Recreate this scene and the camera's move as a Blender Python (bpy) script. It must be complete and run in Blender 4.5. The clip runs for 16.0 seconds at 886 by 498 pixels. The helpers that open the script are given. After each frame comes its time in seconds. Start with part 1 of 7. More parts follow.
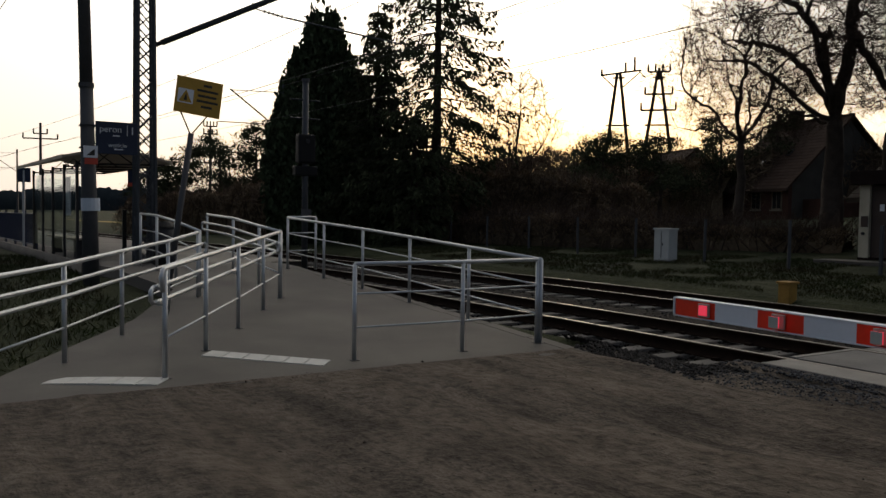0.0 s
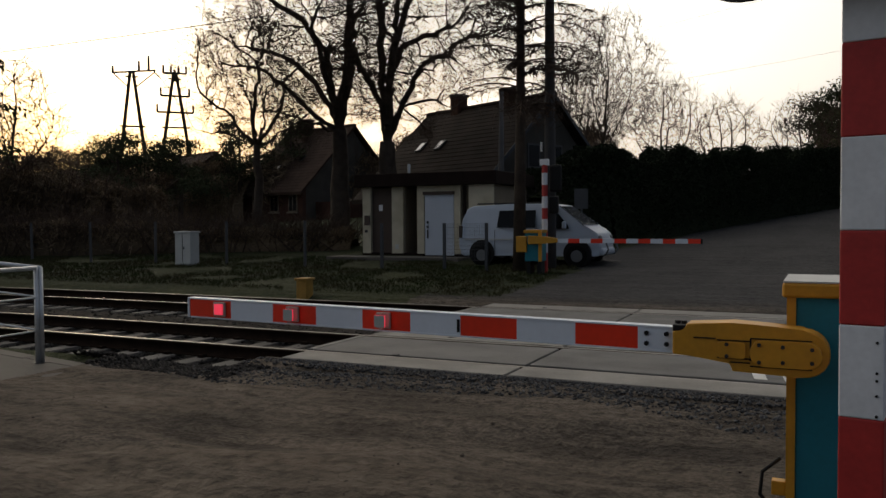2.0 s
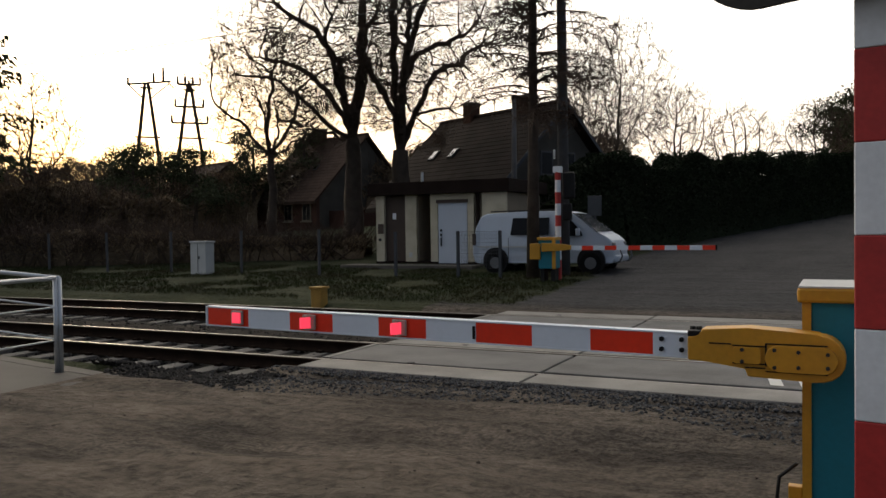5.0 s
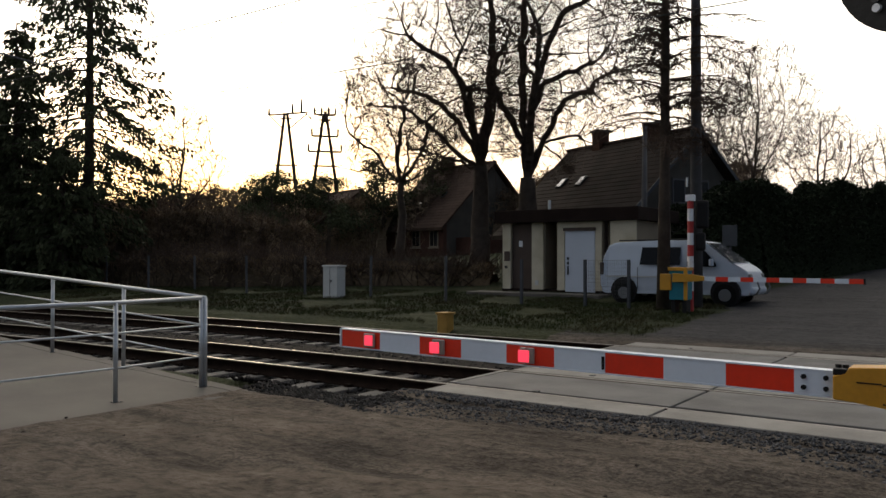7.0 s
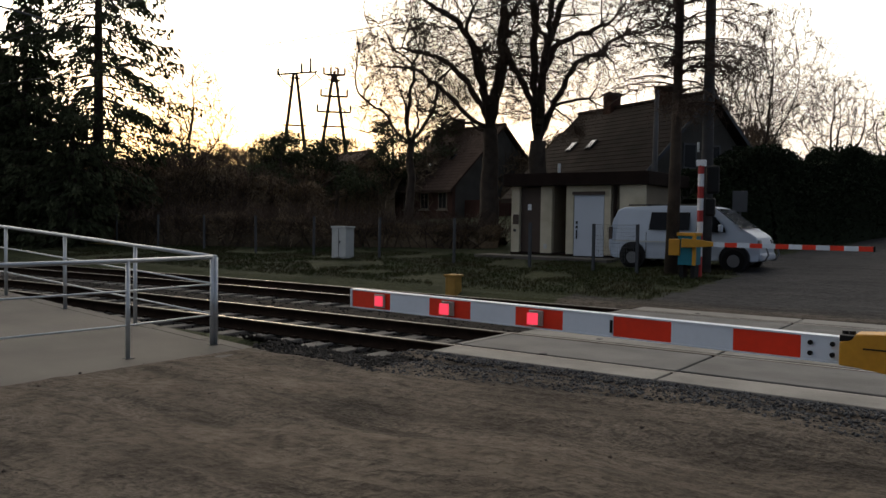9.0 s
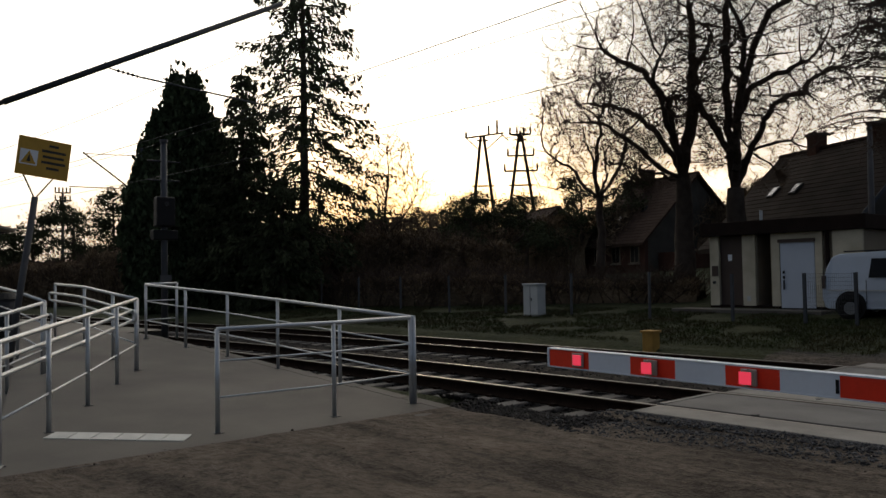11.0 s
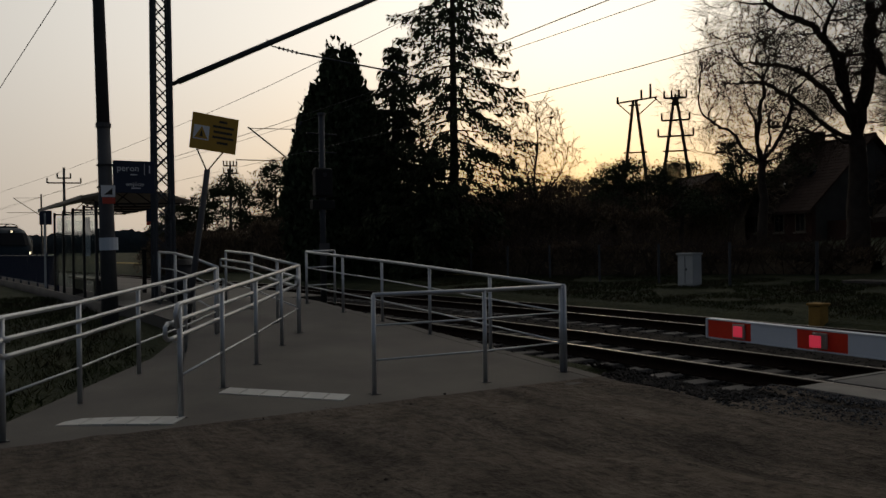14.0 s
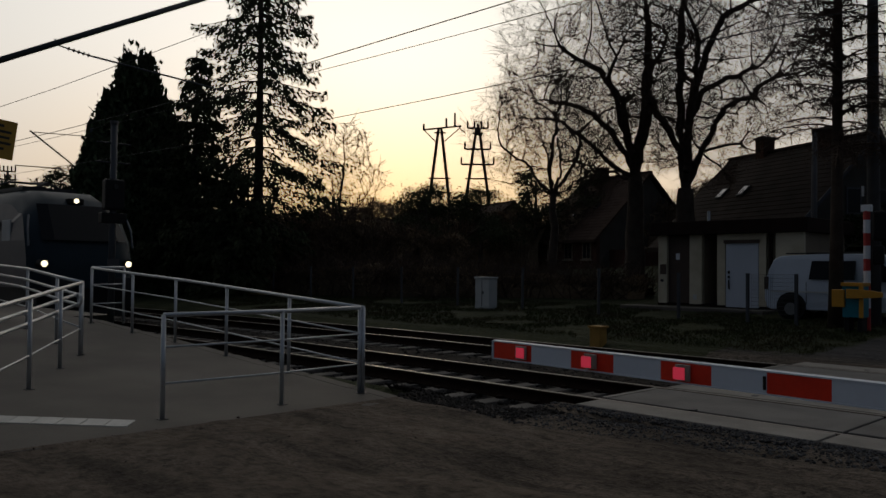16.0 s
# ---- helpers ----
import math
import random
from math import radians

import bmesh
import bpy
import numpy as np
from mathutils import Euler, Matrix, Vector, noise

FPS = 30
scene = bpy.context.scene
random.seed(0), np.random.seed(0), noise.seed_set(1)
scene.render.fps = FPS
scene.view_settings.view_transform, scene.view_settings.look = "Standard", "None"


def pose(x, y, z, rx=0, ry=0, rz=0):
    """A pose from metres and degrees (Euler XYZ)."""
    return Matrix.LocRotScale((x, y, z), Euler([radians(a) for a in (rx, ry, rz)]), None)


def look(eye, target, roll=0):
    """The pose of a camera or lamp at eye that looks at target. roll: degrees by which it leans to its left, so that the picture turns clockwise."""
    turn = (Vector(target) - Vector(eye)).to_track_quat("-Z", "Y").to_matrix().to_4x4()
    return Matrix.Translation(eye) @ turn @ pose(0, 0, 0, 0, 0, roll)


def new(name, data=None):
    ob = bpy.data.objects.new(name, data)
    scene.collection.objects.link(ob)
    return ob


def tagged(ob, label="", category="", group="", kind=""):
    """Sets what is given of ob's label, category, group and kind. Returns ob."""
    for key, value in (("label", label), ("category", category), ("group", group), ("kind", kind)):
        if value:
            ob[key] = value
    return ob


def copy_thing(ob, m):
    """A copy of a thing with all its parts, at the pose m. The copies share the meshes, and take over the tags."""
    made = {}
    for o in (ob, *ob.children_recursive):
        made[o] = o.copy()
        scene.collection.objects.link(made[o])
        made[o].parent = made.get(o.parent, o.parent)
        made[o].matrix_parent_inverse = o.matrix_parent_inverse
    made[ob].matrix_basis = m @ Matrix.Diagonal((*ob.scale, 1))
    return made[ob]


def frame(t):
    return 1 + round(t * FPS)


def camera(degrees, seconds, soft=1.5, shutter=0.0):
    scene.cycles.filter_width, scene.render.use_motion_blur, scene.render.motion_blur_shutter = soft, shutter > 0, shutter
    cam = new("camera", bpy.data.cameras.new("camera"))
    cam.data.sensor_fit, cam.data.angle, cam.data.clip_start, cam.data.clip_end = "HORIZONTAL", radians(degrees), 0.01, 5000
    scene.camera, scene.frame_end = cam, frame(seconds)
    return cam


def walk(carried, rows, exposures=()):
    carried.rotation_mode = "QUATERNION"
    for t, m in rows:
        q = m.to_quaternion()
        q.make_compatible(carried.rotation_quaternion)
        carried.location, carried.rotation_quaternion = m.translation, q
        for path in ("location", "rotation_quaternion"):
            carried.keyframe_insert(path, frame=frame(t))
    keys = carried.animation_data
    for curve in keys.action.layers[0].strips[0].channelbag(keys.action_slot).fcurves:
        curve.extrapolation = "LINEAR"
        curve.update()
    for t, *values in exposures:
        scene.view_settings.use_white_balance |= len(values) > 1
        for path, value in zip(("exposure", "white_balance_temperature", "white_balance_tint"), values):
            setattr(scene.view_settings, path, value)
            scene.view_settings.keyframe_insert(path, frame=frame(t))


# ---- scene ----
cam = camera(57.3, 16.0)
PATH = [
    (0, (-0.241, 0.571, 1.636), (-1.938, 1.626, 1.552), 0.8),
    (0.1, (-0.228, 0.58, 1.634), (-1.97, 1.562, 1.579), 0.0),
    (0.5, (-0.243, 0.611, 1.618), (-1.873, 1.769, 1.586), -0.5),
    (1, (-0.23, 0.724, 1.604), (-1.607, 2.172, 1.529), -1.2),
    (1.5, (-0.283, 0.781, 1.567), (-1.377, 2.453, 1.479), -0.4),
    (2, (-0.38, 0.838, 1.578), (-1.238, 2.643, 1.509), -0.4),
    (2.5, (-0.37, 0.765, 1.579), (-1.173, 2.596, 1.536), -1.0),
    (3, (-0.372, 0.775, 1.579), (-1.252, 2.571, 1.58), -1.1),
    (3.5, (-0.371, 0.769, 1.579), (-1.271, 2.554, 1.551), -1.5),
    (3.7, (-0.374, 0.794, 1.579), (-1.243, 2.594, 1.527), -1.3),
    (5.8, (-0.372, 0.806, 1.576), (-1.284, 2.586, 1.543), 0.0),
    (6, (-0.377, 0.817, 1.578), (-1.299, 2.592, 1.557), 0.3),
    (6.5, (-0.37, 0.76, 1.58), (-1.419, 2.463, 1.598), 0.1),
    (7, (-0.368, 0.747, 1.58), (-1.521, 2.382, 1.6), 0.1),
    (7.5, (-0.372, 0.777, 1.579), (-1.448, 2.462, 1.579), 1.1),
    (8, (-0.369, 0.752, 1.579), (-1.391, 2.471, 1.567), 1.7),
    (8.5, (-0.368, 0.744, 1.58), (-1.345, 2.488, 1.519), 1.8),
    (9, (-0.365, 0.716, 1.58), (-1.533, 2.339, 1.507), 0.8),
    (9.2, (-0.345, 0.705, 1.58), (-1.593, 2.267, 1.521), 0.1),
    (11.3, (-0.412, 0.718, 1.59), (-1.98, 1.958, 1.677), -1.1),
    (11.5, (-0.408, 0.714, 1.588), (-2.026, 1.886, 1.68), -1.3),
    (12, (-0.415, 0.7, 1.587), (-2.143, 1.702, 1.683), -1.1),
    (12.5, (-0.404, 0.71, 1.59), (-2.165, 1.652, 1.69), -1.8),
    (13, (-0.404, 0.712, 1.591), (-2.161, 1.662, 1.683), -2.0),
    (13.5, (-0.383, 0.718, 1.572), (-2.129, 1.692, 1.61), -2.0),
    (14, (-0.413, 0.691, 1.58), (-2.138, 1.704, 1.577), -0.8),
    (14.5, (-0.431, 0.707, 1.585), (-2.182, 1.671, 1.64), -1.6),
    (15, (-0.424, 0.684, 1.584), (-2.175, 1.648, 1.649), -0.6),
    (15.5, (-0.393, 0.708, 1.588), (-2.082, 1.779, 1.642), -0.0),
    (15.8, (-0.35, 0.72, 1.587), (-1.903, 1.978, 1.646), 1.0),
    (16, (-0.325, 0.696, 1.591), (-1.761, 2.088, 1.638), 0.5),
]
walk(cam, [(t, look(e, g, r)) for t, e, g, r in PATH],
     exposures=[(0.0, -0.95, 6200, 10), (0.8, -0.85, 6300, 10), (1.5, -0.85, 6400, 10), (3.0, -0.3, 6400, 10), (7.0, -0.1, 6400, 10), (8.0, -0.3, 6400, 10), (9.2, -0.2, 6300, 10), (11.3, -0.95, 6200, 10), (12.3, -1.4, 6200, 10), (13.2, -1.75, 6200, 10), (14.2, -1.9, 6200, 10), (15.0, -1.75, 6100, 10), (16.0, -2.0, 6000, 10)])

# ---- world and sun ----
SUN_AZ, SUN_EL = 49.8, 8.0          # degrees west of the +y axis, degrees up
world = bpy.data.worlds.new("world")
scene.world = world
world.use_nodes = True
wn = world.node_tree.nodes
sky = wn.new("ShaderNodeTexSky")
sky.sky_type = "NISHITA"
sky.sun_disc = False
sky.sun_elevation, sky.sun_rotation = radians(SUN_EL), radians(-SUN_AZ)
sky.air_density, sky.dust_density, sky.ozone_density = 1.0, 5.0, 1.5
sky_way = wn.new("ShaderNodeTexCoord")


def sky_math(kind, a, b):
    m = wn.new("ShaderNodeMath")
    m.operation = kind
    for socket, v in zip(m.inputs, (a, b)):
        if isinstance(v, float):
            socket.default_value = v
        else:
            world.node_tree.links.new(v, socket)
    return m.outputs[0]


def sky_blend(kind, factor, a, b):
    m = wn.new("ShaderNodeMix")
    m.data_type, m.blend_type = "RGBA", kind
    for socket, v in ((m.inputs["Factor"], factor), (m.inputs["A"], a), (m.inputs["B"], b)):
        if isinstance(v, (float, tuple)):
            socket.default_value = v
        else:
            world.node_tree.links.new(v, socket)
    return m.outputs["Result"]


# thin high cloud: a wide glow round the sun that fades to the far side of the sky, yellower near the horizon
SUN_WAY = Vector((-math.sin(radians(SUN_AZ)) * math.cos(radians(SUN_EL)), math.cos(radians(SUN_AZ)) * math.cos(radians(SUN_EL)), math.sin(radians(SUN_EL))))
lobe = wn.new("ShaderNodeVectorMath")
lobe.operation = "DOT_PRODUCT"
lobe.inputs[1].default_value = SUN_WAY
world.node_tree.links.new(sky_way.outputs["Generated"], lobe.inputs[0])
wide = sky_math("POWER", sky_math("MULTIPLY_ADD", lobe.outputs["Value"], 0.5), 4.0)
wide.node.inputs[0].links[0].from_node.inputs[2].default_value = 0.5
height = wn.new("ShaderNodeSeparateXYZ")
world.node_tree.links.new(sky_way.outputs["Generated"], height.inputs[0])
lift = wn.new("ShaderNodeMapRange")
lift.interpolation_type = "SMOOTHSTEP"
lift.inputs["From Min"].default_value, lift.inputs["From Max"].default_value = 0.0, 0.30
world.node_tree.links.new(height.outputs["Z"], lift.inputs["Value"])
gold = sky_math("POWER", wide.node.inputs[0].links[0].from_socket, 26.0)
low = sky_blend("MIX", gold, (19.5, 16.6, 13.2, 1), (19.0, 10.5, 3.0, 1))
cloud = sky_blend("MIX", lift.outputs["Result"], low, (25.0, 22.8, 19.4, 1))
cloud = sky_blend("MIX", wide, (1.3, 1.5, 1.9, 1), cloud)
clear = sky_blend("MULTIPLY", 1.0, sky.outputs[0], (0.22, 0.22, 0.22, 1))
world.node_tree.links.new(sky_blend("ADD", 1.0, clear, cloud), wn["Background"].inputs[0])
wn["Background"].inputs[1].default_value = 0.15
sun = new("sun", bpy.data.lights.new("sun", "SUN"))
sun.data.energy, sun.data.angle, sun.data.color = 0.7, radians(10), (1.0, 0.72, 0.45)
sun.matrix_world = look(SUN_WAY * 100, (0, 0, 0))


# ---- materials ----
def mat(name, col, rough=0.7, metal=0.0, var=0.25, scale=2.0, fine=30.0, bump=0.15, col2=None, rnd=0.0, spec=0.5, island=False):
    m = bpy.data.materials.new(name)
    m.use_nodes = True
    n, l = m.node_tree.nodes, m.node_tree.links
    b = n["Principled BSDF"]
    tc = n.new("ShaderNodeTexCoord")
    big, small = n.new("ShaderNodeTexNoise"), n.new("ShaderNodeTexNoise")
    big.inputs["Scale"].default_value, big.inputs["Detail"].default_value = scale, 5
    small.inputs["Scale"].default_value, small.inputs["Detail"].default_value = fine, 4
    l.new(tc.outputs["Object"], big.inputs["Vector"])
    l.new(tc.outputs["Object"], small.inputs["Vector"])
    ramp = n.new("ShaderNodeValToRGB")
    c2 = col2 or tuple(c * (1 - var) for c in col)
    ramp.color_ramp.elements[0].position, ramp.color_ramp.elements[1].position = 0.35, 0.65
    ramp.color_ramp.elements[0].color, ramp.color_ramp.elements[1].color = (*c2, 1), (*col, 1)
    l.new(big.outputs["Fac"], ramp.inputs["Fac"])
    hsv = n.new("ShaderNodeHueSaturation")
    l.new(ramp.outputs["Color"], hsv.inputs["Color"])
    mp = n.new("ShaderNodeMapRange")
    mp.inputs["To Min"].default_value, mp.inputs["To Max"].default_value = 1 - var, 1 + var
    l.new(small.outputs["Fac"], mp.inputs["Value"])
    last = mp.outputs["Result"]
    if rnd or island:
        src = n.new("ShaderNodeNewGeometry").outputs["Random Per Island"] if island else n.new("ShaderNodeObjectInfo").outputs["Random"]
        mp2, mul = n.new("ShaderNodeMapRange"), n.new("ShaderNodeMath")
        mp2.inputs["To Min"].default_value, mp2.inputs["To Max"].default_value = 1 - (rnd or 0.4), 1 + (rnd or 0.4)
        mul.operation = "MULTIPLY"
        l.new(src, mp2.inputs["Value"])
        l.new(mp2.outputs["Result"], mul.inputs[0])
        l.new(last, mul.inputs[1])
        last = mul.outputs["Value"]
    l.new(last, hsv.inputs["Value"])
    l.new(hsv.outputs["Color"], b.inputs["Base Color"])
    b.inputs["Roughness"].default_value, b.inputs["Metallic"].default_value = rough, metal
    b.inputs["Specular IOR Level"].default_value = spec
    if bump:
        bp = n.new("ShaderNodeBump")
        bp.inputs["Strength"].default_value, bp.inputs["Distance"].default_value = bump, 0.02
        l.new(small.outputs["Fac"], bp.inputs["Height"])
        l.new(bp.outputs["Normal"], b.inputs["Normal"])
    return m


def glow(name, col, strength):
    m = bpy.data.materials.new(name)
    m.use_nodes = True
    b = m.node_tree.nodes["Principled BSDF"]
    b.inputs["Base Color"].default_value = (*col, 1)
    b.inputs["Emission Color"].default_value = (*col, 1)
    b.inputs["Emission Strength"].default_value = strength
    return m


def glass(name, tint=(0.8, 0.85, 0.85), rough=0.03):
    m = bpy.data.materials.new(name)
    m.use_nodes = True
    b = m.node_tree.nodes["Principled BSDF"]
    b.inputs["Base Color"].default_value = (*tint, 1)
    b.inputs["Roughness"].default_value = rough
    b.inputs["Transmission Weight"].default_value = 1.0
    b.inputs["IOR"].default_value = 1.1
    return m


M_CONC = mat("concrete", (0.125, 0.112, 0.096), 0.9, var=0.2, scale=0.8, fine=60, bump=0.2, col2=(0.085, 0.076, 0.066))
M_SLAB = mat("crossing_concrete", (0.135, 0.131, 0.124), 0.85, var=0.2, scale=1.5, fine=50, bump=0.25, rnd=0.1, col2=(0.085, 0.082, 0.077))
M_EDGE = mat("light_concrete", (0.235, 0.222, 0.20), 0.85, var=0.2, scale=1.5, fine=40, bump=0.2, col2=(0.155, 0.145, 0.13))
M_ASPH = mat("asphalt", (0.075, 0.073, 0.072), 0.9, var=0.3, scale=1.0, fine=90, bump=0.5)
M_SLEEP = mat("sleeper_concrete", (0.13, 0.118, 0.105), 0.9, var=0.3, scale=3, fine=40, rnd=0.25)
M_STONE = mat("ballast_stone", (0.030, 0.027, 0.025), 0.95, var=0.3, scale=4, fine=60, bump=0.4, island=True, rnd=0.6, spec=0.2)
M_BED = mat("ballast_bed", (0.022, 0.019, 0.017), 0.95, var=0.5, scale=4, fine=26, bump=1.0, spec=0.1)
M_GRAVEL = mat("gravel_stone", (0.060, 0.061, 0.065), 0.9, var=0.3, scale=4, fine=60, bump=0.4, island=True, rnd=0.6, spec=0.3)
M_RAILHEAD = mat("worn_rail_steel", (0.20, 0.18, 0.16), 0.36, 1.0, var=0.1, scale=2, fine=40, bump=0.02)
M_RAILSIDE = mat("rusty_rail", (0.022, 0.014, 0.010), 0.95, var=0.4, scale=6, fine=50, spec=0.05)
M_GALV = mat("galvanised_steel", (0.52, 0.54, 0.56), 0.45, 0.7, var=0.12, scale=8, fine=60, bump=0.05)
M_STRIP = mat("white_tactile", (0.58, 0.57, 0.53), 0.8, var=0.15, scale=6, fine=50, rnd=0.06)
M_WHITE = mat("reflective_white", (0.66, 0.72, 0.80), 0.4, var=0.06, scale=3, fine=30, bump=0.02)
M_RED = mat("reflective_red", (0.80, 0.035, 0.006), 0.4, var=0.12, scale=4, fine=30, bump=0.02)
M_POSTWHITE = mat("painted_white", (0.70, 0.72, 0.75), 0.5, var=0.1, scale=5, fine=40, bump=0.05)
M_POSTRED = mat("painted_red", (0.42, 0.025, 0.022), 0.55, var=0.2, scale=5, fine=40, bump=0.05)
M_YELLOW = mat("barrier_yellow", (0.52, 0.255, 0.012), 0.5, var=0.15, scale=5, fine=40, bump=0.05)
M_BLUE = mat("barrier_blue", (0.0, 0.16, 0.22), 0.5, var=0.12, scale=4, fine=40, bump=0.05)
M_BLACK = mat("black_paint", (0.007, 0.007, 0.008), 0.6, var=0.2, spec=0.25)
M_DARKMETAL = mat("dark_metal", (0.03, 0.03, 0.033), 0.6, 0.3, var=0.2)
M_POLE = mat("concrete_pole", (0.075, 0.075, 0.08), 0.8, var=0.2, scale=3)
M_MAST = mat("painted_mast_steel", (0.05, 0.056, 0.066), 0.6, 0.2, var=0.2)
M_NAVY = mat("navy_panel", (0.008, 0.018, 0.05), 0.5, var=0.1, bump=0.02)
M_BOXYEL = mat("faded_ochre_paint", (0.36, 0.20, 0.03), 0.7, var=0.25, scale=5)
M_SIGNY = mat("sign_yellow", (0.50, 0.29, 0.03), 0.55, var=0.12, scale=4, bump=0.02)
M_SIGNWHITE = mat("sign_white", (0.75, 0.77, 0.8), 0.5, var=0.05, bump=0.0)
M_SIGNRED = mat("sign_red", (0.5, 0.06, 0.03), 0.5, var=0.05, bump=0.0)
M_SIGNINK = mat("sign_ink", (0.03, 0.025, 0.02), 0.6, var=0.1, bump=0.0)
M_GLASS = glass("shelter_glass")
M_DARKGLASS = mat("dark_window", (0.006, 0.007, 0.009), 0.12, var=0.1, bump=0.0, spec=0.15)
M_ROOFSHEET = mat("shelter_roof", (0.36, 0.30, 0.23), 0.6, var=0.2)
M_BARK = mat("bark", (0.075, 0.058, 0.046), 0.95, var=0.35, scale=3, fine=20, bump=0.6, spec=0.2)
M_TWIG = mat("twig", (0.085, 0.060, 0.046), 0.95, var=0.3, bump=0.0, spec=0.1)
M_NEEDLE = mat("conifer_needles", (0.062, 0.070, 0.036), 0.9, var=0.35, scale=1, fine=8, bump=0.0, island=True, rnd=0.5, spec=0.1)
M_THUJA = mat("thuja_foliage", (0.056, 0.074, 0.038), 0.9, var=0.35, scale=1, fine=8, bump=0.0, island=True, rnd=0.5, spec=0.1)
M_HEDGE = mat("hedge_foliage", (0.022, 0.030, 0.015), 0.9, var=0.35, scale=1, fine=8, bump=0.0, island=True, rnd=0.3, spec=0.1)
M_BRUSH = mat("brushwood", (0.21, 0.155, 0.10), 0.95, var=0.4, scale=1, fine=8, bump=0.0, island=True, rnd=0.5, spec=0.1)
M_GRASS = mat("grass_blades", (0.030, 0.042, 0.014), 0.9, var=0.35, scale=0.6, fine=6, bump=0.0, island=True, rnd=0.5, spec=0.1, col2=(0.044, 0.038, 0.019))
M_VAN = mat("van_paint", (0.48, 0.54, 0.63), 0.35, 0.1, var=0.05, bump=0.0)
M_TYRE = mat("tyre_rubber", (0.010, 0.010, 0.010), 0.9, var=0.2, spec=0.1)
M_RIM = mat("rim_metal", (0.17, 0.18, 0.19), 0.45, 0.6, var=0.1)
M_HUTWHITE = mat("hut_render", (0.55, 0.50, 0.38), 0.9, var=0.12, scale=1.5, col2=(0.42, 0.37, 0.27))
# darker brown tone for hut side and recess walls, also window frames
M_HUTDARK = mat("dark_hut_render", (0.22, 0.18, 0.13), 0.9, var=0.15, scale=1.5)
M_DOORWHITE = mat("door_white", (0.50, 0.55, 0.63), 0.5, var=0.04, bump=0.02)
M_DOORBROWN = mat("door_brown", (0.055, 0.035, 0.026), 0.7, var=0.2)
M_FASCIA = mat("hut_fascia", (0.020, 0.013, 0.011), 0.85, var=0.3, spec=0.08)
M_ROOFTILE = mat("roof_tiles", (0.034, 0.026, 0.022), 0.9, var=0.35, scale=1.2, fine=14, bump=0.4, spec=0.08)
M_ROOFRED = mat("roof_red_tiles", (0.060, 0.040, 0.031), 0.9, var=0.35, scale=1.2, fine=14, bump=0.4, spec=0.08)
M_WALLGREY = mat("house_render", (0.085, 0.078, 0.068), 0.9, var=0.25, scale=1, spec=0.08)
M_BRICK = mat("house_brick", (0.085, 0.045, 0.034), 0.9, var=0.3, scale=1, fine=20, spec=0.08)
M_WINDOWPANE = mat("window_reflecting_sky", (0.14, 0.14, 0.155), 0.08, 1.0, var=0.03, bump=0.0)
M_SCREEN = mat("windscreen_glass", (0.20, 0.22, 0.25), 0.06, 0.7, var=0.05, bump=0.0)
M_CABINET = mat("cabinet_grey", (0.50, 0.51, 0.50), 0.7, var=0.1, scale=3)
M_LOCO = mat("loco_navy", (0.018, 0.032, 0.044), 0.5, var=0.15, bump=0.0, spec=0.15)
M_LOCOSIDE = mat("loco_grey", (0.075, 0.072, 0.08), 0.5, var=0.15, bump=0.0)
M_CONTRED = mat("container_red", (0.11, 0.028, 0.022), 0.6, var=0.25)
M_CONTBLUE = mat("container_blue", (0.018, 0.035, 0.075), 0.6, var=0.25)
M_HEAD = glow("headlamp", (1.0, 0.80, 0.48), 9.0)
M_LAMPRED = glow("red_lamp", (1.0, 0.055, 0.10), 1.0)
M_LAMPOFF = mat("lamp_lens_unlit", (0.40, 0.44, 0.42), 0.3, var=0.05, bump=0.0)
M_LAMPRIM = mat("lamp_rim", (0.38, 0.30, 0.26), 0.6, var=0.1, bump=0.0)
M_WIRE = mat("wire", (0.04, 0.04, 0.04), 0.6, 0.5, var=0.1, bump=0.0)
M_RAPE = mat("yellow_field", (0.30, 0.22, 0.03), 0.9, var=0.3, scale=0.3, fine=6)
M_TREELINE = mat("far_forest", (0.045, 0.055, 0.06), 1.0, var=0.25, scale=0.05, fine=0.4, bump=0.0, spec=0.0)
M_DARKDIRT = mat("dirt_lump", (0.075, 0.062, 0.052), 0.95, var=0.3, scale=6, fine=40, bump=0.4, island=True, rnd=0.4, spec=0.1)


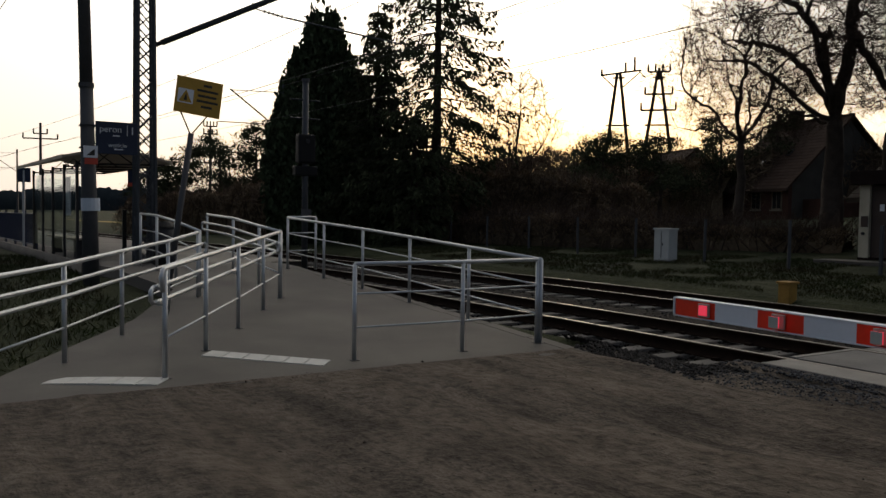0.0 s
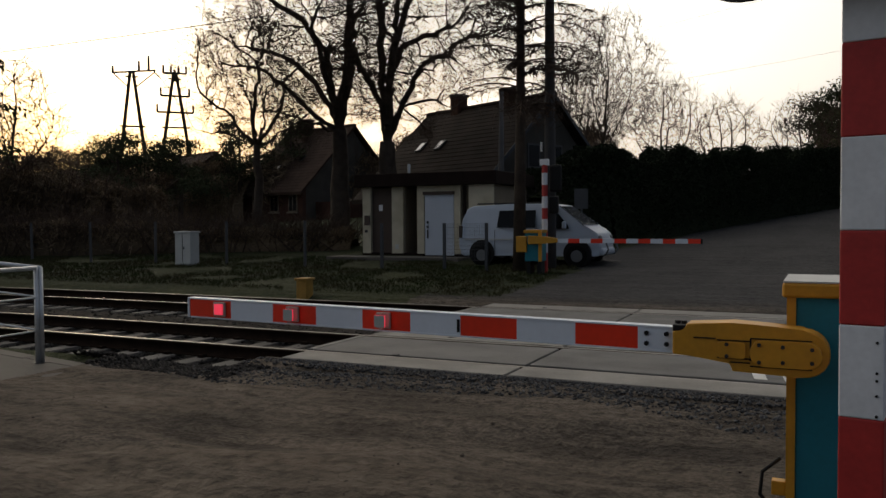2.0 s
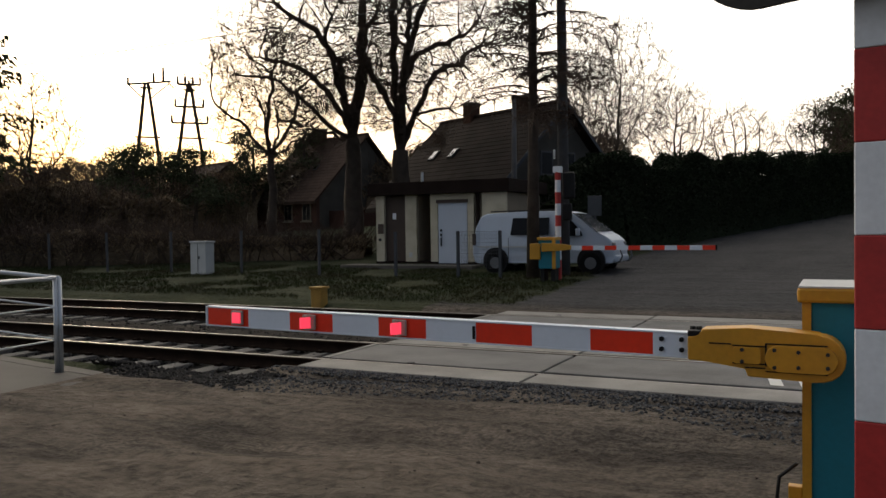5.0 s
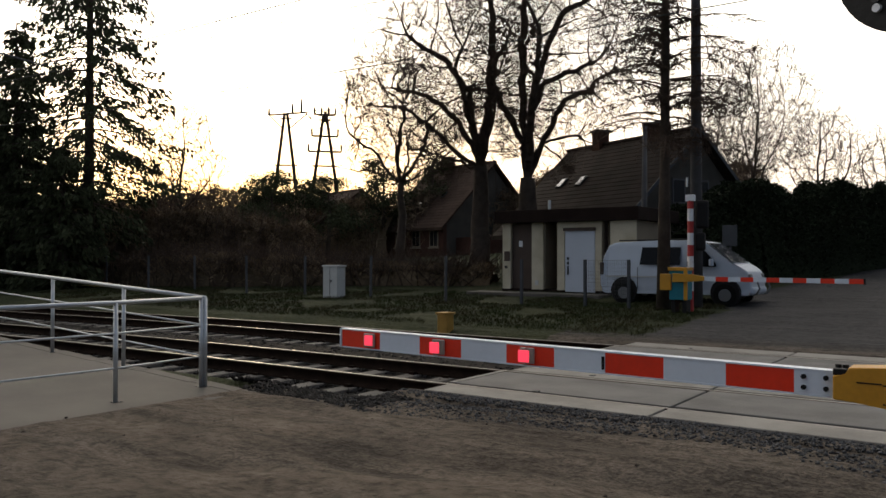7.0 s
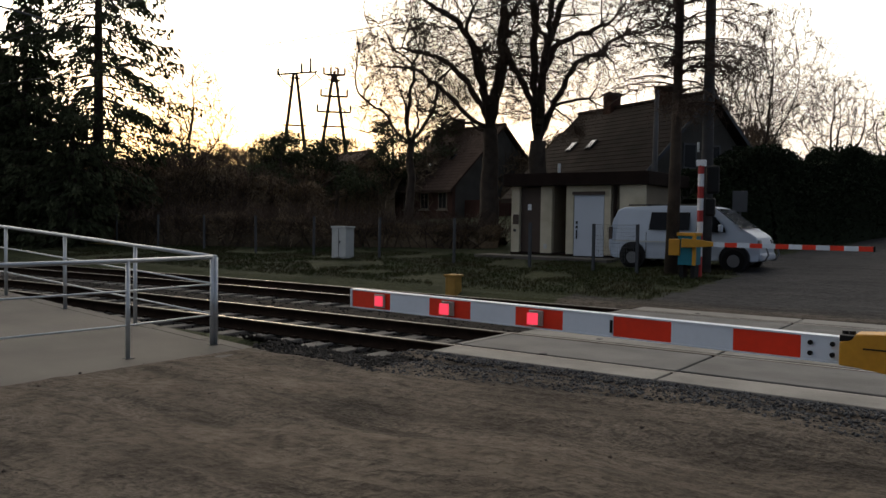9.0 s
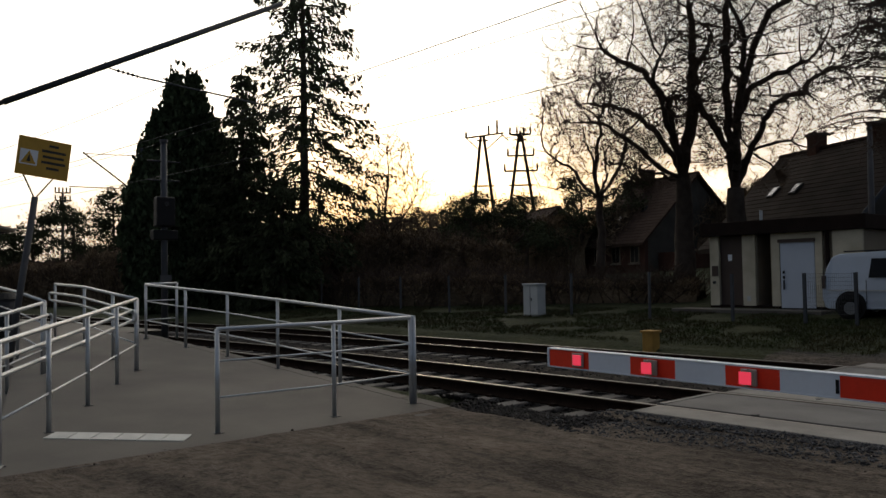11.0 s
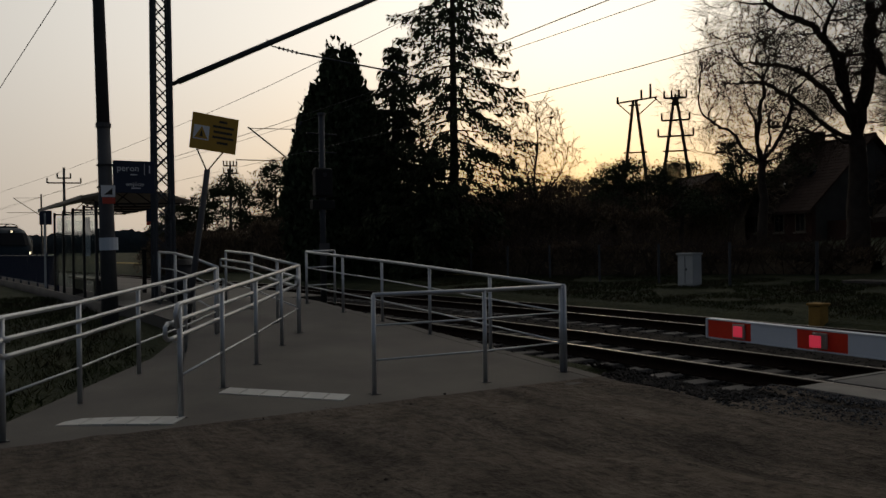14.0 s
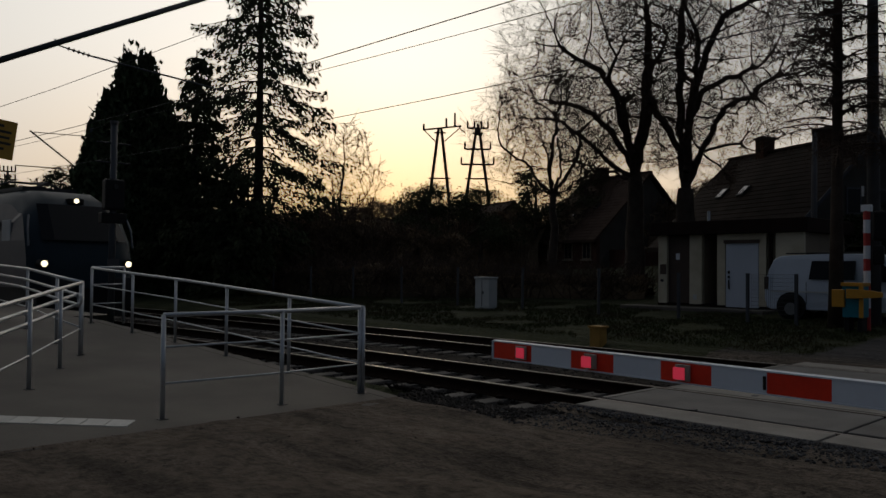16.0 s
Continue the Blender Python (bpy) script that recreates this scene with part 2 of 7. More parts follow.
def ground_material():
    m = bpy.data.materials.new("earth_and_grass")
    m.use_nodes = True
    n, l = m.node_tree.nodes, m.node_tree.links
    b = n["Principled BSDF"]
    b.inputs["Roughness"].default_value, b.inputs["Specular IOR Level"].default_value = 0.95, 0.15
    geo = n.new("ShaderNodeNewGeometry")

    def tex(scale, detail=6, stretch=None):
        t = n.new("ShaderNodeTexNoise")
        t.inputs["Scale"].default_value, t.inputs["Detail"].default_value = scale, detail
        if stretch:
            mp = n.new("ShaderNodeMapping")
            mp.inputs["Scale"].default_value = stretch
            mp.inputs["Rotation"].default_value = (0, 0, radians(-14))
            l.new(geo.outputs["Position"], mp.inputs["Vector"])
            l.new(mp.outputs["Vector"], t.inputs["Vector"])
        else:
            l.new(geo.outputs["Position"], t.inputs["Vector"])
        return t.outputs["Fac"]

    def ramp(fac, a, c, p=0.35, q=0.65):
        r = n.new("ShaderNodeValToRGB")
        r.color_ramp.elements[0].position, r.color_ramp.elements[1].position = p, q
        r.color_ramp.elements[0].color, r.color_ramp.elements[1].color = (*a, 1), (*c, 1)
        l.new(fac, r.inputs["Fac"])
        return r.outputs["Color"]

    def mix(fac, a, c, kind="MIX"):
        x = n.new("ShaderNodeMix")
        x.data_type, x.blend_type = "RGBA", kind
        if isinstance(fac, float):
            x.inputs["Factor"].default_value = fac
        else:
            l.new(fac, x.inputs["Factor"])
        l.new(a, x.inputs["A"])
        l.new(c, x.inputs["B"])
        return x.outputs["Result"]
    patches, ruts, grit = tex(0.7), tex(0.9, 6, (0.45, 2.6, 1)), tex(30, 6)
    dirt = mix(0.55, ramp(patches, (0.031, 0.025, 0.020), (0.092, 0.075, 0.059), 0.40, 0.62), ramp(ruts, (0.026, 0.021, 0.017), (0.108, 0.089, 0.070), 0.38, 0.64))
    dirt = mix(0.5, dirt, ramp(grit, (0.030, 0.025, 0.021), (0.105, 0.089, 0.074), 0.4, 0.6))
    clods, streaks = tex(9, 7), tex(1.0, 5, (0.5, 2.0, 1))
    dirt = mix(0.7, dirt, ramp(streaks, (0.46, 0.45, 0.44), (1.38, 1.38, 1.37), 0.40, 0.60), "MULTIPLY")
    dirt = mix(0.75, dirt, ramp(clods, (0.45, 0.44, 0.43), (1.25, 1.25, 1.24), 0.30, 0.52), "MULTIPLY")
    turf = mix(0.5, ramp(tex(0.8), (0.018, 0.026, 0.010), (0.046, 0.050, 0.022)), ramp(tex(9), (0.014, 0.019, 0.008), (0.044, 0.048, 0.021)))
    sand = n.new("ShaderNodeAttribute")
    sand.attribute_name = "sand"
    pale = ramp(tex(2.2), (0.070, 0.056, 0.043), (0.120, 0.099, 0.077), 0.3, 0.6)
    cover = n.new("ShaderNodeMath")
    cover.operation = "MULTIPLY"
    cover.use_clamp = True
    l.new(sand.outputs["Fac"], cover.inputs[0])
    thick = n.new("ShaderNodeMapRange")
    thick.inputs["From Min"].default_value, thick.inputs["From Max"].default_value = 0.35, 0.6
    l.new(tex(0.8, 5, (0.6, 1.8, 1)), thick.inputs["Value"])
    l.new(thick.outputs["Result"], cover.inputs[1])
    pale = mix(0.6, pale, ramp(clods, (0.5, 0.49, 0.48), (1.2, 1.2, 1.2), 0.36, 0.58), "MULTIPLY")
    dirt = mix(cover.outputs["Value"], dirt, pale)
    at = n.new("ShaderNodeAttribute")
    at.attribute_name = "turf"
    edge = n.new("ShaderNodeMath")
    edge.operation = "ADD"
    l.new(at.outputs["Fac"], edge.inputs[0])
    wob = n.new("ShaderNodeMapRange")
    wob.inputs["To Min"].default_value, wob.inputs["To Max"].default_value = -0.75, 0.75
    l.new(tex(1.6), wob.inputs["Value"])
    l.new(wob.outputs["Result"], edge.inputs[1])
    sharp = n.new("ShaderNodeMapRange")
    sharp.inputs["From Min"].default_value, sharp.inputs["From Max"].default_value = 0.4, 0.6
    l.new(edge.outputs["Value"], sharp.inputs["Value"])
    tar = n.new("ShaderNodeAttribute")
    tar.attribute_name = "tar"
    road = mix(0.5, ramp(tex(0.6, 5, (1.6, 0.5, 1)), (0.034, 0.034, 0.036), (0.066, 0.064, 0.064)), ramp(clods, (0.030, 0.030, 0.032), (0.070, 0.068, 0.067)))
    dirt = mix(tar.outputs["Fac"], dirt, road)
    l.new(mix(sharp.outputs["Result"], dirt, turf), b.inputs["Base Color"])
    hsum = n.new("ShaderNodeMath")
    hsum.operation = "MULTIPLY_ADD"
    l.new(ruts, hsum.inputs[0])
    hsum.inputs[1].default_value = 6.0
    rough = n.new("ShaderNodeMath")
    rough.operation = "MULTIPLY_ADD"
    rough.inputs[1].default_value = 2.2
    l.new(clods, rough.inputs[0])
    l.new(grit, rough.inputs[2])
    l.new(rough.outputs["Value"], hsum.inputs[2])
    bp = n.new("ShaderNodeBump")
    bp.inputs["Strength"].default_value, bp.inputs["Distance"].default_value = 0.9, 0.032
    l.new(hsum.outputs["Value"], bp.inputs["Height"])
    l.new(bp.outputs["Normal"], b.inputs["Normal"])
    return m


M_GROUND = ground_material()


# ---- building tools ----
def part(name, bm, material, parent=None, label="", smooth=False):
    me = bpy.data.meshes.new(name)
    bmesh.ops.recalc_face_normals(bm, faces=bm.faces[:])
    bm.to_mesh(me)
    bm.free()
    if smooth:
        for p in me.polygons:
            p.use_smooth = True
    me.materials.append(material)
    ob = new(name, me)
    if parent:
        ob.parent = parent
    if label:
        ob["label"] = label
    return ob


def thing(name, label, category, group="", kind="", m=None):
    ob = tagged(new(name), label, category, group, kind)
    if m is not None:
        ob.matrix_world = m
    return ob


def np_part(name, verts, faces, material, parent=None, label="", smooth=False):
    """verts (n,3), faces (k,3) or (k,4)."""
    verts, faces = np.asarray(verts, np.float32), np.asarray(faces, np.int32)
    me = bpy.data.meshes.new(name)
    k, c = faces.shape
    me.vertices.add(len(verts))
    me.vertices.foreach_set("co", verts.ravel())
    me.loops.add(k * c)
    me.loops.foreach_set("vertex_index", faces.ravel())
    me.polygons.add(k)
    me.polygons.foreach_set("loop_start", np.arange(0, k * c, c, dtype=np.int32))
    if smooth:
        me.polygons.foreach_set("use_smooth", np.ones(k, bool))
    me.update(calc_edges=True)
    me.materials.append(material)
    ob = new(name, me)
    if parent:
        ob.parent = parent
    if label:
        ob["label"] = label
    return ob


def box(bm, a, b, bevel=0.0):
    v = [bm.verts.new((x, y, z)) for x in (a[0], b[0]) for y in (a[1], b[1]) for z in (a[2], b[2])]
    fs = [bm.faces.new([v[i] for i in q]) for q in ((0, 1, 3, 2), (4, 6, 7, 5), (0, 4, 5, 1), (2, 3, 7, 6), (0, 2, 6, 4), (1, 5, 7, 3))]
    if bevel:
        es = list({e for f in fs for e in f.edges})
        bmesh.ops.bevel(bm, geom=es, offset=bevel, segments=2, affect="EDGES", profile=0.5)
    return bm


def boxed(a, b, bevel=0.0):
    return box(bmesh.new(), a, b, bevel)


def tube(bm, pts, r, n=8, r1=None, cap=True):
    """A round bar along the points."""
    pts = [Vector(p) for p in pts]
    rings = []
    side = None
    for i, p in enumerate(pts):
        d = (pts[min(i + 1, len(pts) - 1)] - pts[max(i - 1, 0)]).normalized()
        if side is None:
            side = d.orthogonal().normalized()
        side = (side - d * side.dot(d)).normalized()
        up = d.cross(side)
        rr = r + ((r1 if r1 is not None else r) - r) * i / max(1, len(pts) - 1)
        rings.append([bm.verts.new(p + (side * math.cos(2 * math.pi * k / n) + up * math.sin(2 * math.pi * k / n)) * rr) for k in range(n)])
    for a, b in zip(rings, rings[1:]):
        for k in range(n):
            bm.faces.new((a[k], a[(k + 1) % n], b[(k + 1) % n], b[k]))
    if cap:
        bm.faces.new(rings[0][::-1])
        bm.faces.new(rings[-1])
    return bm


def tubed(pts, r, n=8, r1=None):
    return tube(bmesh.new(), pts, r, n, r1)


def prism(poly, lo, hi, axis="y", bevel=0.0):
    """A flat outline, pulled from lo to hi along an axis. Outline in (x,z) for y, (y,z) for x, (x,y) for z."""
    bm = bmesh.new()

    def at(p, h):
        return {"y": (p[0], h, p[1]), "x": (h, p[0], p[1]), "z": (p[0], p[1], h)}[axis]
    a = [bm.verts.new(at(p, lo)) for p in poly]
    b = [bm.verts.new(at(p, hi)) for p in poly]
    bm.faces.new(a)
    bm.faces.new(b[::-1])
    for i in range(len(poly)):
        j = (i + 1) % len(poly)
        bm.faces.new((a[i], b[i], b[j], a[j]))
    if bevel:
        bmesh.ops.bevel(bm, geom=bm.edges[:], offset=bevel, segments=2, affect="EDGES", profile=0.5)
    return bm


def rounded(x0, z0, x1, z1, r, n=5):
    out = []
    for cx, cz, a in ((x1 - r, z1 - r, 0), (x0 + r, z1 - r, 90), (x0 + r, z0 + r, 180), (x1 - r, z0 + r, 270)):
        for k in range(n + 1):
            t = radians(a + 90 * k / n)
            out.append((cx + r * math.cos(t), cz + r * math.sin(t)))
    return out


def sticks(segs, sides=3):
    """Tapered bars for branches: segs (n,8) of p0, p1, r0, r1."""
    s = np.asarray(segs, float)
    p0, p1, r0, r1 = s[:, 0:3], s[:, 3:6], s[:, 6:7], s[:, 7:8]
    d = p1 - p0
    d /= np.linalg.norm(d, axis=1, keepdims=True) + 1e-9
    ref = np.where(np.abs(d[:, 2:3]) < 0.9, np.array([[0, 0, 1.0]]), np.array([[1.0, 0, 0]]))
    u = np.cross(d, ref)
    u /= np.linalg.norm(u, axis=1, keepdims=True)
    w = np.cross(d, u)
    vs = []
    for k in range(sides):
        a = 2 * math.pi * k / sides
        o = u * math.cos(a) + w * math.sin(a)
        vs += [p0 + o * r0, p1 + o * r1]
    v = np.stack(vs, 1).reshape(-1, 3)
    base = np.arange(len(s))[:, None] * (2 * sides)
    f = np.concatenate([base + np.array([[2 * k, 2 * ((k + 1) % sides), 2 * ((k + 1) % sides) + 1, 2 * k + 1]]) for k in range(sides)])
    return v, f


def cards(centres, size, rng, flat=0.0, along=None, aspect=0.45):
    """Small pointed leaf shapes (diamonds) at the centres."""
    c = np.asarray(centres, float)
    n = len(c)
    d = rng.normal(size=(n, 3)) if along is None else along + rng.normal(size=(n, 3)) * 0.35
    d[:, 2] *= 1 - flat
    d /= np.linalg.norm(d, axis=1, keepdims=True) + 1e-9
    e = np.cross(d, rng.normal(size=(n, 3)))
    e /= np.linalg.norm(e, axis=1, keepdims=True) + 1e-9
    s = (size * rng.uniform(0.6, 1.4, (n, 1)))
    v = np.stack([c - d * s, c + e * s * aspect, c + d * s, c - e * s * aspect], 1).reshape(-1, 3)
    f = np.arange(n * 4).reshape(-1, 4)
    return v, f


def stones(centres, size, rng):
    """Angular stones, eight faces each."""
    c = np.asarray(centres, float)
    n = len(c)
    base = np.array([(1, 0, 0), (-1, 0, 0), (0, 1, 0), (0, -1, 0), (0, 0, 0.8), (0, 0, -0.8)], float)
    s = size * rng.uniform(0.5, 1.5, (n, 1, 1))
    v = base[None] * s * rng.uniform(0.6, 1.3, (n, 6, 3)) + rng.normal(size=(n, 6, 3)) * s * 0.22
    a = rng.uniform(0, 6.28, n)
    rot = np.zeros((n, 3, 3))
    rot[:, 0, 0], rot[:, 0, 1], rot[:, 1, 0], rot[:, 1, 1], rot[:, 2, 2] = np.cos(a), -np.sin(a), np.sin(a), np.cos(a), 1
    v = np.einsum("nij,nkj->nki", rot, v) + c[:, None]
    tri = np.array([(0, 2, 4), (2, 1, 4), (1, 3, 4), (3, 0, 4), (2, 0, 5), (1, 2, 5), (3, 1, 5), (0, 3, 5)])
    f = (np.arange(n)[:, None, None] * 6 + tri[None]).reshape(-1, 3)
    return v.reshape(-1, 3), f


def lettering(text, size, material, parent, m, name="lettering"):
    cu = bpy.data.curves.new(name, "FONT")
    cu.body, cu.size, cu.extrude = text, size, 0.002
    tmp = new(name, cu)
    bpy.context.view_layer.update()
    me = bpy.data.meshes.new_from_object(tmp.evaluated_get(bpy.context.evaluated_depsgraph_get()))
    bpy.data.objects.remove(tmp)
    me.name = name
    me.materials.clear()
    me.materials.append(material)
    ob = new(name, me)
    ob.parent = parent
    ob.matrix_local = m
    return ob


# ---- the lie of the land ----
def smooth01(a):
    a = max(0.0, min(1.0, a))
    return a * a * (3 - 2 * a)


def bend(x):
    """How far the line and the platform swing to -y beyond the station ramp."""
    d = max(0.0, -x - 14.0)
    return -0.112 * (d - 10 * (1 - math.exp(-d / 10)))


def ramp_z(x):
    return 0.057 * min(8.8, -x - 8.2)


def side_drop(x, y):
    """The grass side of the ramp sits lower than its middle."""
    s = -((x + 8.30) * 0.544 + (y - 2.42) * 0.839) / 1.29
    return 0.10 * max(0.0, min(1.0, s)) * (1 - smooth01((-x - 12.0) / 2.0)) * (0.6 + 0.4 * smooth01((-x - 8.2) / 1.2))


RISE = ((15.8, -0.05), (17.0, 0.06), (20, 0.2), (23.2, 0.31), (24.2, 0.40), (25, 0.5), (35, 0.9), (50, 2.0), (80, 3.2), (900, 3.2))


def land(x, y):
    """Height of the ground sheet."""
    yy = y - bend(x)
    z = 0.0
    if yy > 15.8:
        for (a, za), (b, zb) in zip(RISE, RISE[1:]):
            if a <= yy <= b:
                z = za + (zb - za) * (yy - a) / (b - a)
        if z > 0.25:
            z = 0.25 + (z - 0.25) * (0.35 + 0.65 * smooth01((x + 60) / 40))
    elif yy > 7.9:
        z = -0.45 * smooth01((yy - 7.9) / 0.5) * (1 - smooth01((yy - 15.3) / 0.5))
        k = smooth01((x + 6.75) / 0.35)
        z = z * (1 - k) + k * (-0.12 if 8.62 < yy < 15.05 else -0.012)
    elif x < -8.0 and y > 0.6:
        z = max(0.0, ramp_z(x)) - 0.2 * smooth01((-x - 8.0) / 0.25)
    elif x < -8.0:
        z = max(0.0, ramp_z(x)) * 0.6 - 0.10 * smooth01((0.6 - y) / 0.5)
    near = math.exp(-((x + 2) ** 2 + (y - 3) ** 2) / 130)
    if yy < 8.2 and x > -7.8:
        z += near * (0.07 * noise.noise((x * 0.35 + 4, y * 0.9, 1)) + 0.055 * noise.noise((x * 0.7 + y * 0.3, y * 2.2 - x * 0.25, 5)) + 0.022 * noise.noise((x * 2.6, y * 4.5, 8)))
        z -= 0.03 * smooth01((yy - 4.0) / 3) * near
    if yy > 16:
        z += 0.05 * noise.noise((x * 0.3, y * 0.3, 2)) + 0.02 * noise.noise((x * 1.3, y * 1.3, 7))
    return z


def turf_at(x, y):
    yy = y - bend(x)
    if yy > 15.9:
        road = 1 - smooth01((abs(x + 2.4 - 0.10 * (y - 16)) - 3.6 - 0.05 * max(0, y - 16)) / 1.0)
        yard = smooth01((x + 7.0) / 0.8) * smooth01((y - 21.0) / 1.5) * (1 - smooth01((y - 30.0) / 3.0)) * (1 - smooth01((x - 1.0) / 1.0))
        return 1 - max(road, yard)
    if x < -8.2:
        return 1.0
    return smooth01((-y - 14) / 6)


def sand_at(x, y):
    """Pale sand drifted against the ramp and along the wheel tracks."""
    if y > 8.3 or x < -12:
        return 0.0
    drift = smooth01((-x - 3.5) / 3.5)
    track = 0.75 * math.exp(-((y - 5.2 - 0.10 * x) / 0.55) ** 2) + 0.6 * math.exp(-((y - 3.4 - 0.16 * x) / 0.4) ** 2)
    return min(1.0, 0.35 + 0.9 * drift + track)


# ---- ground ----
def spaced(lo, a, b, hi, step, grow=1.16, mid=()):
    xs = [a]
    while xs[-1] < b:
        xs.append(xs[-1] + step)
    s = step
    up = [xs[-1]]
    while up[-1] < hi:
        s = min(s * grow, 60)
        up.append(up[-1] + s)
    s = step
    dn = [a]
    while dn[-1] > lo:
        s = min(s * grow, 60)
        dn.append(dn[-1] - s)
    return np.array(sorted(dn[1:]) + xs + up[1:])


def build_ground():
    xs = spaced(-1500, -11.0, 4.0, 1500, 0.14)
    ys = np.unique(np.round(np.concatenate([spaced(-1500, 0.6, 9.0, 17.0, 0.14, 1.12), np.arange(17.0, 30, 0.5), spaced(30, 30, 31, 1500, 1.0, 1.12)]), 3))
    ys = np.unique(np.concatenate([ys, np.arange(-20, 0.6, 0.7)]))
    ys = ys[np.concatenate([[True], np.diff(ys) > 0.05])]
    nx, ny = len(xs), len(ys)
    v = np.array([(x, y, land(x, y)) for y in ys for x in xs])
    i = np.arange(nx - 1)[None] + (np.arange(ny - 1) * nx)[:, None]
    f = np.stack([i, i + 1, i + nx + 1, i + nx], -1).reshape(-1, 4)
    g = np_part("ground", v, f, M_GROUND, smooth=True)
    at = g.data.attributes.new("turf", "FLOAT", "POINT")
    at.data.foreach_set("value", np.array([turf_at(x, y) for y in ys for x in xs], np.float32))
    at = g.data.attributes.new("sand", "FLOAT", "POINT")
    at.data.foreach_set("value", np.array([sand_at(x, y) for y in ys for x in xs], np.float32))
    at = g.data.attributes.new("tar", "FLOAT", "POINT")
    at.data.foreach_set("value", np.array([0.9 * smooth01((y - 15.9) / 0.6) for y in ys for x in xs], np.float32))
    tagged(g, "trampled brown earth yard with tyre ruts and grass verges", "ground", kind="structure")


def sweep(profile, xs, name, material, parent=None, kind="", label="", category=""):
    """A cross-section (y, z) pulled along the bending line."""
    n = len(profile)
    v = [(x, y + bend(x), z) for x in xs for y, z in profile]
    f = [(a * n + k, a * n + (k + 1) % n, (a + 1) * n + (k + 1) % n, (a + 1) * n + k) for a in range(len(xs) - 1) for k in range(n)]
    ob = np_part(name, v, f, material, parent)
    if kind:
        tagged(ob, label, category, kind=kind)
    return ob


LINE_XS = sorted(set([float(a) for a in range(-100, 0, 4)] + [float(a) for a in range(-700, -100, 25)] + [-6.2, -14, -16, -18, 0, 12, 60.0, 200.0]))
RAIL_Y = (9.08, 10.515, 13.08, 14.515)


def build_track():
    bed = sweep([(7.95, -0.34), (8.35, -0.215), (9.30, -0.215), (9.42, -0.176), (10.18, -0.176), (10.30, -0.215), (11.2, -0.19), (12.4, -0.19), (13.30, -0.215), (13.42, -0.176), (14.18, -0.176), (14.30, -0.215), (15.35, -0.215), (15.95, -0.34), (15.95, -0.6), (7.95, -0.6)], LINE_XS, "track_bed", M_BED, None, "structure",
                "dark oily crushed-stone track bed between the rails", "track bed")
    for y in RAIL_Y:
        side = [(y - 0.075, -0.17), (y + 0.075, -0.17), (y + 0.07, -0.155), (y + 0.012, -0.13), (y + 0.012, -0.045), (y + 0.034, -0.035), (y + 0.034, -0.008),
                (y - 0.034, -0.008), (y - 0.034, -0.035), (y - 0.012, -0.045), (y - 0.012, -0.13), (y - 0.07, -0.155)]
        rail = tagged(sweep(side, LINE_XS, "rail", M_RAILSIDE), "rusty steel rail with a worn bright running surface", "rail", "rails of the double line")
        sweep([(y - 0.030, -0.0075), (y + 0.030, -0.0075), (y + 0.022, 0.0), (y - 0.022, 0.0)], LINE_XS, "running_surface", M_RAILHEAD, rail, label="")
    # sleepers
    bm = prism([(-0.15, -0.34), (0.15, -0.34), (0.125, -0.172), (-0.125, -0.172)], -1.3, 1.3, "y", 0.012)
    first = part("sleeper", bm, M_SLEEP, bed)
    me = first.data
    k = 0
    for yc in (9.8, 13.8):
        for i in range(110):
            x = -6.52 - 0.605 * i
            ob = first if k == 0 else new("sleeper", me)
            ob.parent = bed
            ob.matrix_local = pose(x, yc + bend(x) + random.uniform(-0.02, 0.02), random.uniform(-0.004, 0.004), 0, 0, random.uniform(-0.6, 0.6))
            k += 1
    # clips that hold the rails
    bm = bmesh.new()
    for i in range(60):
        x = -6.52 - 0.605 * i
        for y in RAIL_Y:
            for s in (-1, 1):
                box(bm, (x - 0.05, y + bend(x) + s * 0.11 - 0.035, -0.186), (x + 0.05, y + bend(x) + s * 0.11 + 0.035, -0.135))
    part("rail_fastening", bm, M_RAILSIDE, bed)["kind"] = "stuff"
    # loose stones on the bed
    rng = np.random.default_rng(4)
    n = 15000
    x = -6.0 - 34 * rng.random(n) ** 1.5
    y = rng.uniform(7.75, 15.8, n)
    ok = np.ones(n, bool)
    for ry in RAIL_Y:
        ok &= np.abs(y - ry) > 0.09
    on_tie = (np.abs((x + 6.52 + 0.3025) % 0.605 - 0.3025) < 0.16) & (np.minimum(np.abs(y - 9.8), np.abs(y - 13.8)) < 1.3)
    ok &= ~on_tie | (rng.random(n) < np.where(np.minimum(np.abs(y - 9.8), np.abs(y - 13.8)) < 0.72, 0.3, 0.8))
    x, y = x[ok], y[ok]
    edge = np.clip((8.35 - y) / 0.4, 0, 1) * 0.10
    v, f = stones(np.stack([x, y + np.array([bend(a) for a in x]), -0.205 - edge + rng.uniform(-0.015, 0.02, len(x))], 1), 0.033, rng)
    tagged(np_part("ballast_stones", v, f, M_STONE), "dark oily crushed stone lying between sleepers", "ballast", kind="stuff")


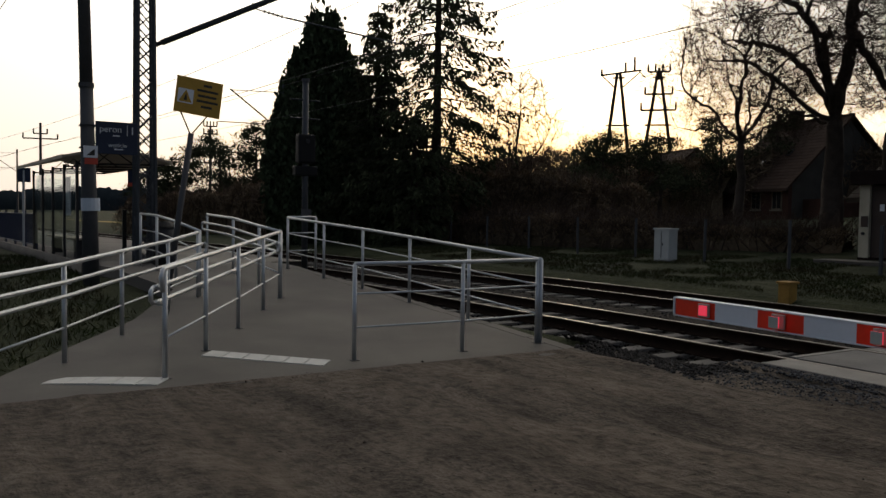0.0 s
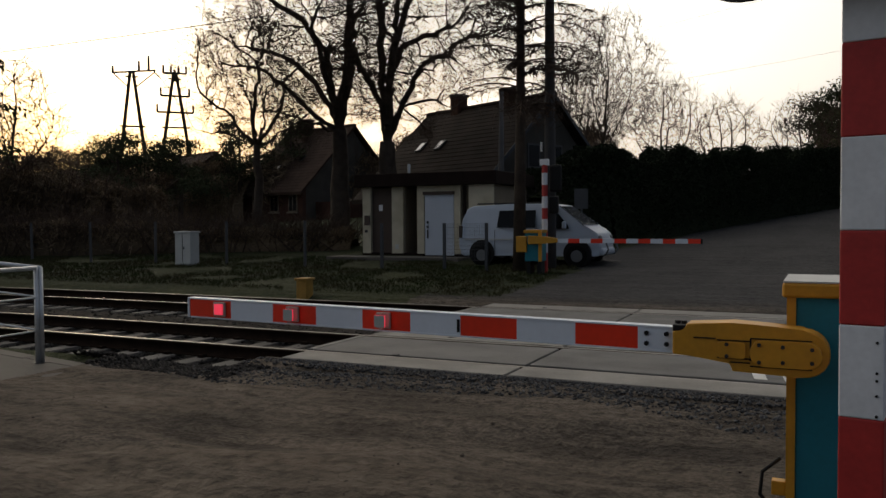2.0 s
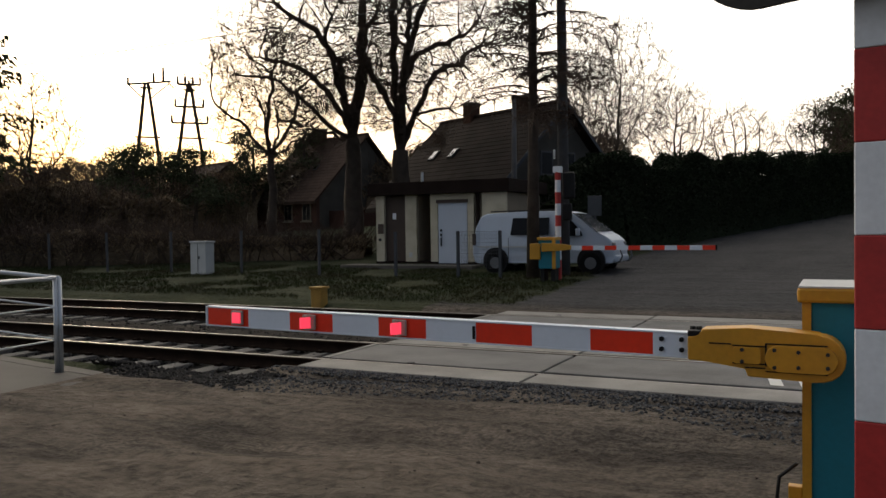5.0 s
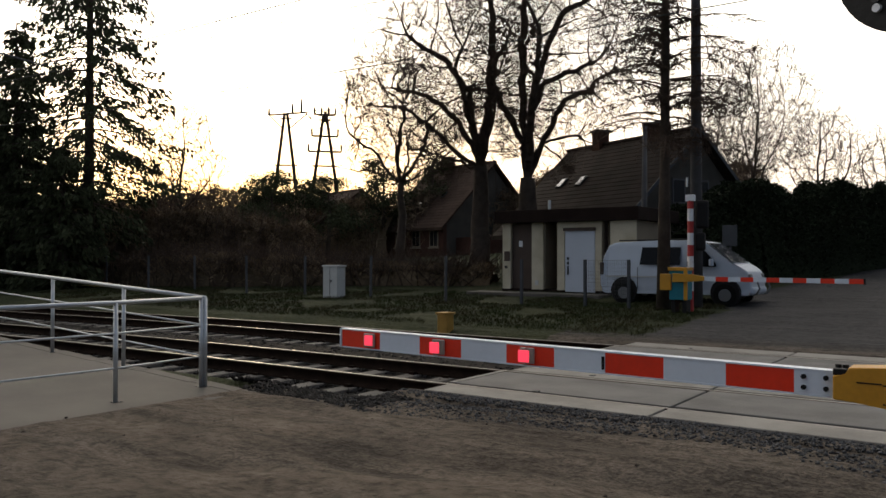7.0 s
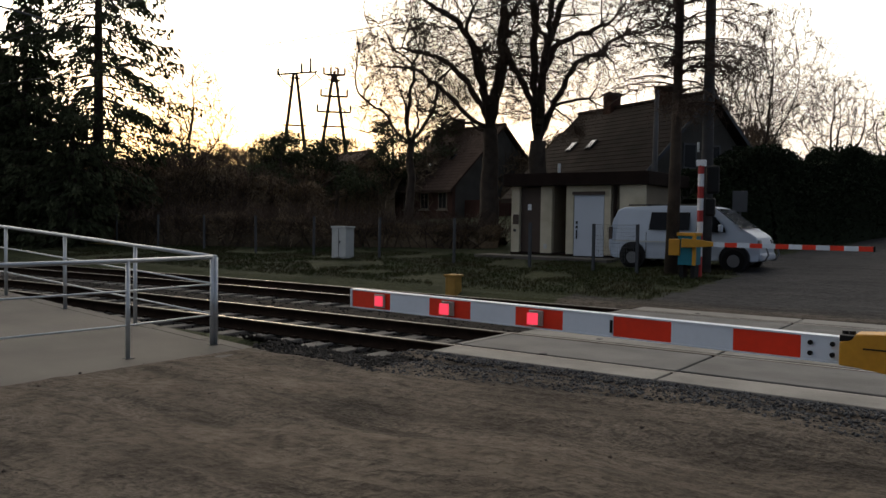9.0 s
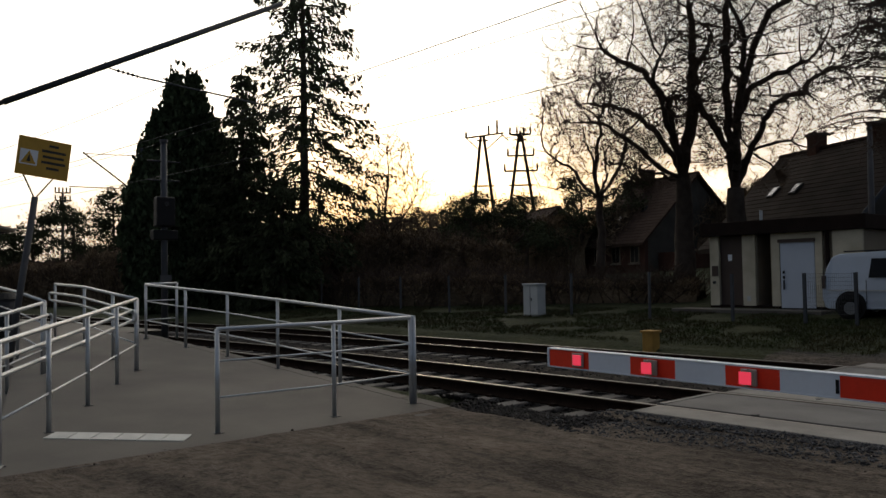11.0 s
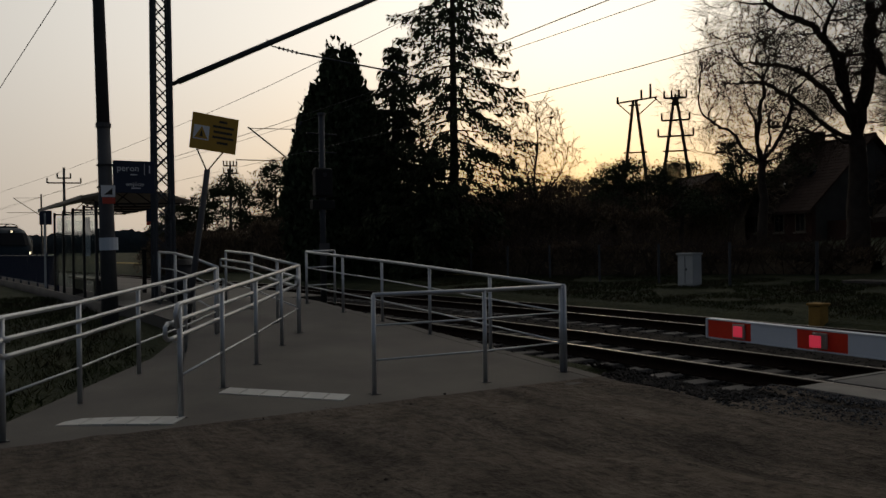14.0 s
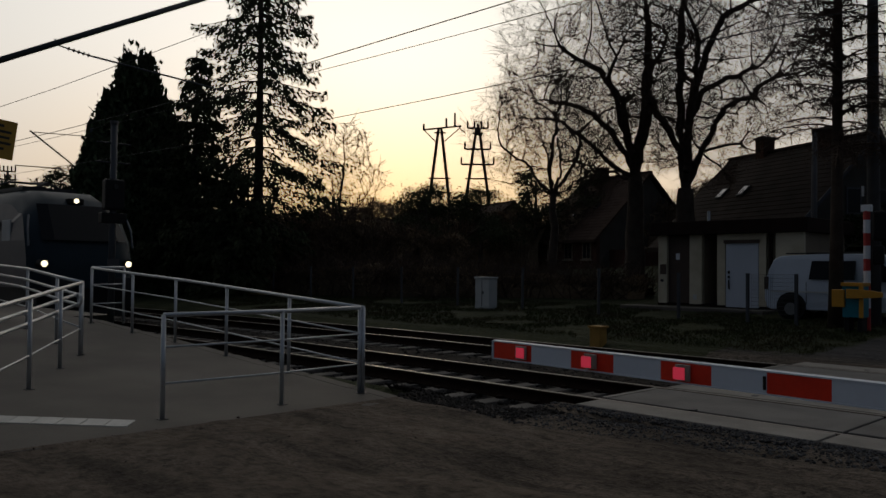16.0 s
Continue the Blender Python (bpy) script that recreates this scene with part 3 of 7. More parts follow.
def build_crossing():
    root = thing("level_crossing", "grey concrete slab deck of the level crossing, worn", "crossing deck", kind="structure")
    xs = (-6.15, -3.34, -0.53, 2.28, 5.09, 7.9)
    rows = ((8.52, 9.025, M_EDGE), (9.185, 10.41, M_SLAB), (10.57, 11.10, M_EDGE), (12.50, 13.025, M_EDGE), (13.185, 14.41, M_SLAB), (14.57, 15.15, M_EDGE))
    for y0, y1, m in rows:
        for i, (x0, x1) in enumerate(zip(xs, xs[1:])):
            ob = part("slab", boxed((x0 + 0.02, y0, -0.16), (x1 - 0.02, y1, 0.002 + 0.004 * ((i * 7 + int(y0 * 3)) % 3)), 0.012), m, root)
    part("asphalt_infill", boxed((-6.1, 11.11, -0.15), (7.9, 12.49, -0.004)), M_ASPH, root)
    # sloped end ramps at the open side of the deck
    for y0, y1 in ((9.185, 10.41), (13.185, 14.41)):
        bm = prism([(-6.55, -0.185), (-6.14, -0.185), (-6.14, 0.006), (-6.22, 0.006)], y0, y1, "y")
        part("end_ramp", bm, M_EDGE, root)
    # painted dashes on the deck
    for x in (-1.02, -0.74):
        part("painted_mark", prism([(x, 9.25), (x + 0.12, 9.25), (x + 0.03, 9.85), (x - 0.09, 9.85)], 0.012, 0.015, "z"), M_STRIP, root)
    for x0, x1, y in ((-6.1, 5.0, 9.02), (-6.1, 5.0, 10.575), (-6.1, 5.0, 13.02), (-6.1, 5.0, 14.575)):
        part("groove_bolt", boxed((x0 + 1.1, y + 0.12, 0.0), (x0 + 1.16, y + 0.2, 0.012)), M_DARKMETAL, root)
    # loose grey gravel in front of the deck
    rng = np.random.default_rng(9)
    n = 13000
    x = rng.uniform(-7.6, 4.0, n)
    w = 0.95 + 0.35 * np.sin(x * 0.9 + 1) + 0.06 * (x + 6)
    d = rng.random(n) ** 1.6
    y = 8.50 - d * w
    keep = rng.random(n) < np.clip((x + 7.6) / 2.0, 0.1, 1)
    x, y = x[keep], y[keep]
    v, f = stones(np.stack([x, y, np.array([land(a, b) for a, b in zip(x, y)]) + rng.uniform(-0.010, 0.006, len(x))], 1), 0.0165, rng)
    tagged(np_part("gravel", v, f, M_GRAVEL), "loose grey gravel along the crossing deck", "gravel", kind="stuff")
    n = 2600
    x, y = -6.0 - 2.9 * rng.random(n), 8.15 - 0.85 * rng.random(n) ** 1.5
    v, f = stones(np.stack([x, y, np.array([land(a, b) for a, b in zip(x, y)]) + rng.uniform(-0.008, 0.008, n)], 1), 0.026, rng)
    tagged(np_part("spilt_ballast", v, f, M_STONE), "dark crushed stone spilt over the bare earth edge", "ballast", kind="stuff")
    n = 1600
    x, y = rng.uniform(-8, 4, n), 8.1 - 5.9 * rng.random(n) ** 1.7
    v, f = stones(np.stack([x, y, np.array([land(a, b) for a, b in zip(x, y)]) - 0.004], 1), 0.008 * rng.lognormal(0, 0.45, n)[:, None, None], rng)
    tagged(np_part("pebbles", v, f, M_DARKDIRT), "pebbles and clods scattered on the earth", "pebbles", kind="stuff")


# ---- station ramp, railings, platform ----
def build_ramp():
    middle = [(-7.90, 2.24), (-7.72, 6.7), (-7.85, 7.32), (-17.0, 7.02), (-18.2, 7.0), (-18.2, 3.3), (-17.0, 3.45), (-14.0, 3.86), (-12.67, 5.25)]
    side = [(-7.95, 0.75), (-7.90, 2.24), (-12.67, 5.25), (-14.0, 3.86), (-12.0, 2.85), (-9.1, 0.93)]
    bm = bmesh.new()
    for out in (middle, side):
        top = [bm.verts.new((x, y, ramp_z(x) + 0.008 - side_drop(x, y))) for x, y in out]
        bot = [bm.verts.new((x, y, -0.3)) for x, y in out]
        bmesh.ops.triangulate(bm, faces=[bm.faces.new(top)])
        for i in range(len(out)):
            j = (i + 1) % len(out)
            bm.faces.new((top[i], bot[i], bot[j], top[j]))
    bmesh.ops.recalc_face_normals(bm, faces=bm.faces[:])
    tagged(part("ramp", bm, M_CONC), "smooth grey concrete access ramp rising to the platform", "ramp", kind="structure")
    k = thing("kerb", "dark concrete kerb along the track edge of the ramp", "kerb", kind="structure")
    for i in range(10):
        x0 = -7.7 - i * 1.0
        part("kerb_stone", prism([(x0 - 0.99, -0.3), (x0, -0.3), (x0, ramp_z(x0) + 0.014), (x0 - 0.99, ramp_z(x0 - 0.99) + 0.014)], 7.14 - 0.03 * i, 7.34 - 0.03 * i, "y", 0.01), M_CONC, k)
    for a, b, n in (((-8.75, 1.37), (-8.05, 2.30), 5), ((-9.10, 2.98), (-8.19, 4.04), 6)):
        s = thing("tactile_strip", "white tactile paving strip across the ramp foot", "paving strip", "tactile strips", "structure")
        a, b = Vector((*a, 0)), Vector((*b, 0))
        d = (b - a) / n
        side = Vector((-d.y, d.x, 0)).normalized() * 0.27
        for i in range(n):
            p, q = a + d * (i + 0.03), a + d * (i + 0.97)
            bm = bmesh.new()
            lo = [(v.x, v.y, ramp_z(v.x) - side_drop(v.x, v.y) - 0.02) for v in (p, q, q + side, p + side)]
            hi = [(v.x, v.y, ramp_z(v.x) - side_drop(v.x, v.y) + 0.016) for v in (p, q, q + side, p + side)]
            vl, vh = [bm.verts.new(c) for c in lo], [bm.verts.new(c) for c in hi]
            bm.faces.new(vh)
            for j in range(4):
                bm.faces.new((vl[j], vl[(j + 1) % 4], vh[(j + 1) % 4], vh[j]))
            part("tile", bm, M_STRIP, s)


def railing(label, pts, rails, loops=(), hook=False, group="ramp railings"):
    """Posts at pts (x, y); rails (height, radius, sideways offset)."""
    root = thing("railing", label, "railing", group)
    base = [Vector((x, y, ramp_z(x) - side_drop(x, y))) for x, y in pts]
    d = (base[-1] - base[0])
    d.z = 0
    d.normalize()
    side = Vector((-d.y, d.x, 0))
    for p in base:
        part("post", tubed([p + Vector((0, 0, -0.05)), p + Vector((0, 0, 1.075))], 0.026, 10), M_GALV, root, smooth=True)
        part("foot_plate", boxed(p + Vector((-0.05, -0.05, 0.0)), p + Vector((0.05, 0.05, 0.012))), M_DARKMETAL, root)
    for h, r, off in rails:
        line = [p + Vector((0, 0, h)) + side * off for p in base]
        if h > 1.05 and hook:
            line = [line[0] - d * 0.06 - Vector((0, 0, 0.22)), line[0] - d * 0.10 - Vector((0, 0, 0.08)), line[0] - d * 0.05 - Vector((0, 0, 0.01))] + line
        if off and loops:
            line = [line[0] - d * 0.12] + line
        part("handrail" if h > 0.6 else "lower_rail", tubed(line, r, 10), M_GALV, root, smooth=True)
    if loops:
        for p, s in ((base[0], -1), (base[-1], 1)):
            q = p + side * loops[2] + d * s * 0.12
            arc = [q + Vector((0, 0, loops[0])), q + d * s * 0.06 + Vector((0, 0, loops[0] - 0.03)), q + d * s * 0.06 + Vector((0, 0, loops[1] + 0.03)), q + Vector((0, 0, loops[1]))]
            part("handrail_end", tubed(arc, 0.022, 10), M_GALV, root, smooth=True)
        for p in base:
            for h in loops[:2]:
                part("bracket", tubed([p + Vector((0, 0, h - 0.03)), p + side * loops[2] + Vector((0, 0, h - 0.03)), p + side * loops[2] + Vector((0, 0, h))], 0.008, 6), M_GALV, root)
    return root


def build_railings():
    galv = "galvanised steel tube railing on the concrete ramp"
    dbl = lambda off: [(1.075, 0.025, 0), (0.90, 0.022, off), (0.75, 0.022, off), (0.40, 0.012, 0)]
    railing(galv + " with double handrail", [(-8.42, 0.94), (-9.64, 1.69), (-10.92, 2.50), (-12.2, 3.36), (-13.08, 4.02)], dbl(-0.07), (0.90, 0.75, -0.07), True)
    railing(galv + " with double handrail", [(-8.30, 2.42), (-9.36, 3.11), (-10.48, 3.84), (-11.7, 4.60), (-12.66, 5.21)], dbl(0.07), (0.90, 0.75, 0.07), True)
    railing(galv + " with double handrail", [(-12.72, 5.25), (-13.95, 5.31), (-15.89, 5.46), (-18.0, 5.54)], dbl(0.07), (0.90, 0.75, 0.07))
    railing(galv, [(-13.2, 4.08), (-14.9, 4.12), (-16.5, 4.15), (-17.6, 4.07)], [(1.075, 0.025, 0), (0.75, 0.012, 0), (0.38, 0.012, 0)])
    thin = [(1.075, 0.025, 0), (0.745, 0.011, 0), (0.37, 0.011, 0)]
    railing(galv + " along the track", [(-8.36, 7.10), (-9.98, 7.07), (-11.68, 7.05), (-13.3, 7.0), (-14.7, 6.86), (-16.3, 6.74)], thin)
    railing(galv + " facing the road", [(-8.33, 4.46), (-8.30, 5.87), (-8.38, 7.06)], thin)
    railing(galv + " closing the platform end", [(-16.4, 6.78), (-16.5, 7.45)], thin)
    # a short grey panel fence in the grass by the ramp foot
    root = thing("panel_fence", "grey steel frame fence panel standing in grass", "fence")
    for y in (-0.75, 0.66):
        part("post", tubed([(-8.6, y, -0.2), (-8.6, y, 1.05)], 0.025, 8), M_GALV, root)
    for z in (1.04, 0.68, 0.28):
        part("bar", tubed([(-8.6, -0.75, z), (-8.6, 0.66, z)], 0.018, 8), M_GALV, root)


def build_platform():
    xs = [-18.2] + [float(-20 - 4 * i) for i in range(30)] + [-160.0, -200.0]
    v = [(x, y, z) for x in xs for y, z in ((3.25 + bend(x) * 0.75, -0.3), (3.25 + bend(x) * 0.75, 0.5), (8.03 + bend(x), 0.5), (8.03 + bend(x), -0.3))]
    f = [(a * 4 + k, a * 4 + (k + 1) % 4, a * 4 + 4 + (k + 1) % 4, a * 4 + 4 + k) for a in range(len(xs) - 1) for k in range(4)] + [(0, 1, 2, 3)]
    p = tagged(np_part("platform", v, f, M_CONC), "grey paved station platform with concrete edge", "platform", kind="structure")
    v = [(x, y, z) for x in xs for y, z in ((3.10 + bend(x) * 0.75, 0.2), (3.10 + bend(x) * 0.75, 0.53), (3.24 + bend(x) * 0.75, 0.53), (3.24 + bend(x) * 0.75, 0.2))]
    tagged(np_part("kerb", v, f, M_CONC), "grey concrete kerb behind the platform", "kerb", kind="structure")
    # navy fence behind the platform
    root = thing("platform_fence", "navy blue steel bar fence along the platform back", "fence")
    rng = random.Random(3)
    for i in range(24):
        x = -25.8 - 2.0 * i
        y = 3.32 + bend(x) * 0.75
        part("post", boxed((x - 0.03, y - 0.03, 0.45), (x + 0.03, y + 0.03, 1.6)), M_NAVY, root)
        x2 = x - 2.0
        y2 = 3.32 + bend(x2) * 0.75
        bm = bmesh.new()
        for z in (0.62, 1.5):
            tube(bm, [(x, y, z), (x2, y2, z)], 0.02, 6)
        for k in range(1, 20):
            a = k / 20
            tube(bm, [(x + (x2 - x) * a, y + (y2 - y) * a, 0.62), (x + (x2 - x) * a, y + (y2 - y) * a, 1.5)], 0.009, 4, cap=False)
        part("fence_panel", bm, M_NAVY, root)
    # low black bollard posts at the platform mouth
    for x, y in ((-22.9, 4.73), (-20.2, 4.95)):
        b = thing("bollard", "slim black steel post standing on the platform", "post", "platform posts")
        part("shaft", boxed((x - 0.05, y - 0.05, 0.5), (x + 0.05, y + 0.05, 1.62), 0.01), M_BLACK, b)
        part("cap", boxed((x - 0.06, y - 0.06, 1.6), (x + 0.06, y + 0.06, 1.65), 0.01), M_BLACK, b)
    b = thing("litter_bin", "dark grey platform litter bin with rounded lid", "bin")
    part("drum", tubed([(-17.9, 4.62, 0.5), (-17.9, 4.62, 1.3)], 0.24, 16), M_DARKMETAL, b, smooth=True)
    part("lid", tubed([(-17.9, 4.62, 1.3), (-17.9, 4.62, 1.42)], 0.26, 16, 0.12), M_BLACK, b)


def build_shelter():
    root = thing("platform_shelter", "glazed waiting shelter with brown pitched sheet roof", "shelter", m=pose(-19.7, 3.16, 0.5, 0, 0, 183.5))
    # local: x runs away along the platform, y runs back; so the track side is -y
    L, D = 5.7, 1.55
    for i in range(5):
        x = L * i / 4
        part("post", boxed((x - 0.03, -0.03, 0), (x + 0.03, 0.03, 2.2)), M_DARKMETAL, root)
    for x in (0, L):
        part("post", boxed((x - 0.04, -D, 0), (x + 0.04, -D + 0.06, 2.15)), M_DARKMETAL, root)
    for i in range(4):
        g = part("pane", boxed((L * i / 4 + 0.05, -0.006, 0.2), (L * (i + 1) / 4 - 0.05, 0.006, 2.05)), M_GLASS, root, "clear glass pane")
        g.visible_shadow = False
    for x in (L,):
        g = part("side_pane", boxed((x - 0.006, -D + 0.1, 0.2), (x + 0.006, -0.08, 2.0)), M_GLASS, root, "clear glass pane")
        g.visible_shadow = False
    part("timetable", boxed((0.9, -0.05, 1.0), (1.5, -0.03, 1.9)), M_SIGNWHITE, root, "white timetable sheet")
    bm = prism([(0.35, 2.25), (-0.75, 2.52), (-1.95, 2.22), (-1.95, 2.27), (-0.75, 2.58), (0.35, 2.31)], -0.35, L + 0.35, "x")
    part("roof", bm, M_ROOFSHEET, root, "brown sheet roof")
    part("fascia", boxed((-0.38, -1.97, 2.20), (L + 0.38, -1.94, 2.28)), M_ROOFSHEET, root)
    part("fascia", boxed((-0.38, 0.34, 2.24), (L + 0.38, 0.37, 2.32)), M_ROOFSHEET, root)
    for i in range(5):
        x = L * i / 4
        part("truss", tubed([(x, 0, 2.15), (x, -1.9, 2.2)], 0.022, 6), M_DARKMETAL, root)
        part("truss", tubed([(x, -0.4, 2.16), (x, -0.75, 2.5), (x, -1.2, 2.18)], 0.016, 6), M_DARKMETAL, root)
    part("bench", boxed((1.2, -0.5, 0.42), (4.4, -0.12, 0.47)), M_ROOFSHEET, root)
    for x in (1.4, 4.2):
        part("bench_leg", boxed((x - 0.03, -0.45, 0), (x + 0.03, -0.2, 0.42)), M_DARKMETAL, root)
    s = thing("name_board", "small dark blue board on a grey post", "sign")
    part("post", tubed([(-27.8, 2.75, 0.3), (-27.8, 2.75, 2.8)], 0.04, 8), M_GALV, s)
    part("board", boxed((-27.83, 2.60, 2.45), (-27.77, 2.94, 2.88)), M_NAVY, s)


FACE = Matrix(((0, 0, 1, 0), (1, 0, 0, 0), (0, 1, 0, 0), (0, 0, 0, 1)))   # lettering that faces +x


def build_signs():
    p = thing("lighting_pole", "dark concrete pole with collar on the platform", "pole")
    bm = tubed([(-16.2, 2.93, 0.2), (-16.24, 2.86, 3.9)], 0.15, 14, 0.115)
    part("lower_shaft", bm, M_POLE, p, smooth=True)
    part("upper_shaft", tubed([(-16.24, 2.86, 3.9), (-16.32, 2.72, 10.5)], 0.115, 14, 0.08), M_POLE, p, smooth=True)
    part("collar", tubed([(-16.24, 2.86, 3.85), (-16.24, 2.86, 3.93)], 0.135, 14), M_POLE, p)
    part("band", tubed([(-16.2, 2.92, 1.62), (-16.2, 2.915, 1.85)], 0.165, 14), M_WHITE, p, "pale notice wrapped round the pole")
    s = thing("platform_sign", "dark navy platform sign with white lettering on the pole", "sign")
    part("panel", boxed((-16.12, 2.99, 2.66), (-16.07, 3.71, 3.25), 0.008), M_NAVY, s)
    for text, size, y, z in (("peron", 0.16, 3.05, 3.06), ("1", 0.2, 3.57, 3.03), ("wejście", 0.105, 3.20, 2.79)):
        lettering(text, size, M_SIGNWHITE, s, Matrix.Translation((-16.066, y, z)) @ FACE)
    part("divider", boxed((-16.068, 3.525, 3.0), (-16.064, 3.535, 3.2)), M_SIGNWHITE, s)
    for y, w, z in ((3.28, 0.12, 2.985), (3.30, 0.16, 2.74)):
        part("text_bar", boxed((-16.068, y, z), (-16.065, y + w, z + 0.02)), M_SIGNWHITE, s)
    for z in (2.75, 3.15):
        part("clamp", boxed((-16.32, 2.74, z), (-16.1, 3.02, z + 0.03)), M_DARKMETAL, s)
    s = thing("pictogram_sign", "white and red pictogram plate strapped to the pole", "sign")
    part("plate", boxed((-16.06, 2.78, 2.58), (-16.05, 3.02, 2.79)), M_SIGNWHITE, s)
    part("pictogram", prism([(2.83, 2.62), (2.97, 2.62), (2.97, 2.74)], -16.049, -16.046, "x"), M_SIGNINK, s)
    part("lower_plate", boxed((-16.06, 2.80, 2.46), (-16.05, 3.02, 2.57)), M_SIGNRED, s)
    s = thing("hanging_sign", "small blue and red sign under the shelter roof", "sign")
    part("plate", boxed((-19.2, 4.12, 2.25), (-19.17, 4.36, 2.52)), M_NAVY, s)
    part("red_band", boxed((-19.17, 4.12, 2.17), (-19.165, 4.36, 2.25)), M_SIGNRED, s)
    part("hanger", tubed([(-19.19, 4.24, 2.5), (-19.19, 4.24, 2.78)], 0.01, 6), M_DARKMETAL, s)
    # leaning yellow warning sign
    s = thing("warning_sign", "yellow warning sign on a leaning grey pole", "sign")
    part("pole", tubed([(-14.3, 3.82, 0.1), (-14.3, 4.23, 2.96)], 0.05, 10), M_POLE, s, smooth=True)
    part("bracket", tubed([(-14.29, 4.22, 2.93), (-14.27, 4.03, 3.36)], 0.014, 6), M_DARKMETAL, s)
    part("bracket", tubed([(-14.29, 4.22, 2.93), (-14.27, 4.52, 3.30)], 0.014, 6), M_DARKMETAL, s)
    c = Matrix.Translation((-14.24, 4.34, 3.575)) @ Matrix.Rotation(radians(-6.8), 4, "X")
    o = part("panel", boxed((-0.012, -0.39, -0.305), (0.012, 0.39, 0.305), 0.006), M_SIGNY, s)
    o.matrix_local = c
    w = part("white_field", boxed((0.012, -0.35, -0.14), (0.015, -0.09, 0.10)), M_SIGNWHITE, s)
    w.matrix_local = c
    t = part("triangle", prism([(-0.33, -0.12), (-0.11, -0.12), (-0.22, 0.085)], 0.0155, 0.018, "x"), M_SIGNY, s)
    t.matrix_local = c
    t = part("triangle_border", prism([(-0.25, -0.09), (-0.19, -0.09), (-0.215, 0.04)], 0.0185, 0.02, "x"), M_SIGNINK, s)
    t.matrix_local = c
    for a, b, z in ((0.06, 0.2, 0.19), (-0.04, 0.32, 0.1), (-0.02, 0.30, 0.01), (-0.03, 0.33, -0.08), (0.05, 0.24, -0.17)):
        t = part("text_bar", boxed((0.012, a, z), (0.0145, b, z + 0.04)), M_SIGNINK, s)
        t.matrix_local = c


def lattice_mast(x, y, z0, z1, label):
    m = thing("catenary_mast", label, "mast", "catenary masts")
    hw0, hw1 = 0.19, 0.13
    for sx in (-1, 1):
        for sy in (-1, 1):
            part("leg", tubed([(x + sx * hw0, y + sy * hw0, z0), (x + sx * hw1, y + sy * hw1, z1)], 0.045, 6), M_MAST, m)
    n = int((z1 - z0) / 0.36)
    bm = bmesh.new()
    for i in range(n):
        a, b = i / n, (i + 1) / n
        ha, hb = hw0 + (hw1 - hw0) * a, hw0 + (hw1 - hw0) * b
        za, zb = z0 + (z1 - z0) * a, z0 + (z1 - z0) * b
        for sx in (-1, 1):
            s = 1 if i % 2 else -1
            tube(bm, [(x + sx * ha, y - s * ha, za), (x + sx * hb, y + s * hb, zb)], 0.016, 4, cap=False)
            tube(bm, [(x + sx * ha, y + s * ha, za), (x + sx * hb, y - s * hb, zb)], 0.016, 4, cap=False)
            tube(bm, [(x - s * ha, y + sx * ha, za), (x + s * hb, y + sx * hb, zb)], 0.016, 4, cap=False)
    part("bracing", bm, M_MAST, m)
    part("foundation", boxed((x - 0.4, y - 0.4, z0 - 0.5), (x + 0.4, y + 0.4, z0 + 0.05), 0.03), M_CONC, m)
    return m


def insulator(p, q, root, r=0.05):
    p, q = Vector(p), Vector(q)
    bm = bmesh.new()
    tube(bm, [p, q], 0.018, 6)
    for i in range(5):
        c = p.lerp(q, 0.2 + 0.15 * i)
        d = (q - p).normalized() * 0.012
        tube(bm, [c - d, c + d], r, 10)
    part("insulator", bm, M_DARKMETAL, root, "dark ribbed insulator")


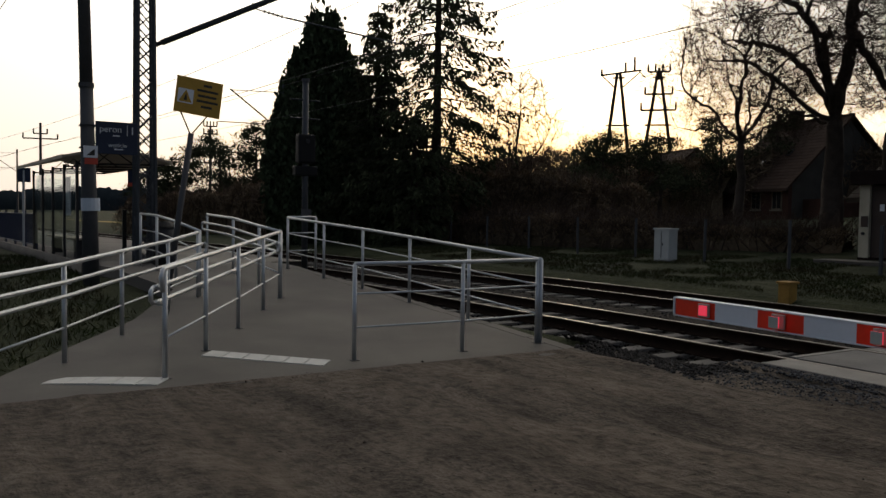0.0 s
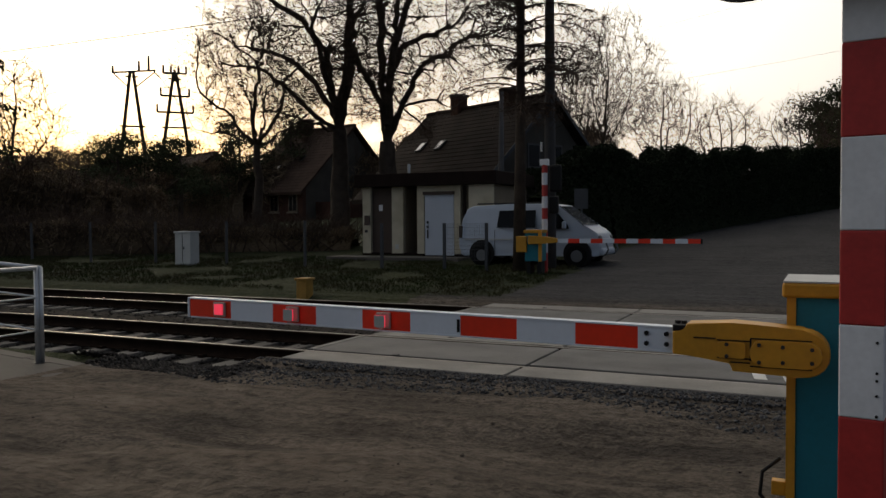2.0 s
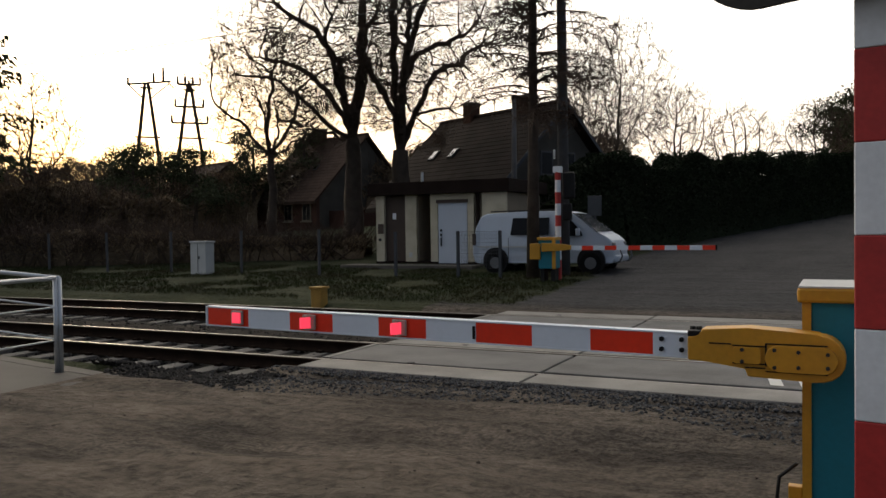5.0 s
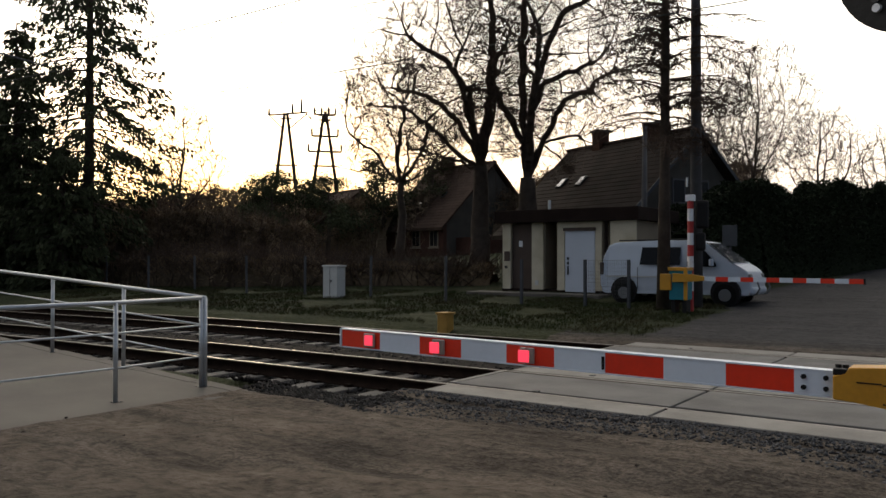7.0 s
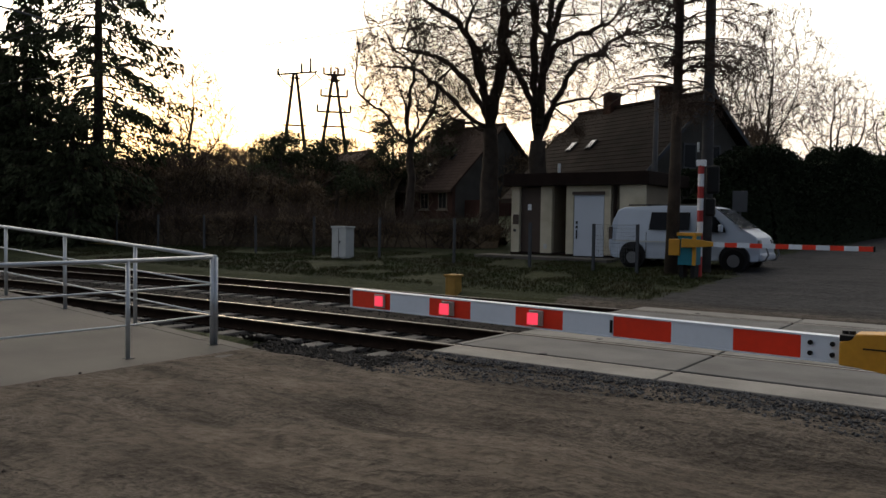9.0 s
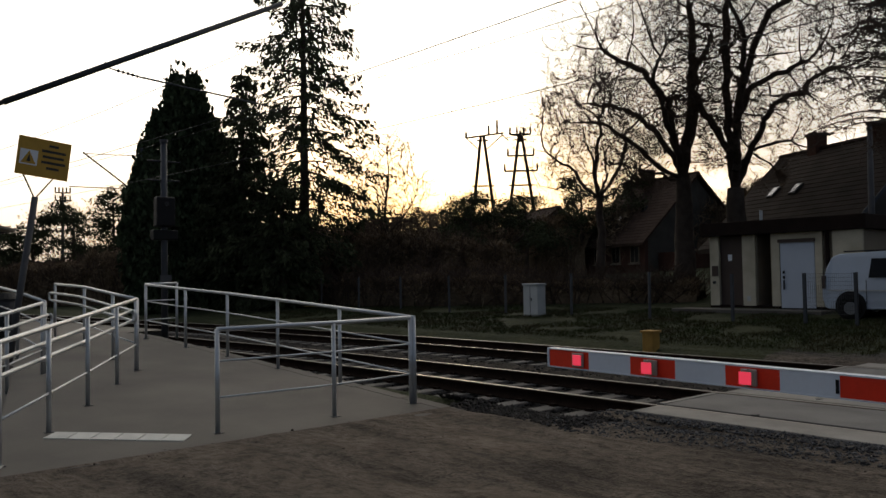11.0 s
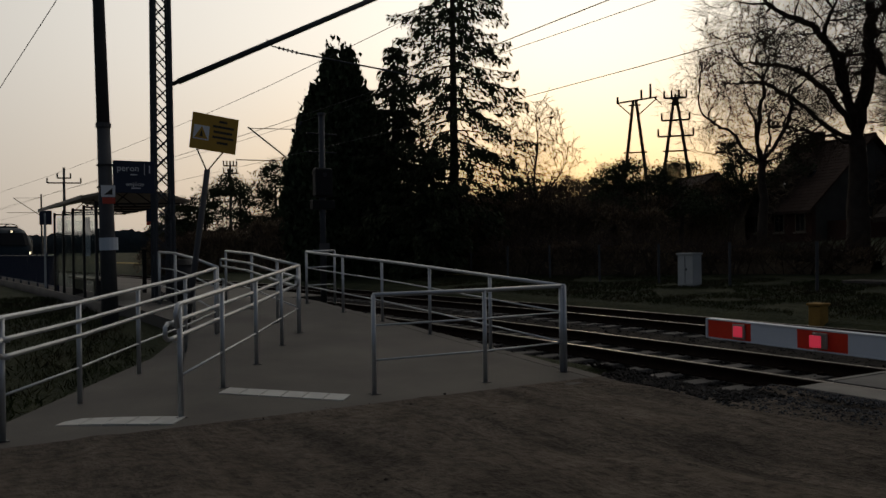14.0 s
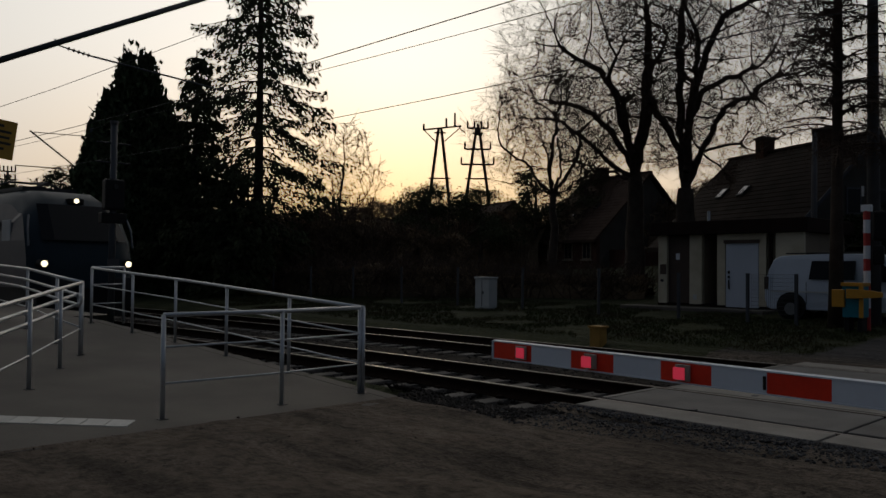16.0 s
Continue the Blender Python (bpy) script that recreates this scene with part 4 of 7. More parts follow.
def build_catenary():
    m = lattice_mast(-18.5, 4.34, 0.45, 12.0, "grey lattice steel catenary mast on the platform")
    insulator((-18.5, 4.50, 5.17), (-18.5, 4.75, 5.3), m)
    part("strut", tubed([(-18.5, 4.70, 5.27), (-18.5, 11.1, 8.62)], 0.065, 10), M_MAST, m, smooth=True)
    insulator((-18.5, 6.85, 6.28), (-18.5, 7.55, 6.18), m, 0.04)
    part("hook", tubed([(-18.5, 6.7, 6.42), (-18.5, 6.75, 6.3), (-18.5, 6.9, 6.27)], 0.015, 6), M_MAST, m)
    part("steady_arm", tubed([(-18.5, 7.5, 6.19), (-18.5, 10.6, 5.95)], 0.022, 8), M_MAST, m)
    part("tie_rod", tubed([(-18.5, 4.4, 9.3), (-18.5, 10.5, 8.55)], 0.016, 6), M_MAST, m)
    insulator((-18.5, 9.75, 8.62), (-18.5, 10.35, 8.56), m, 0.045)
    for x, y, s in ((-79.0, -3.0, 1), (-139.0, -9.5, 1)):
        m = lattice_mast(x, y, 0.3, 10.5, "far lattice catenary mast by the line")
        part("strut", tubed([(x, y + 0.2, 5.3), (x, y + 6.0, 8.0)], 0.06, 8), M_MAST, m)
        part("steady_arm", tubed([(x, y + 2.5, 6.2), (x, y + 6.0, 5.95)], 0.03, 6), M_MAST, m)
        insulator((x, y + 6.0, 8.0), (x, y + 6.0, 7.5), m, 0.07)
    # masts of the far track
    for x, y in ((-39.0, 15.2), (-98.0, 7.7), (-155.0, 1.3)):
        m = thing("catenary_mast", "slim dark catenary mast beyond the far track", "mast", "catenary masts")
        part("shaft", tubed([(x, y, -0.2), (x, y, 8.0)], 0.12, 8, 0.08), M_MAST, m)
        part("strut", tubed([(x, y, 5.6), (x, y - 2.7, 7.55)], 0.04, 6), M_MAST, m)
        part("steady_arm", tubed([(x, y, 6.0), (x, y - 3.3, 5.95)], 0.025, 6), M_MAST, m)
        part("tie_rod", tubed([(x, y, 7.6), (x, y - 2.7, 7.5)], 0.02, 6), M_MAST, m)
    # running wires
    for yc in (9.8, 13.8):
        for z, r, name in ((5.6, 0.010, "contact_wire"), (6.9, 0.009, "messenger_wire")):
            pts = [(x, yc + bend(x), z + (0.0 if "contact" in name else 0.9 * abs(((x + 18.5) / 60) % 1 - 0.5) ** 2 - 0.1)) for x in range(40, -400, -6)]
            tagged(part(name, tubed(pts, r, 5), M_WIRE), "thin dark overhead line wire above the track", "wire", "overhead wires")
    for y, z0, z1 in ((4.5, 8.6, 9.4),):
        pts = [(-78.5 - i * 5.0, y + bend(-78.5 - i * 5.0) * 0.8, z0 + 1.2 * ((i % 12) / 6 - 1) ** 2 - 1.2) for i in range(60)]
        tagged(part("feeder_wire", tubed(pts, 0.010, 5), M_WIRE), "thin dark feeder wire strung between masts", "wire", "overhead wires")
    # stay wire of the mast, down to the verge
    tagged(part("stay_wire", tubed([(-18.5, 4.2, 10.1), (-47.0, -1.5, 3.2)], 0.012, 5), M_WIRE), "thin stay wire running down from the mast", "wire", "overhead wires")
    for k, (z, y) in enumerate(((13.6, 0.0), (13.2, 1.3), (11.8, 3.0), (10.2, 4.2))):
        pts = []
        for i in range(21):
            a = i / 20
            pts.append((-68 + 88 * a, 66 - 46 * a + y, 17.3 - k * 1.1 + (z - 15.5) * a - 3.0 * 4 * a * (1 - a)))
        tagged(part("power_wire", tubed(pts, 0.0045, 5), M_WIRE), "thin dark power line strung from the timber pylons", "wire", "power lines")


def build_street_lamp():
    l = thing("street_lamp", "tall grey street lamp with flat head beside the line", "street lamp")
    part("pole", tubed([(-45.4, 0.90, 0.2), (-45.4, 0.92, 7.6)], 0.13, 10, 0.08), M_POLE, l, smooth=True)
    part("arm", tubed([(-45.4, 0.92, 7.6), (-45.4, 0.95, 8.25), (-45.4, 1.05, 8.42), (-45.4, 1.3, 8.46)], 0.05, 8), M_POLE, l, smooth=True)
    part("head", boxed((-45.55, 1.25, 8.40), (-45.25, 1.85, 8.54), 0.05), M_DARKMETAL, l)


def build_rail_signal():
    s = thing("railway_signal", "dark rail signal head on a grey post by the railing", "signal")
    x, y, z0 = -17.0, 7.40, 0.45
    part("post", tubed([(x, y, z0 - 0.3), (x, y, 4.5)], 0.07, 10), M_MAST, s, smooth=True)
    part("head", boxed((x - 0.1, y - 0.2, 2.72), (x + 0.14, y + 0.2, 3.35), 0.04), M_BLACK, s)
    part("lens", tubed([(x + 0.13, y, 3.2), (x + 0.16, y, 3.2)], 0.05, 12), M_DARKMETAL, s)
    part("lower_box", boxed((x - 0.1, y - 0.26, 2.45), (x + 0.1, y + 0.26, 2.66), 0.02), M_BLACK, s)
    for z in (3.7, 4.1):
        part("rung", tubed([(x, y - 0.35, z), (x, y + 0.35, z)], 0.02, 6), M_DARKMETAL, s)
    part("cap", tubed([(x, y, 4.5), (x, y, 4.56)], 0.09, 10), M_POLE, s)
    part("notice", boxed((x + 0.076, y - 0.12, 1.45), (x + 0.085, y + 0.12, 1.72)), M_POLE, s)


# ---- barrier beside the road ----
BOOM_X = (-4.077, -3.748, -3.426, -3.112, -2.793, -2.483, -2.176, -1.853, -1.537, -1.221, -1.05)


def boom_lamp(root, x, y, z, lit):
    lamp = part("lamp_housing", boxed((x - 0.046, y - 0.016, z - 0.046), (x + 0.046, y, z + 0.046), 0.006), M_LAMPRIM, root, "square warning lamp on the boom")
    if lit:
        return part("lens", boxed((x - 0.033, y - 0.024, z - 0.033), (x + 0.033, y - 0.015, z + 0.033), 0.004), M_LAMPRED, lamp, "steady glowing red lens")
    # added plate imitates flashing by turning: a glowing red face and a pale blank face, on an upright pin
    lens = part("flash_plate", boxed((-0.033, -0.005, -0.033), (0.033, 0.005, 0.033)), M_LAMPRED, lamp, "added turning plate that imitates the flashing lens, lit red face and unlit pale face")
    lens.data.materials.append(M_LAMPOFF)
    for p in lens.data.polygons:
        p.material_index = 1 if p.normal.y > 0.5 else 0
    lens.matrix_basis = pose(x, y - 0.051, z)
    # pin and brackets are added only to carry the turning plate
    part("added_pin", tubed([(x, y - 0.051, z - 0.044), (x, y - 0.051, z + 0.044)], 0.003, 6), M_LAMPRIM, root)
    part("added_bracket", boxed((x - 0.005, y - 0.055, z - 0.047), (x + 0.005, y, z - 0.042)), M_LAMPRIM, root)
    part("added_bracket", boxed((x - 0.005, y - 0.055, z + 0.042), (x + 0.005, y, z + 0.047)), M_LAMPRIM, root)
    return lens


def build_near_barrier():
    root = thing("barrier", "lowered red and white crossing barrier with yellow and blue drive box", "barrier")
    y0, y1 = 4.83, 4.89
    zt = lambda x: 1.052 + 0.038 * max(0, (-1.05 - x) / 3.03)
    for i, (a, b) in enumerate(zip(BOOM_X, BOOM_X[1:])):
        bm = prism([(a, zt(a) - 0.108), (b, zt(b) - 0.108), (b, zt(b)), (a, zt(a))], y0, y1, "y")
        part("boom_section", bm, M_WHITE if i % 2 else M_RED, root)
    part("boom_top_edge", prism([(-4.08, zt(-4.08) + 0.001), (-1.05, zt(-1.05) + 0.001), (-1.05, zt(-1.05) + 0.009), (-4.08, zt(-4.08) + 0.009)], y0 - 0.004, y1 + 0.004, "y"), M_WHITE, root)
    part("boom_bottom_edge", prism([(-4.08, zt(-4.08) - 0.117), (-1.05, zt(-1.05) - 0.117), (-1.05, zt(-1.05) - 0.109), (-4.08, zt(-4.08) - 0.109)], y0 - 0.004, y1 + 0.004, "y"), M_WHITE, root)
    part("boom_cap", boxed((-4.098, y0 - 0.004, zt(-4.08) - 0.118), (-4.081, y1 + 0.004, zt(-4.08) + 0.01), 0.004), M_WHITE, root)
    part("joint", boxed((-2.195, y0 - 0.006, 0.975), (-2.180, y0 - 0.001, 1.045)), M_BLACK, root)
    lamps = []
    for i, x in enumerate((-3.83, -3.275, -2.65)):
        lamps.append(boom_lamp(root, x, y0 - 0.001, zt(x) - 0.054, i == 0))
    for x in (-1.178, -1.082):
        for z in (0.975, 1.025):
            part("bolt", tubed([(x, y0 - 0.014, z), (x, y0, z)], 0.012, 8), M_BLACK, root)
    # cast yellow arm
    arm = [(-1.049, 0.935), (-1.049, 1.045), (-0.99, 1.05), (-0.985, 1.085), (-0.78, 1.098), (-0.62, 1.09), (-0.48, 1.07)]
    for k in range(9):
        a = radians(80 - 160 * k / 8)
        arm.append((-0.47 + 0.105 * math.cos(a), 0.968 + 0.105 * math.sin(a)))
    arm += [(-0.50, 0.862), (-0.78, 0.872), (-0.785, 0.915), (-0.95, 0.93)]
    part("arm", prism(arm, 4.79, 4.93, "y", 0.008), M_YELLOW, root, "yellow painted cast arm")
    part("arm_cover", prism(rounded(-0.70, 0.905, -0.40, 1.025, 0.055), 4.765, 4.789, "y", 0.004), M_YELLOW, root)
    part("arm_plate", prism(rounded(-0.84, 0.935, -0.72, 1.01, 0.01), 4.77, 4.789, "y", 0.003), M_YELLOW, root)
    for a, b in (((-0.845, 1.012), (-0.70, 1.018)), ((-0.702, 0.925), (-0.694, 1.028)), ((-0.845, 0.93), (-0.70, 0.936)), ((-0.70, 1.026), (-0.44, 1.032)), ((-0.70, 0.898), (-0.44, 0.904)), ((-0.95, 1.018), (-0.85, 1.024)), ((-0.79, 0.912), (-0.70, 0.918))):
        part("seam", boxed((a[0], 4.786, a[1]), (b[0], 4.792, b[1])), M_BLACK, root)
    for x, z in ((-0.66, 1.005), (-0.66, 0.925), (-0.56, 1.0), (-0.56, 0.93), (-0.44, 0.995), (-0.44, 0.935), (-0.80, 1.0), (-0.80, 0.945)):
        part("bolt", tubed([(x, 4.755, z), (x, 4.768, z)], 0.009, 8), M_DARKMETAL, root)
    for x in (-1.035, -1.005):
        part("clamp_bolt", tubed([(x, 4.86, 1.04), (x, 4.86, 1.09)], 0.014, 8), M_BLACK, root)
    part("clamp", boxed((-1.05, 4.80, 1.045), (-0.99, 4.92, 1.075), 0.004), M_BLACK, root)
    part("shaft", tubed([(-0.47, 4.9, 0.968), (-0.47, 5.1, 0.968)], 0.06, 12), M_DARKMETAL, root)
    # drive box
    part("cabinet", boxed((-0.52, 5.02, 0.22), (-0.17, 5.50, 1.22), 0.01), M_BLUE, root, "blue painted drive cabinet")
    part("corner_frame", boxed((-0.555, 5.005, 0.18), (-0.515, 5.05, 1.22)), M_YELLOW, root)
    part("corner_frame", boxed((-0.18, 5.005, 0.18), (-0.145, 5.05, 1.22)), M_YELLOW, root)
    part("lid", boxed((-0.575, 4.985, 1.205), (-0.125, 5.53, 1.275), 0.012), M_YELLOW, root)
    part("lid_top", boxed((-0.57, 4.99, 1.275), (-0.13, 5.525, 1.283)), M_CABINET, root)
    part("counterweight", boxed((-0.144, 5.05, 0.60), (-0.07, 5.4, 1.02), 0.015), M_YELLOW, root)
    part("plinth", boxed((-0.56, 5.0, -0.1), (-0.13, 5.52, 0.2), 0.01), M_DARKMETAL, root)
    part("hinge_lug", boxed((-0.62, 5.03, 0.24), (-0.555, 5.09, 0.31), 0.006), M_YELLOW, root)
    part("cable", tubed([(-0.58, 5.05, 0.42), (-0.66, 5.03, 0.35), (-0.67, 5.02, 0.24), (-0.61, 5.02, 0.17)], 0.010, 6), M_BLACK, root, smooth=True)
    # striped signal post
    s = thing("road_signal", "red and white striped square post with black light board", "signal")
    zs = [-0.1, 0.41, 0.785, 1.155, 1.53, 1.90, 2.27, 2.50]
    m = Matrix.Translation((-0.245, 4.50, 0)) @ Matrix.Rotation(radians(-9), 4, "Z")
    for i, (a, b) in enumerate(zip(zs, zs[1:])):
        o = part("post_band", boxed((-0.082, -0.082, a), (0.082, 0.082, b - 0.001), 0.006), M_POSTRED if i % 2 else M_POSTWHITE, s)
        o.matrix_local = m
    for dx, z in ((0.055, 1.09), (0.055, 0.97), (0.055, 0.94), (0.055, 0.88), (0.055, 0.80)):
        o = part("screw", tubed([(dx, -0.088, z), (dx, -0.080, z)], 0.006, 6), M_BLACK, s)
        o.matrix_local = m
    # the light board is wider than the post and turned towards the road
    turn = Matrix.Translation((-0.723, 4.445, 0)) @ Matrix.Rotation(radians(-23.6), 4, "Z")
    o = part("light_board", prism(rounded(-0.29, 2.475, 0.95, 3.5, 0.34, 10), -0.015, 0.015, "y", 0.004), M_BLACK, s, "black rounded light board")
    o.matrix_local = turn
    extra = [("board_arm", boxed((0.2, 0.016, 2.52), (0.62, 0.09, 2.60), 0.004), M_BLACK),
             ("board_bolt", tubed([(-0.10, -0.03, 2.60), (-0.10, -0.015, 2.60)], 0.018, 10), M_SIGNWHITE),
             ("bolt_washer", tubed([(-0.105, -0.026, 2.645), (-0.105, -0.015, 2.645)], 0.022, 10), M_DARKMETAL),
             ("number_bar", boxed((0.37, -0.018, 2.515), (0.49, -0.0155, 2.53)), M_CABINET),
             ("number_bar", boxed((0.35, -0.018, 2.56), (0.43, -0.0155, 2.66)), M_CABINET),
             ("number_bar", boxed((0.47, -0.018, 2.57), (0.51, -0.0155, 2.67)), M_CABINET)]
    for u in (0.05, 0.55):
        extra.append(("hood", tubed([(u, -0.016, 3.0), (u, -0.22, 3.01)], 0.125, 18), M_BLACK))
    for name, bm, m in extra:
        part(name, bm, m, s).matrix_local = turn
    return lamps


def build_far_barrier():
    root = thing("barrier", "distant lowered crossing barrier, yellow and blue drive box on legs", "barrier")
    g = land(-7.1, 20.3)
    part("cabinet", boxed((-7.28, 20.15, g + 0.35), (-6.86, 20.6, 1.28), 0.01), M_BLUE, root)
    part("side_box", boxed((-7.50, 20.1, 0.78), (-7.22, 20.4, 1.18), 0.015), M_YELLOW, root)
    part("lid", boxed((-7.3, 20.1, 1.26), (-6.84, 20.62, 1.34), 0.01), M_YELLOW, root)
    part("frame", boxed((-6.90, 20.08, g + 0.35), (-6.82, 20.14, 1.3)), M_YELLOW, root)
    for x in (-7.2, -6.92):
        part("leg", boxed((x - 0.05, 20.2, g - 0.1), (x + 0.05, 20.5, g + 0.36)), M_BLACK, root)
    part("arm", prism([(-7.15, 0.98), (-7.15, 1.2), (-6.7, 1.18), (-6.38, 1.13), (-6.38, 1.03), (-6.7, 1.0)], 20.0, 20.1, "y", 0.01), M_YELLOW, root)
    xs = [-6.4 + 0.2835 * i for i in range(13)]
    xs[-1] = -3.0
    for i, (a, b) in enumerate(zip(xs, xs[1:])):
        part("boom_section", boxed((a, 20.02, 1.02), (b, 20.08, 1.125)), M_WHITE if i % 2 == 0 else M_RED, root)
    part("boom_tip", boxed((-3.0, 20.01, 1.01), (-2.96, 20.09, 1.135)), M_BLACK, root)
    s = thing("road_signal", "distant red and white striped post with black light head", "signal")
    g = land(-6.93, 20.75)
    zs = [g - 0.1, 0.75, 1.05, 1.33, 1.61, 1.89, 2.19, 2.48, 2.79, 3.0]
    for i, (a, b) in enumerate(zip(zs, zs[1:])):
        part("post_band", tubed([(-6.95, 20.75, a), (-6.95, 20.75, b)], 0.075, 10), M_POSTRED if i % 2 == 0 else M_POSTWHITE, s)
    part("cap", boxed((-7.06, 20.68, 2.98), (-6.84, 20.82, 3.14), 0.01), M_SIGNWHITE, s)
    part("light_head", boxed((-6.87, 20.85, 2.3), (-6.55, 21.0, 3.0), 0.06), M_BLACK, s)
    part("light_head_low", boxed((-6.86, 20.8, 1.75), (-6.62, 20.95, 2.2), 0.05), M_BLACK, s)
    # pole behind the barrier and a back-facing road sign
    p = thing("utility_pole", "tall round concrete utility pole by the crossing", "pole")
    part("shaft", tubed([(-7.2, 22.0, 0.1), (-7.22, 22.0, 11.5)], 0.16, 12, 0.11), M_POLE, p, smooth=True)
    part("bracket", tubed([(-7.45, 22.0, 3.5), (-6.9, 22.0, 3.55)], 0.02, 6), M_DARKMETAL, p)
    part("insulator_pin", tubed([(-7.45, 22.0, 3.45), (-7.45, 22.0, 3.7)], 0.03, 8), M_SIGNWHITE, p)
    p = thing("utility_pole", "weathered thin pole standing behind the hut", "pole")
    part("shaft", tubed([(-10.6, 27.0, 0.4), (-10.55, 27.0, 6.0)], 0.11, 10, 0.08), M_POLE, p, smooth=True)
    s = thing("road_sign", "back of a rectangular grey road sign on a post", "sign")
    part("post", tubed([(-7.4, 25.8, 0.2), (-7.4, 25.8, 2.55)], 0.035, 8), M_POLE, s)
    part("plate", boxed((-7.62, 25.73, 1.93), (-7.18, 25.76, 2.56), 0.01), M_MAST, s)


# ---- hut, van and small lineside things ----
def build_hut():
    root = thing("relay_hut", "low cream and brown railway hut with flat dark roof", "hut")
    y, zb, zt = 24.4, 0.42, 2.72
    part("plinth", boxed((-14.6, y + 0.02, 0.2), (-9.8, y + 3.2, zb + 0.12)), M_FASCIA, root)
    part("core_wall", boxed((-14.5, y + 0.42, zb + 0.1), (-13.05, y + 3.1, zt)), M_HUTDARK, root)
    part("core_wall", boxed((-12.48, y + 0.08, zb + 0.1), (-9.84, y + 3.1, zt)), M_HUTDARK, root)
    part("recess_wall", boxed((-13.05, y + 0.9, zb + 0.1), (-12.48, y + 3.1, zt)), M_HUTDARK, root)
    part("pillar", boxed((-14.57, y, zb + 0.1), (-14.26, y + 0.42, zt)), M_HUTWHITE, root, "cream rendered pillar")
    part("pillar", boxed((-13.45, y, zb + 0.1), (-13.03, y + 0.42, zt)), M_HUTWHITE, root, "cream rendered pillar")
    part("recess_side", boxed((-13.03, y + 0.06, zb + 0.1), (-12.98, y + 0.95, zt)), M_HUTDARK, root)
    d = part("door", boxed((-14.25, y + 0.1, zb + 0.12), (-13.46, y + 0.16, zt - 0.02)), M_DOORBROWN, root, "dark brown door with a notice")
    part("notice", boxed((-13.98, y + 0.085, 1.93), (-13.85, y + 0.098, 2.13)), M_SIGNWHITE, d)
    part("meter_box", boxed((-14.5, y - 0.03, 1.45), (-14.28, y, 1.78), 0.01), M_DOORBROWN, root)
    part("knob", tubed([(-14.42, y - 0.05, 1.25), (-14.42, y, 1.25)], 0.05, 10), M_DARKMETAL, root)
    part("vent", boxed((-13.32, y - 0.012, 0.66), (-13.2, y, 0.82)), M_CABINET, root)
    part("wall_front", boxed((-12.5, y - 0.02, zb + 0.1), (-12.24, y + 0.08, zt)), M_HUTWHITE, root)
    part("wall_front", boxed((-11.17, y - 0.02, zb + 0.1), (-10.95, y + 0.08, zt)), M_HUTWHITE, root)
    part("lintel", boxed((-12.24, y - 0.02, 2.5), (-11.17, y + 0.08, zt)), M_HUTWHITE, root)
    d = part("steel_door", boxed((-12.22, y - 0.01, zb + 0.05), (-11.19, y + 0.03, 2.42), 0.006), M_DOORWHITE, root, "white painted steel door")
    for z in (1.5, 1.35):
        part("handle", boxed((-12.14, y - 0.05, z), (-12.09, y - 0.01, z + 0.08)), M_BLACK, d)
    part("handle_bar", boxed((-12.13, y - 0.05, 1.02), (-12.10, y - 0.011, 1.3)), M_BLACK, d)
    part("canopy_strip", boxed((-12.26, y - 0.08, 2.43), (-11.15, y - 0.02, 2.53)), M_DOORBROWN, root)
    part("downpipe", tubed([(-10.8, y - 0.02, 0.5), (-10.8, y - 0.02, 2.7)], 0.06, 8), M_FASCIA, root)
    part("wall_panel", boxed((-10.66, y - 0.02, zb + 0.1), (-9.83, y + 0.08, zt)), M_HUTWHITE, root)
    part("roof", boxed((-14.75, y - 0.25, zt), (-9.65, y + 3.4, zt + 0.42), 0.02), M_FASCIA, root)
    part("roof_pipe", tubed([(-12.95, y + 0.3, zt + 0.4), (-12.95, y + 0.3, zt + 0.75)], 0.05, 8), M_GALV, root)
    st = tagged(part("concrete_path", boxed((-15.4, 23.4, 0.2), (-10.6, 24.35, 0.44), 0.02), M_CONC), "worn concrete path in front of the hut", "path", kind="structure")


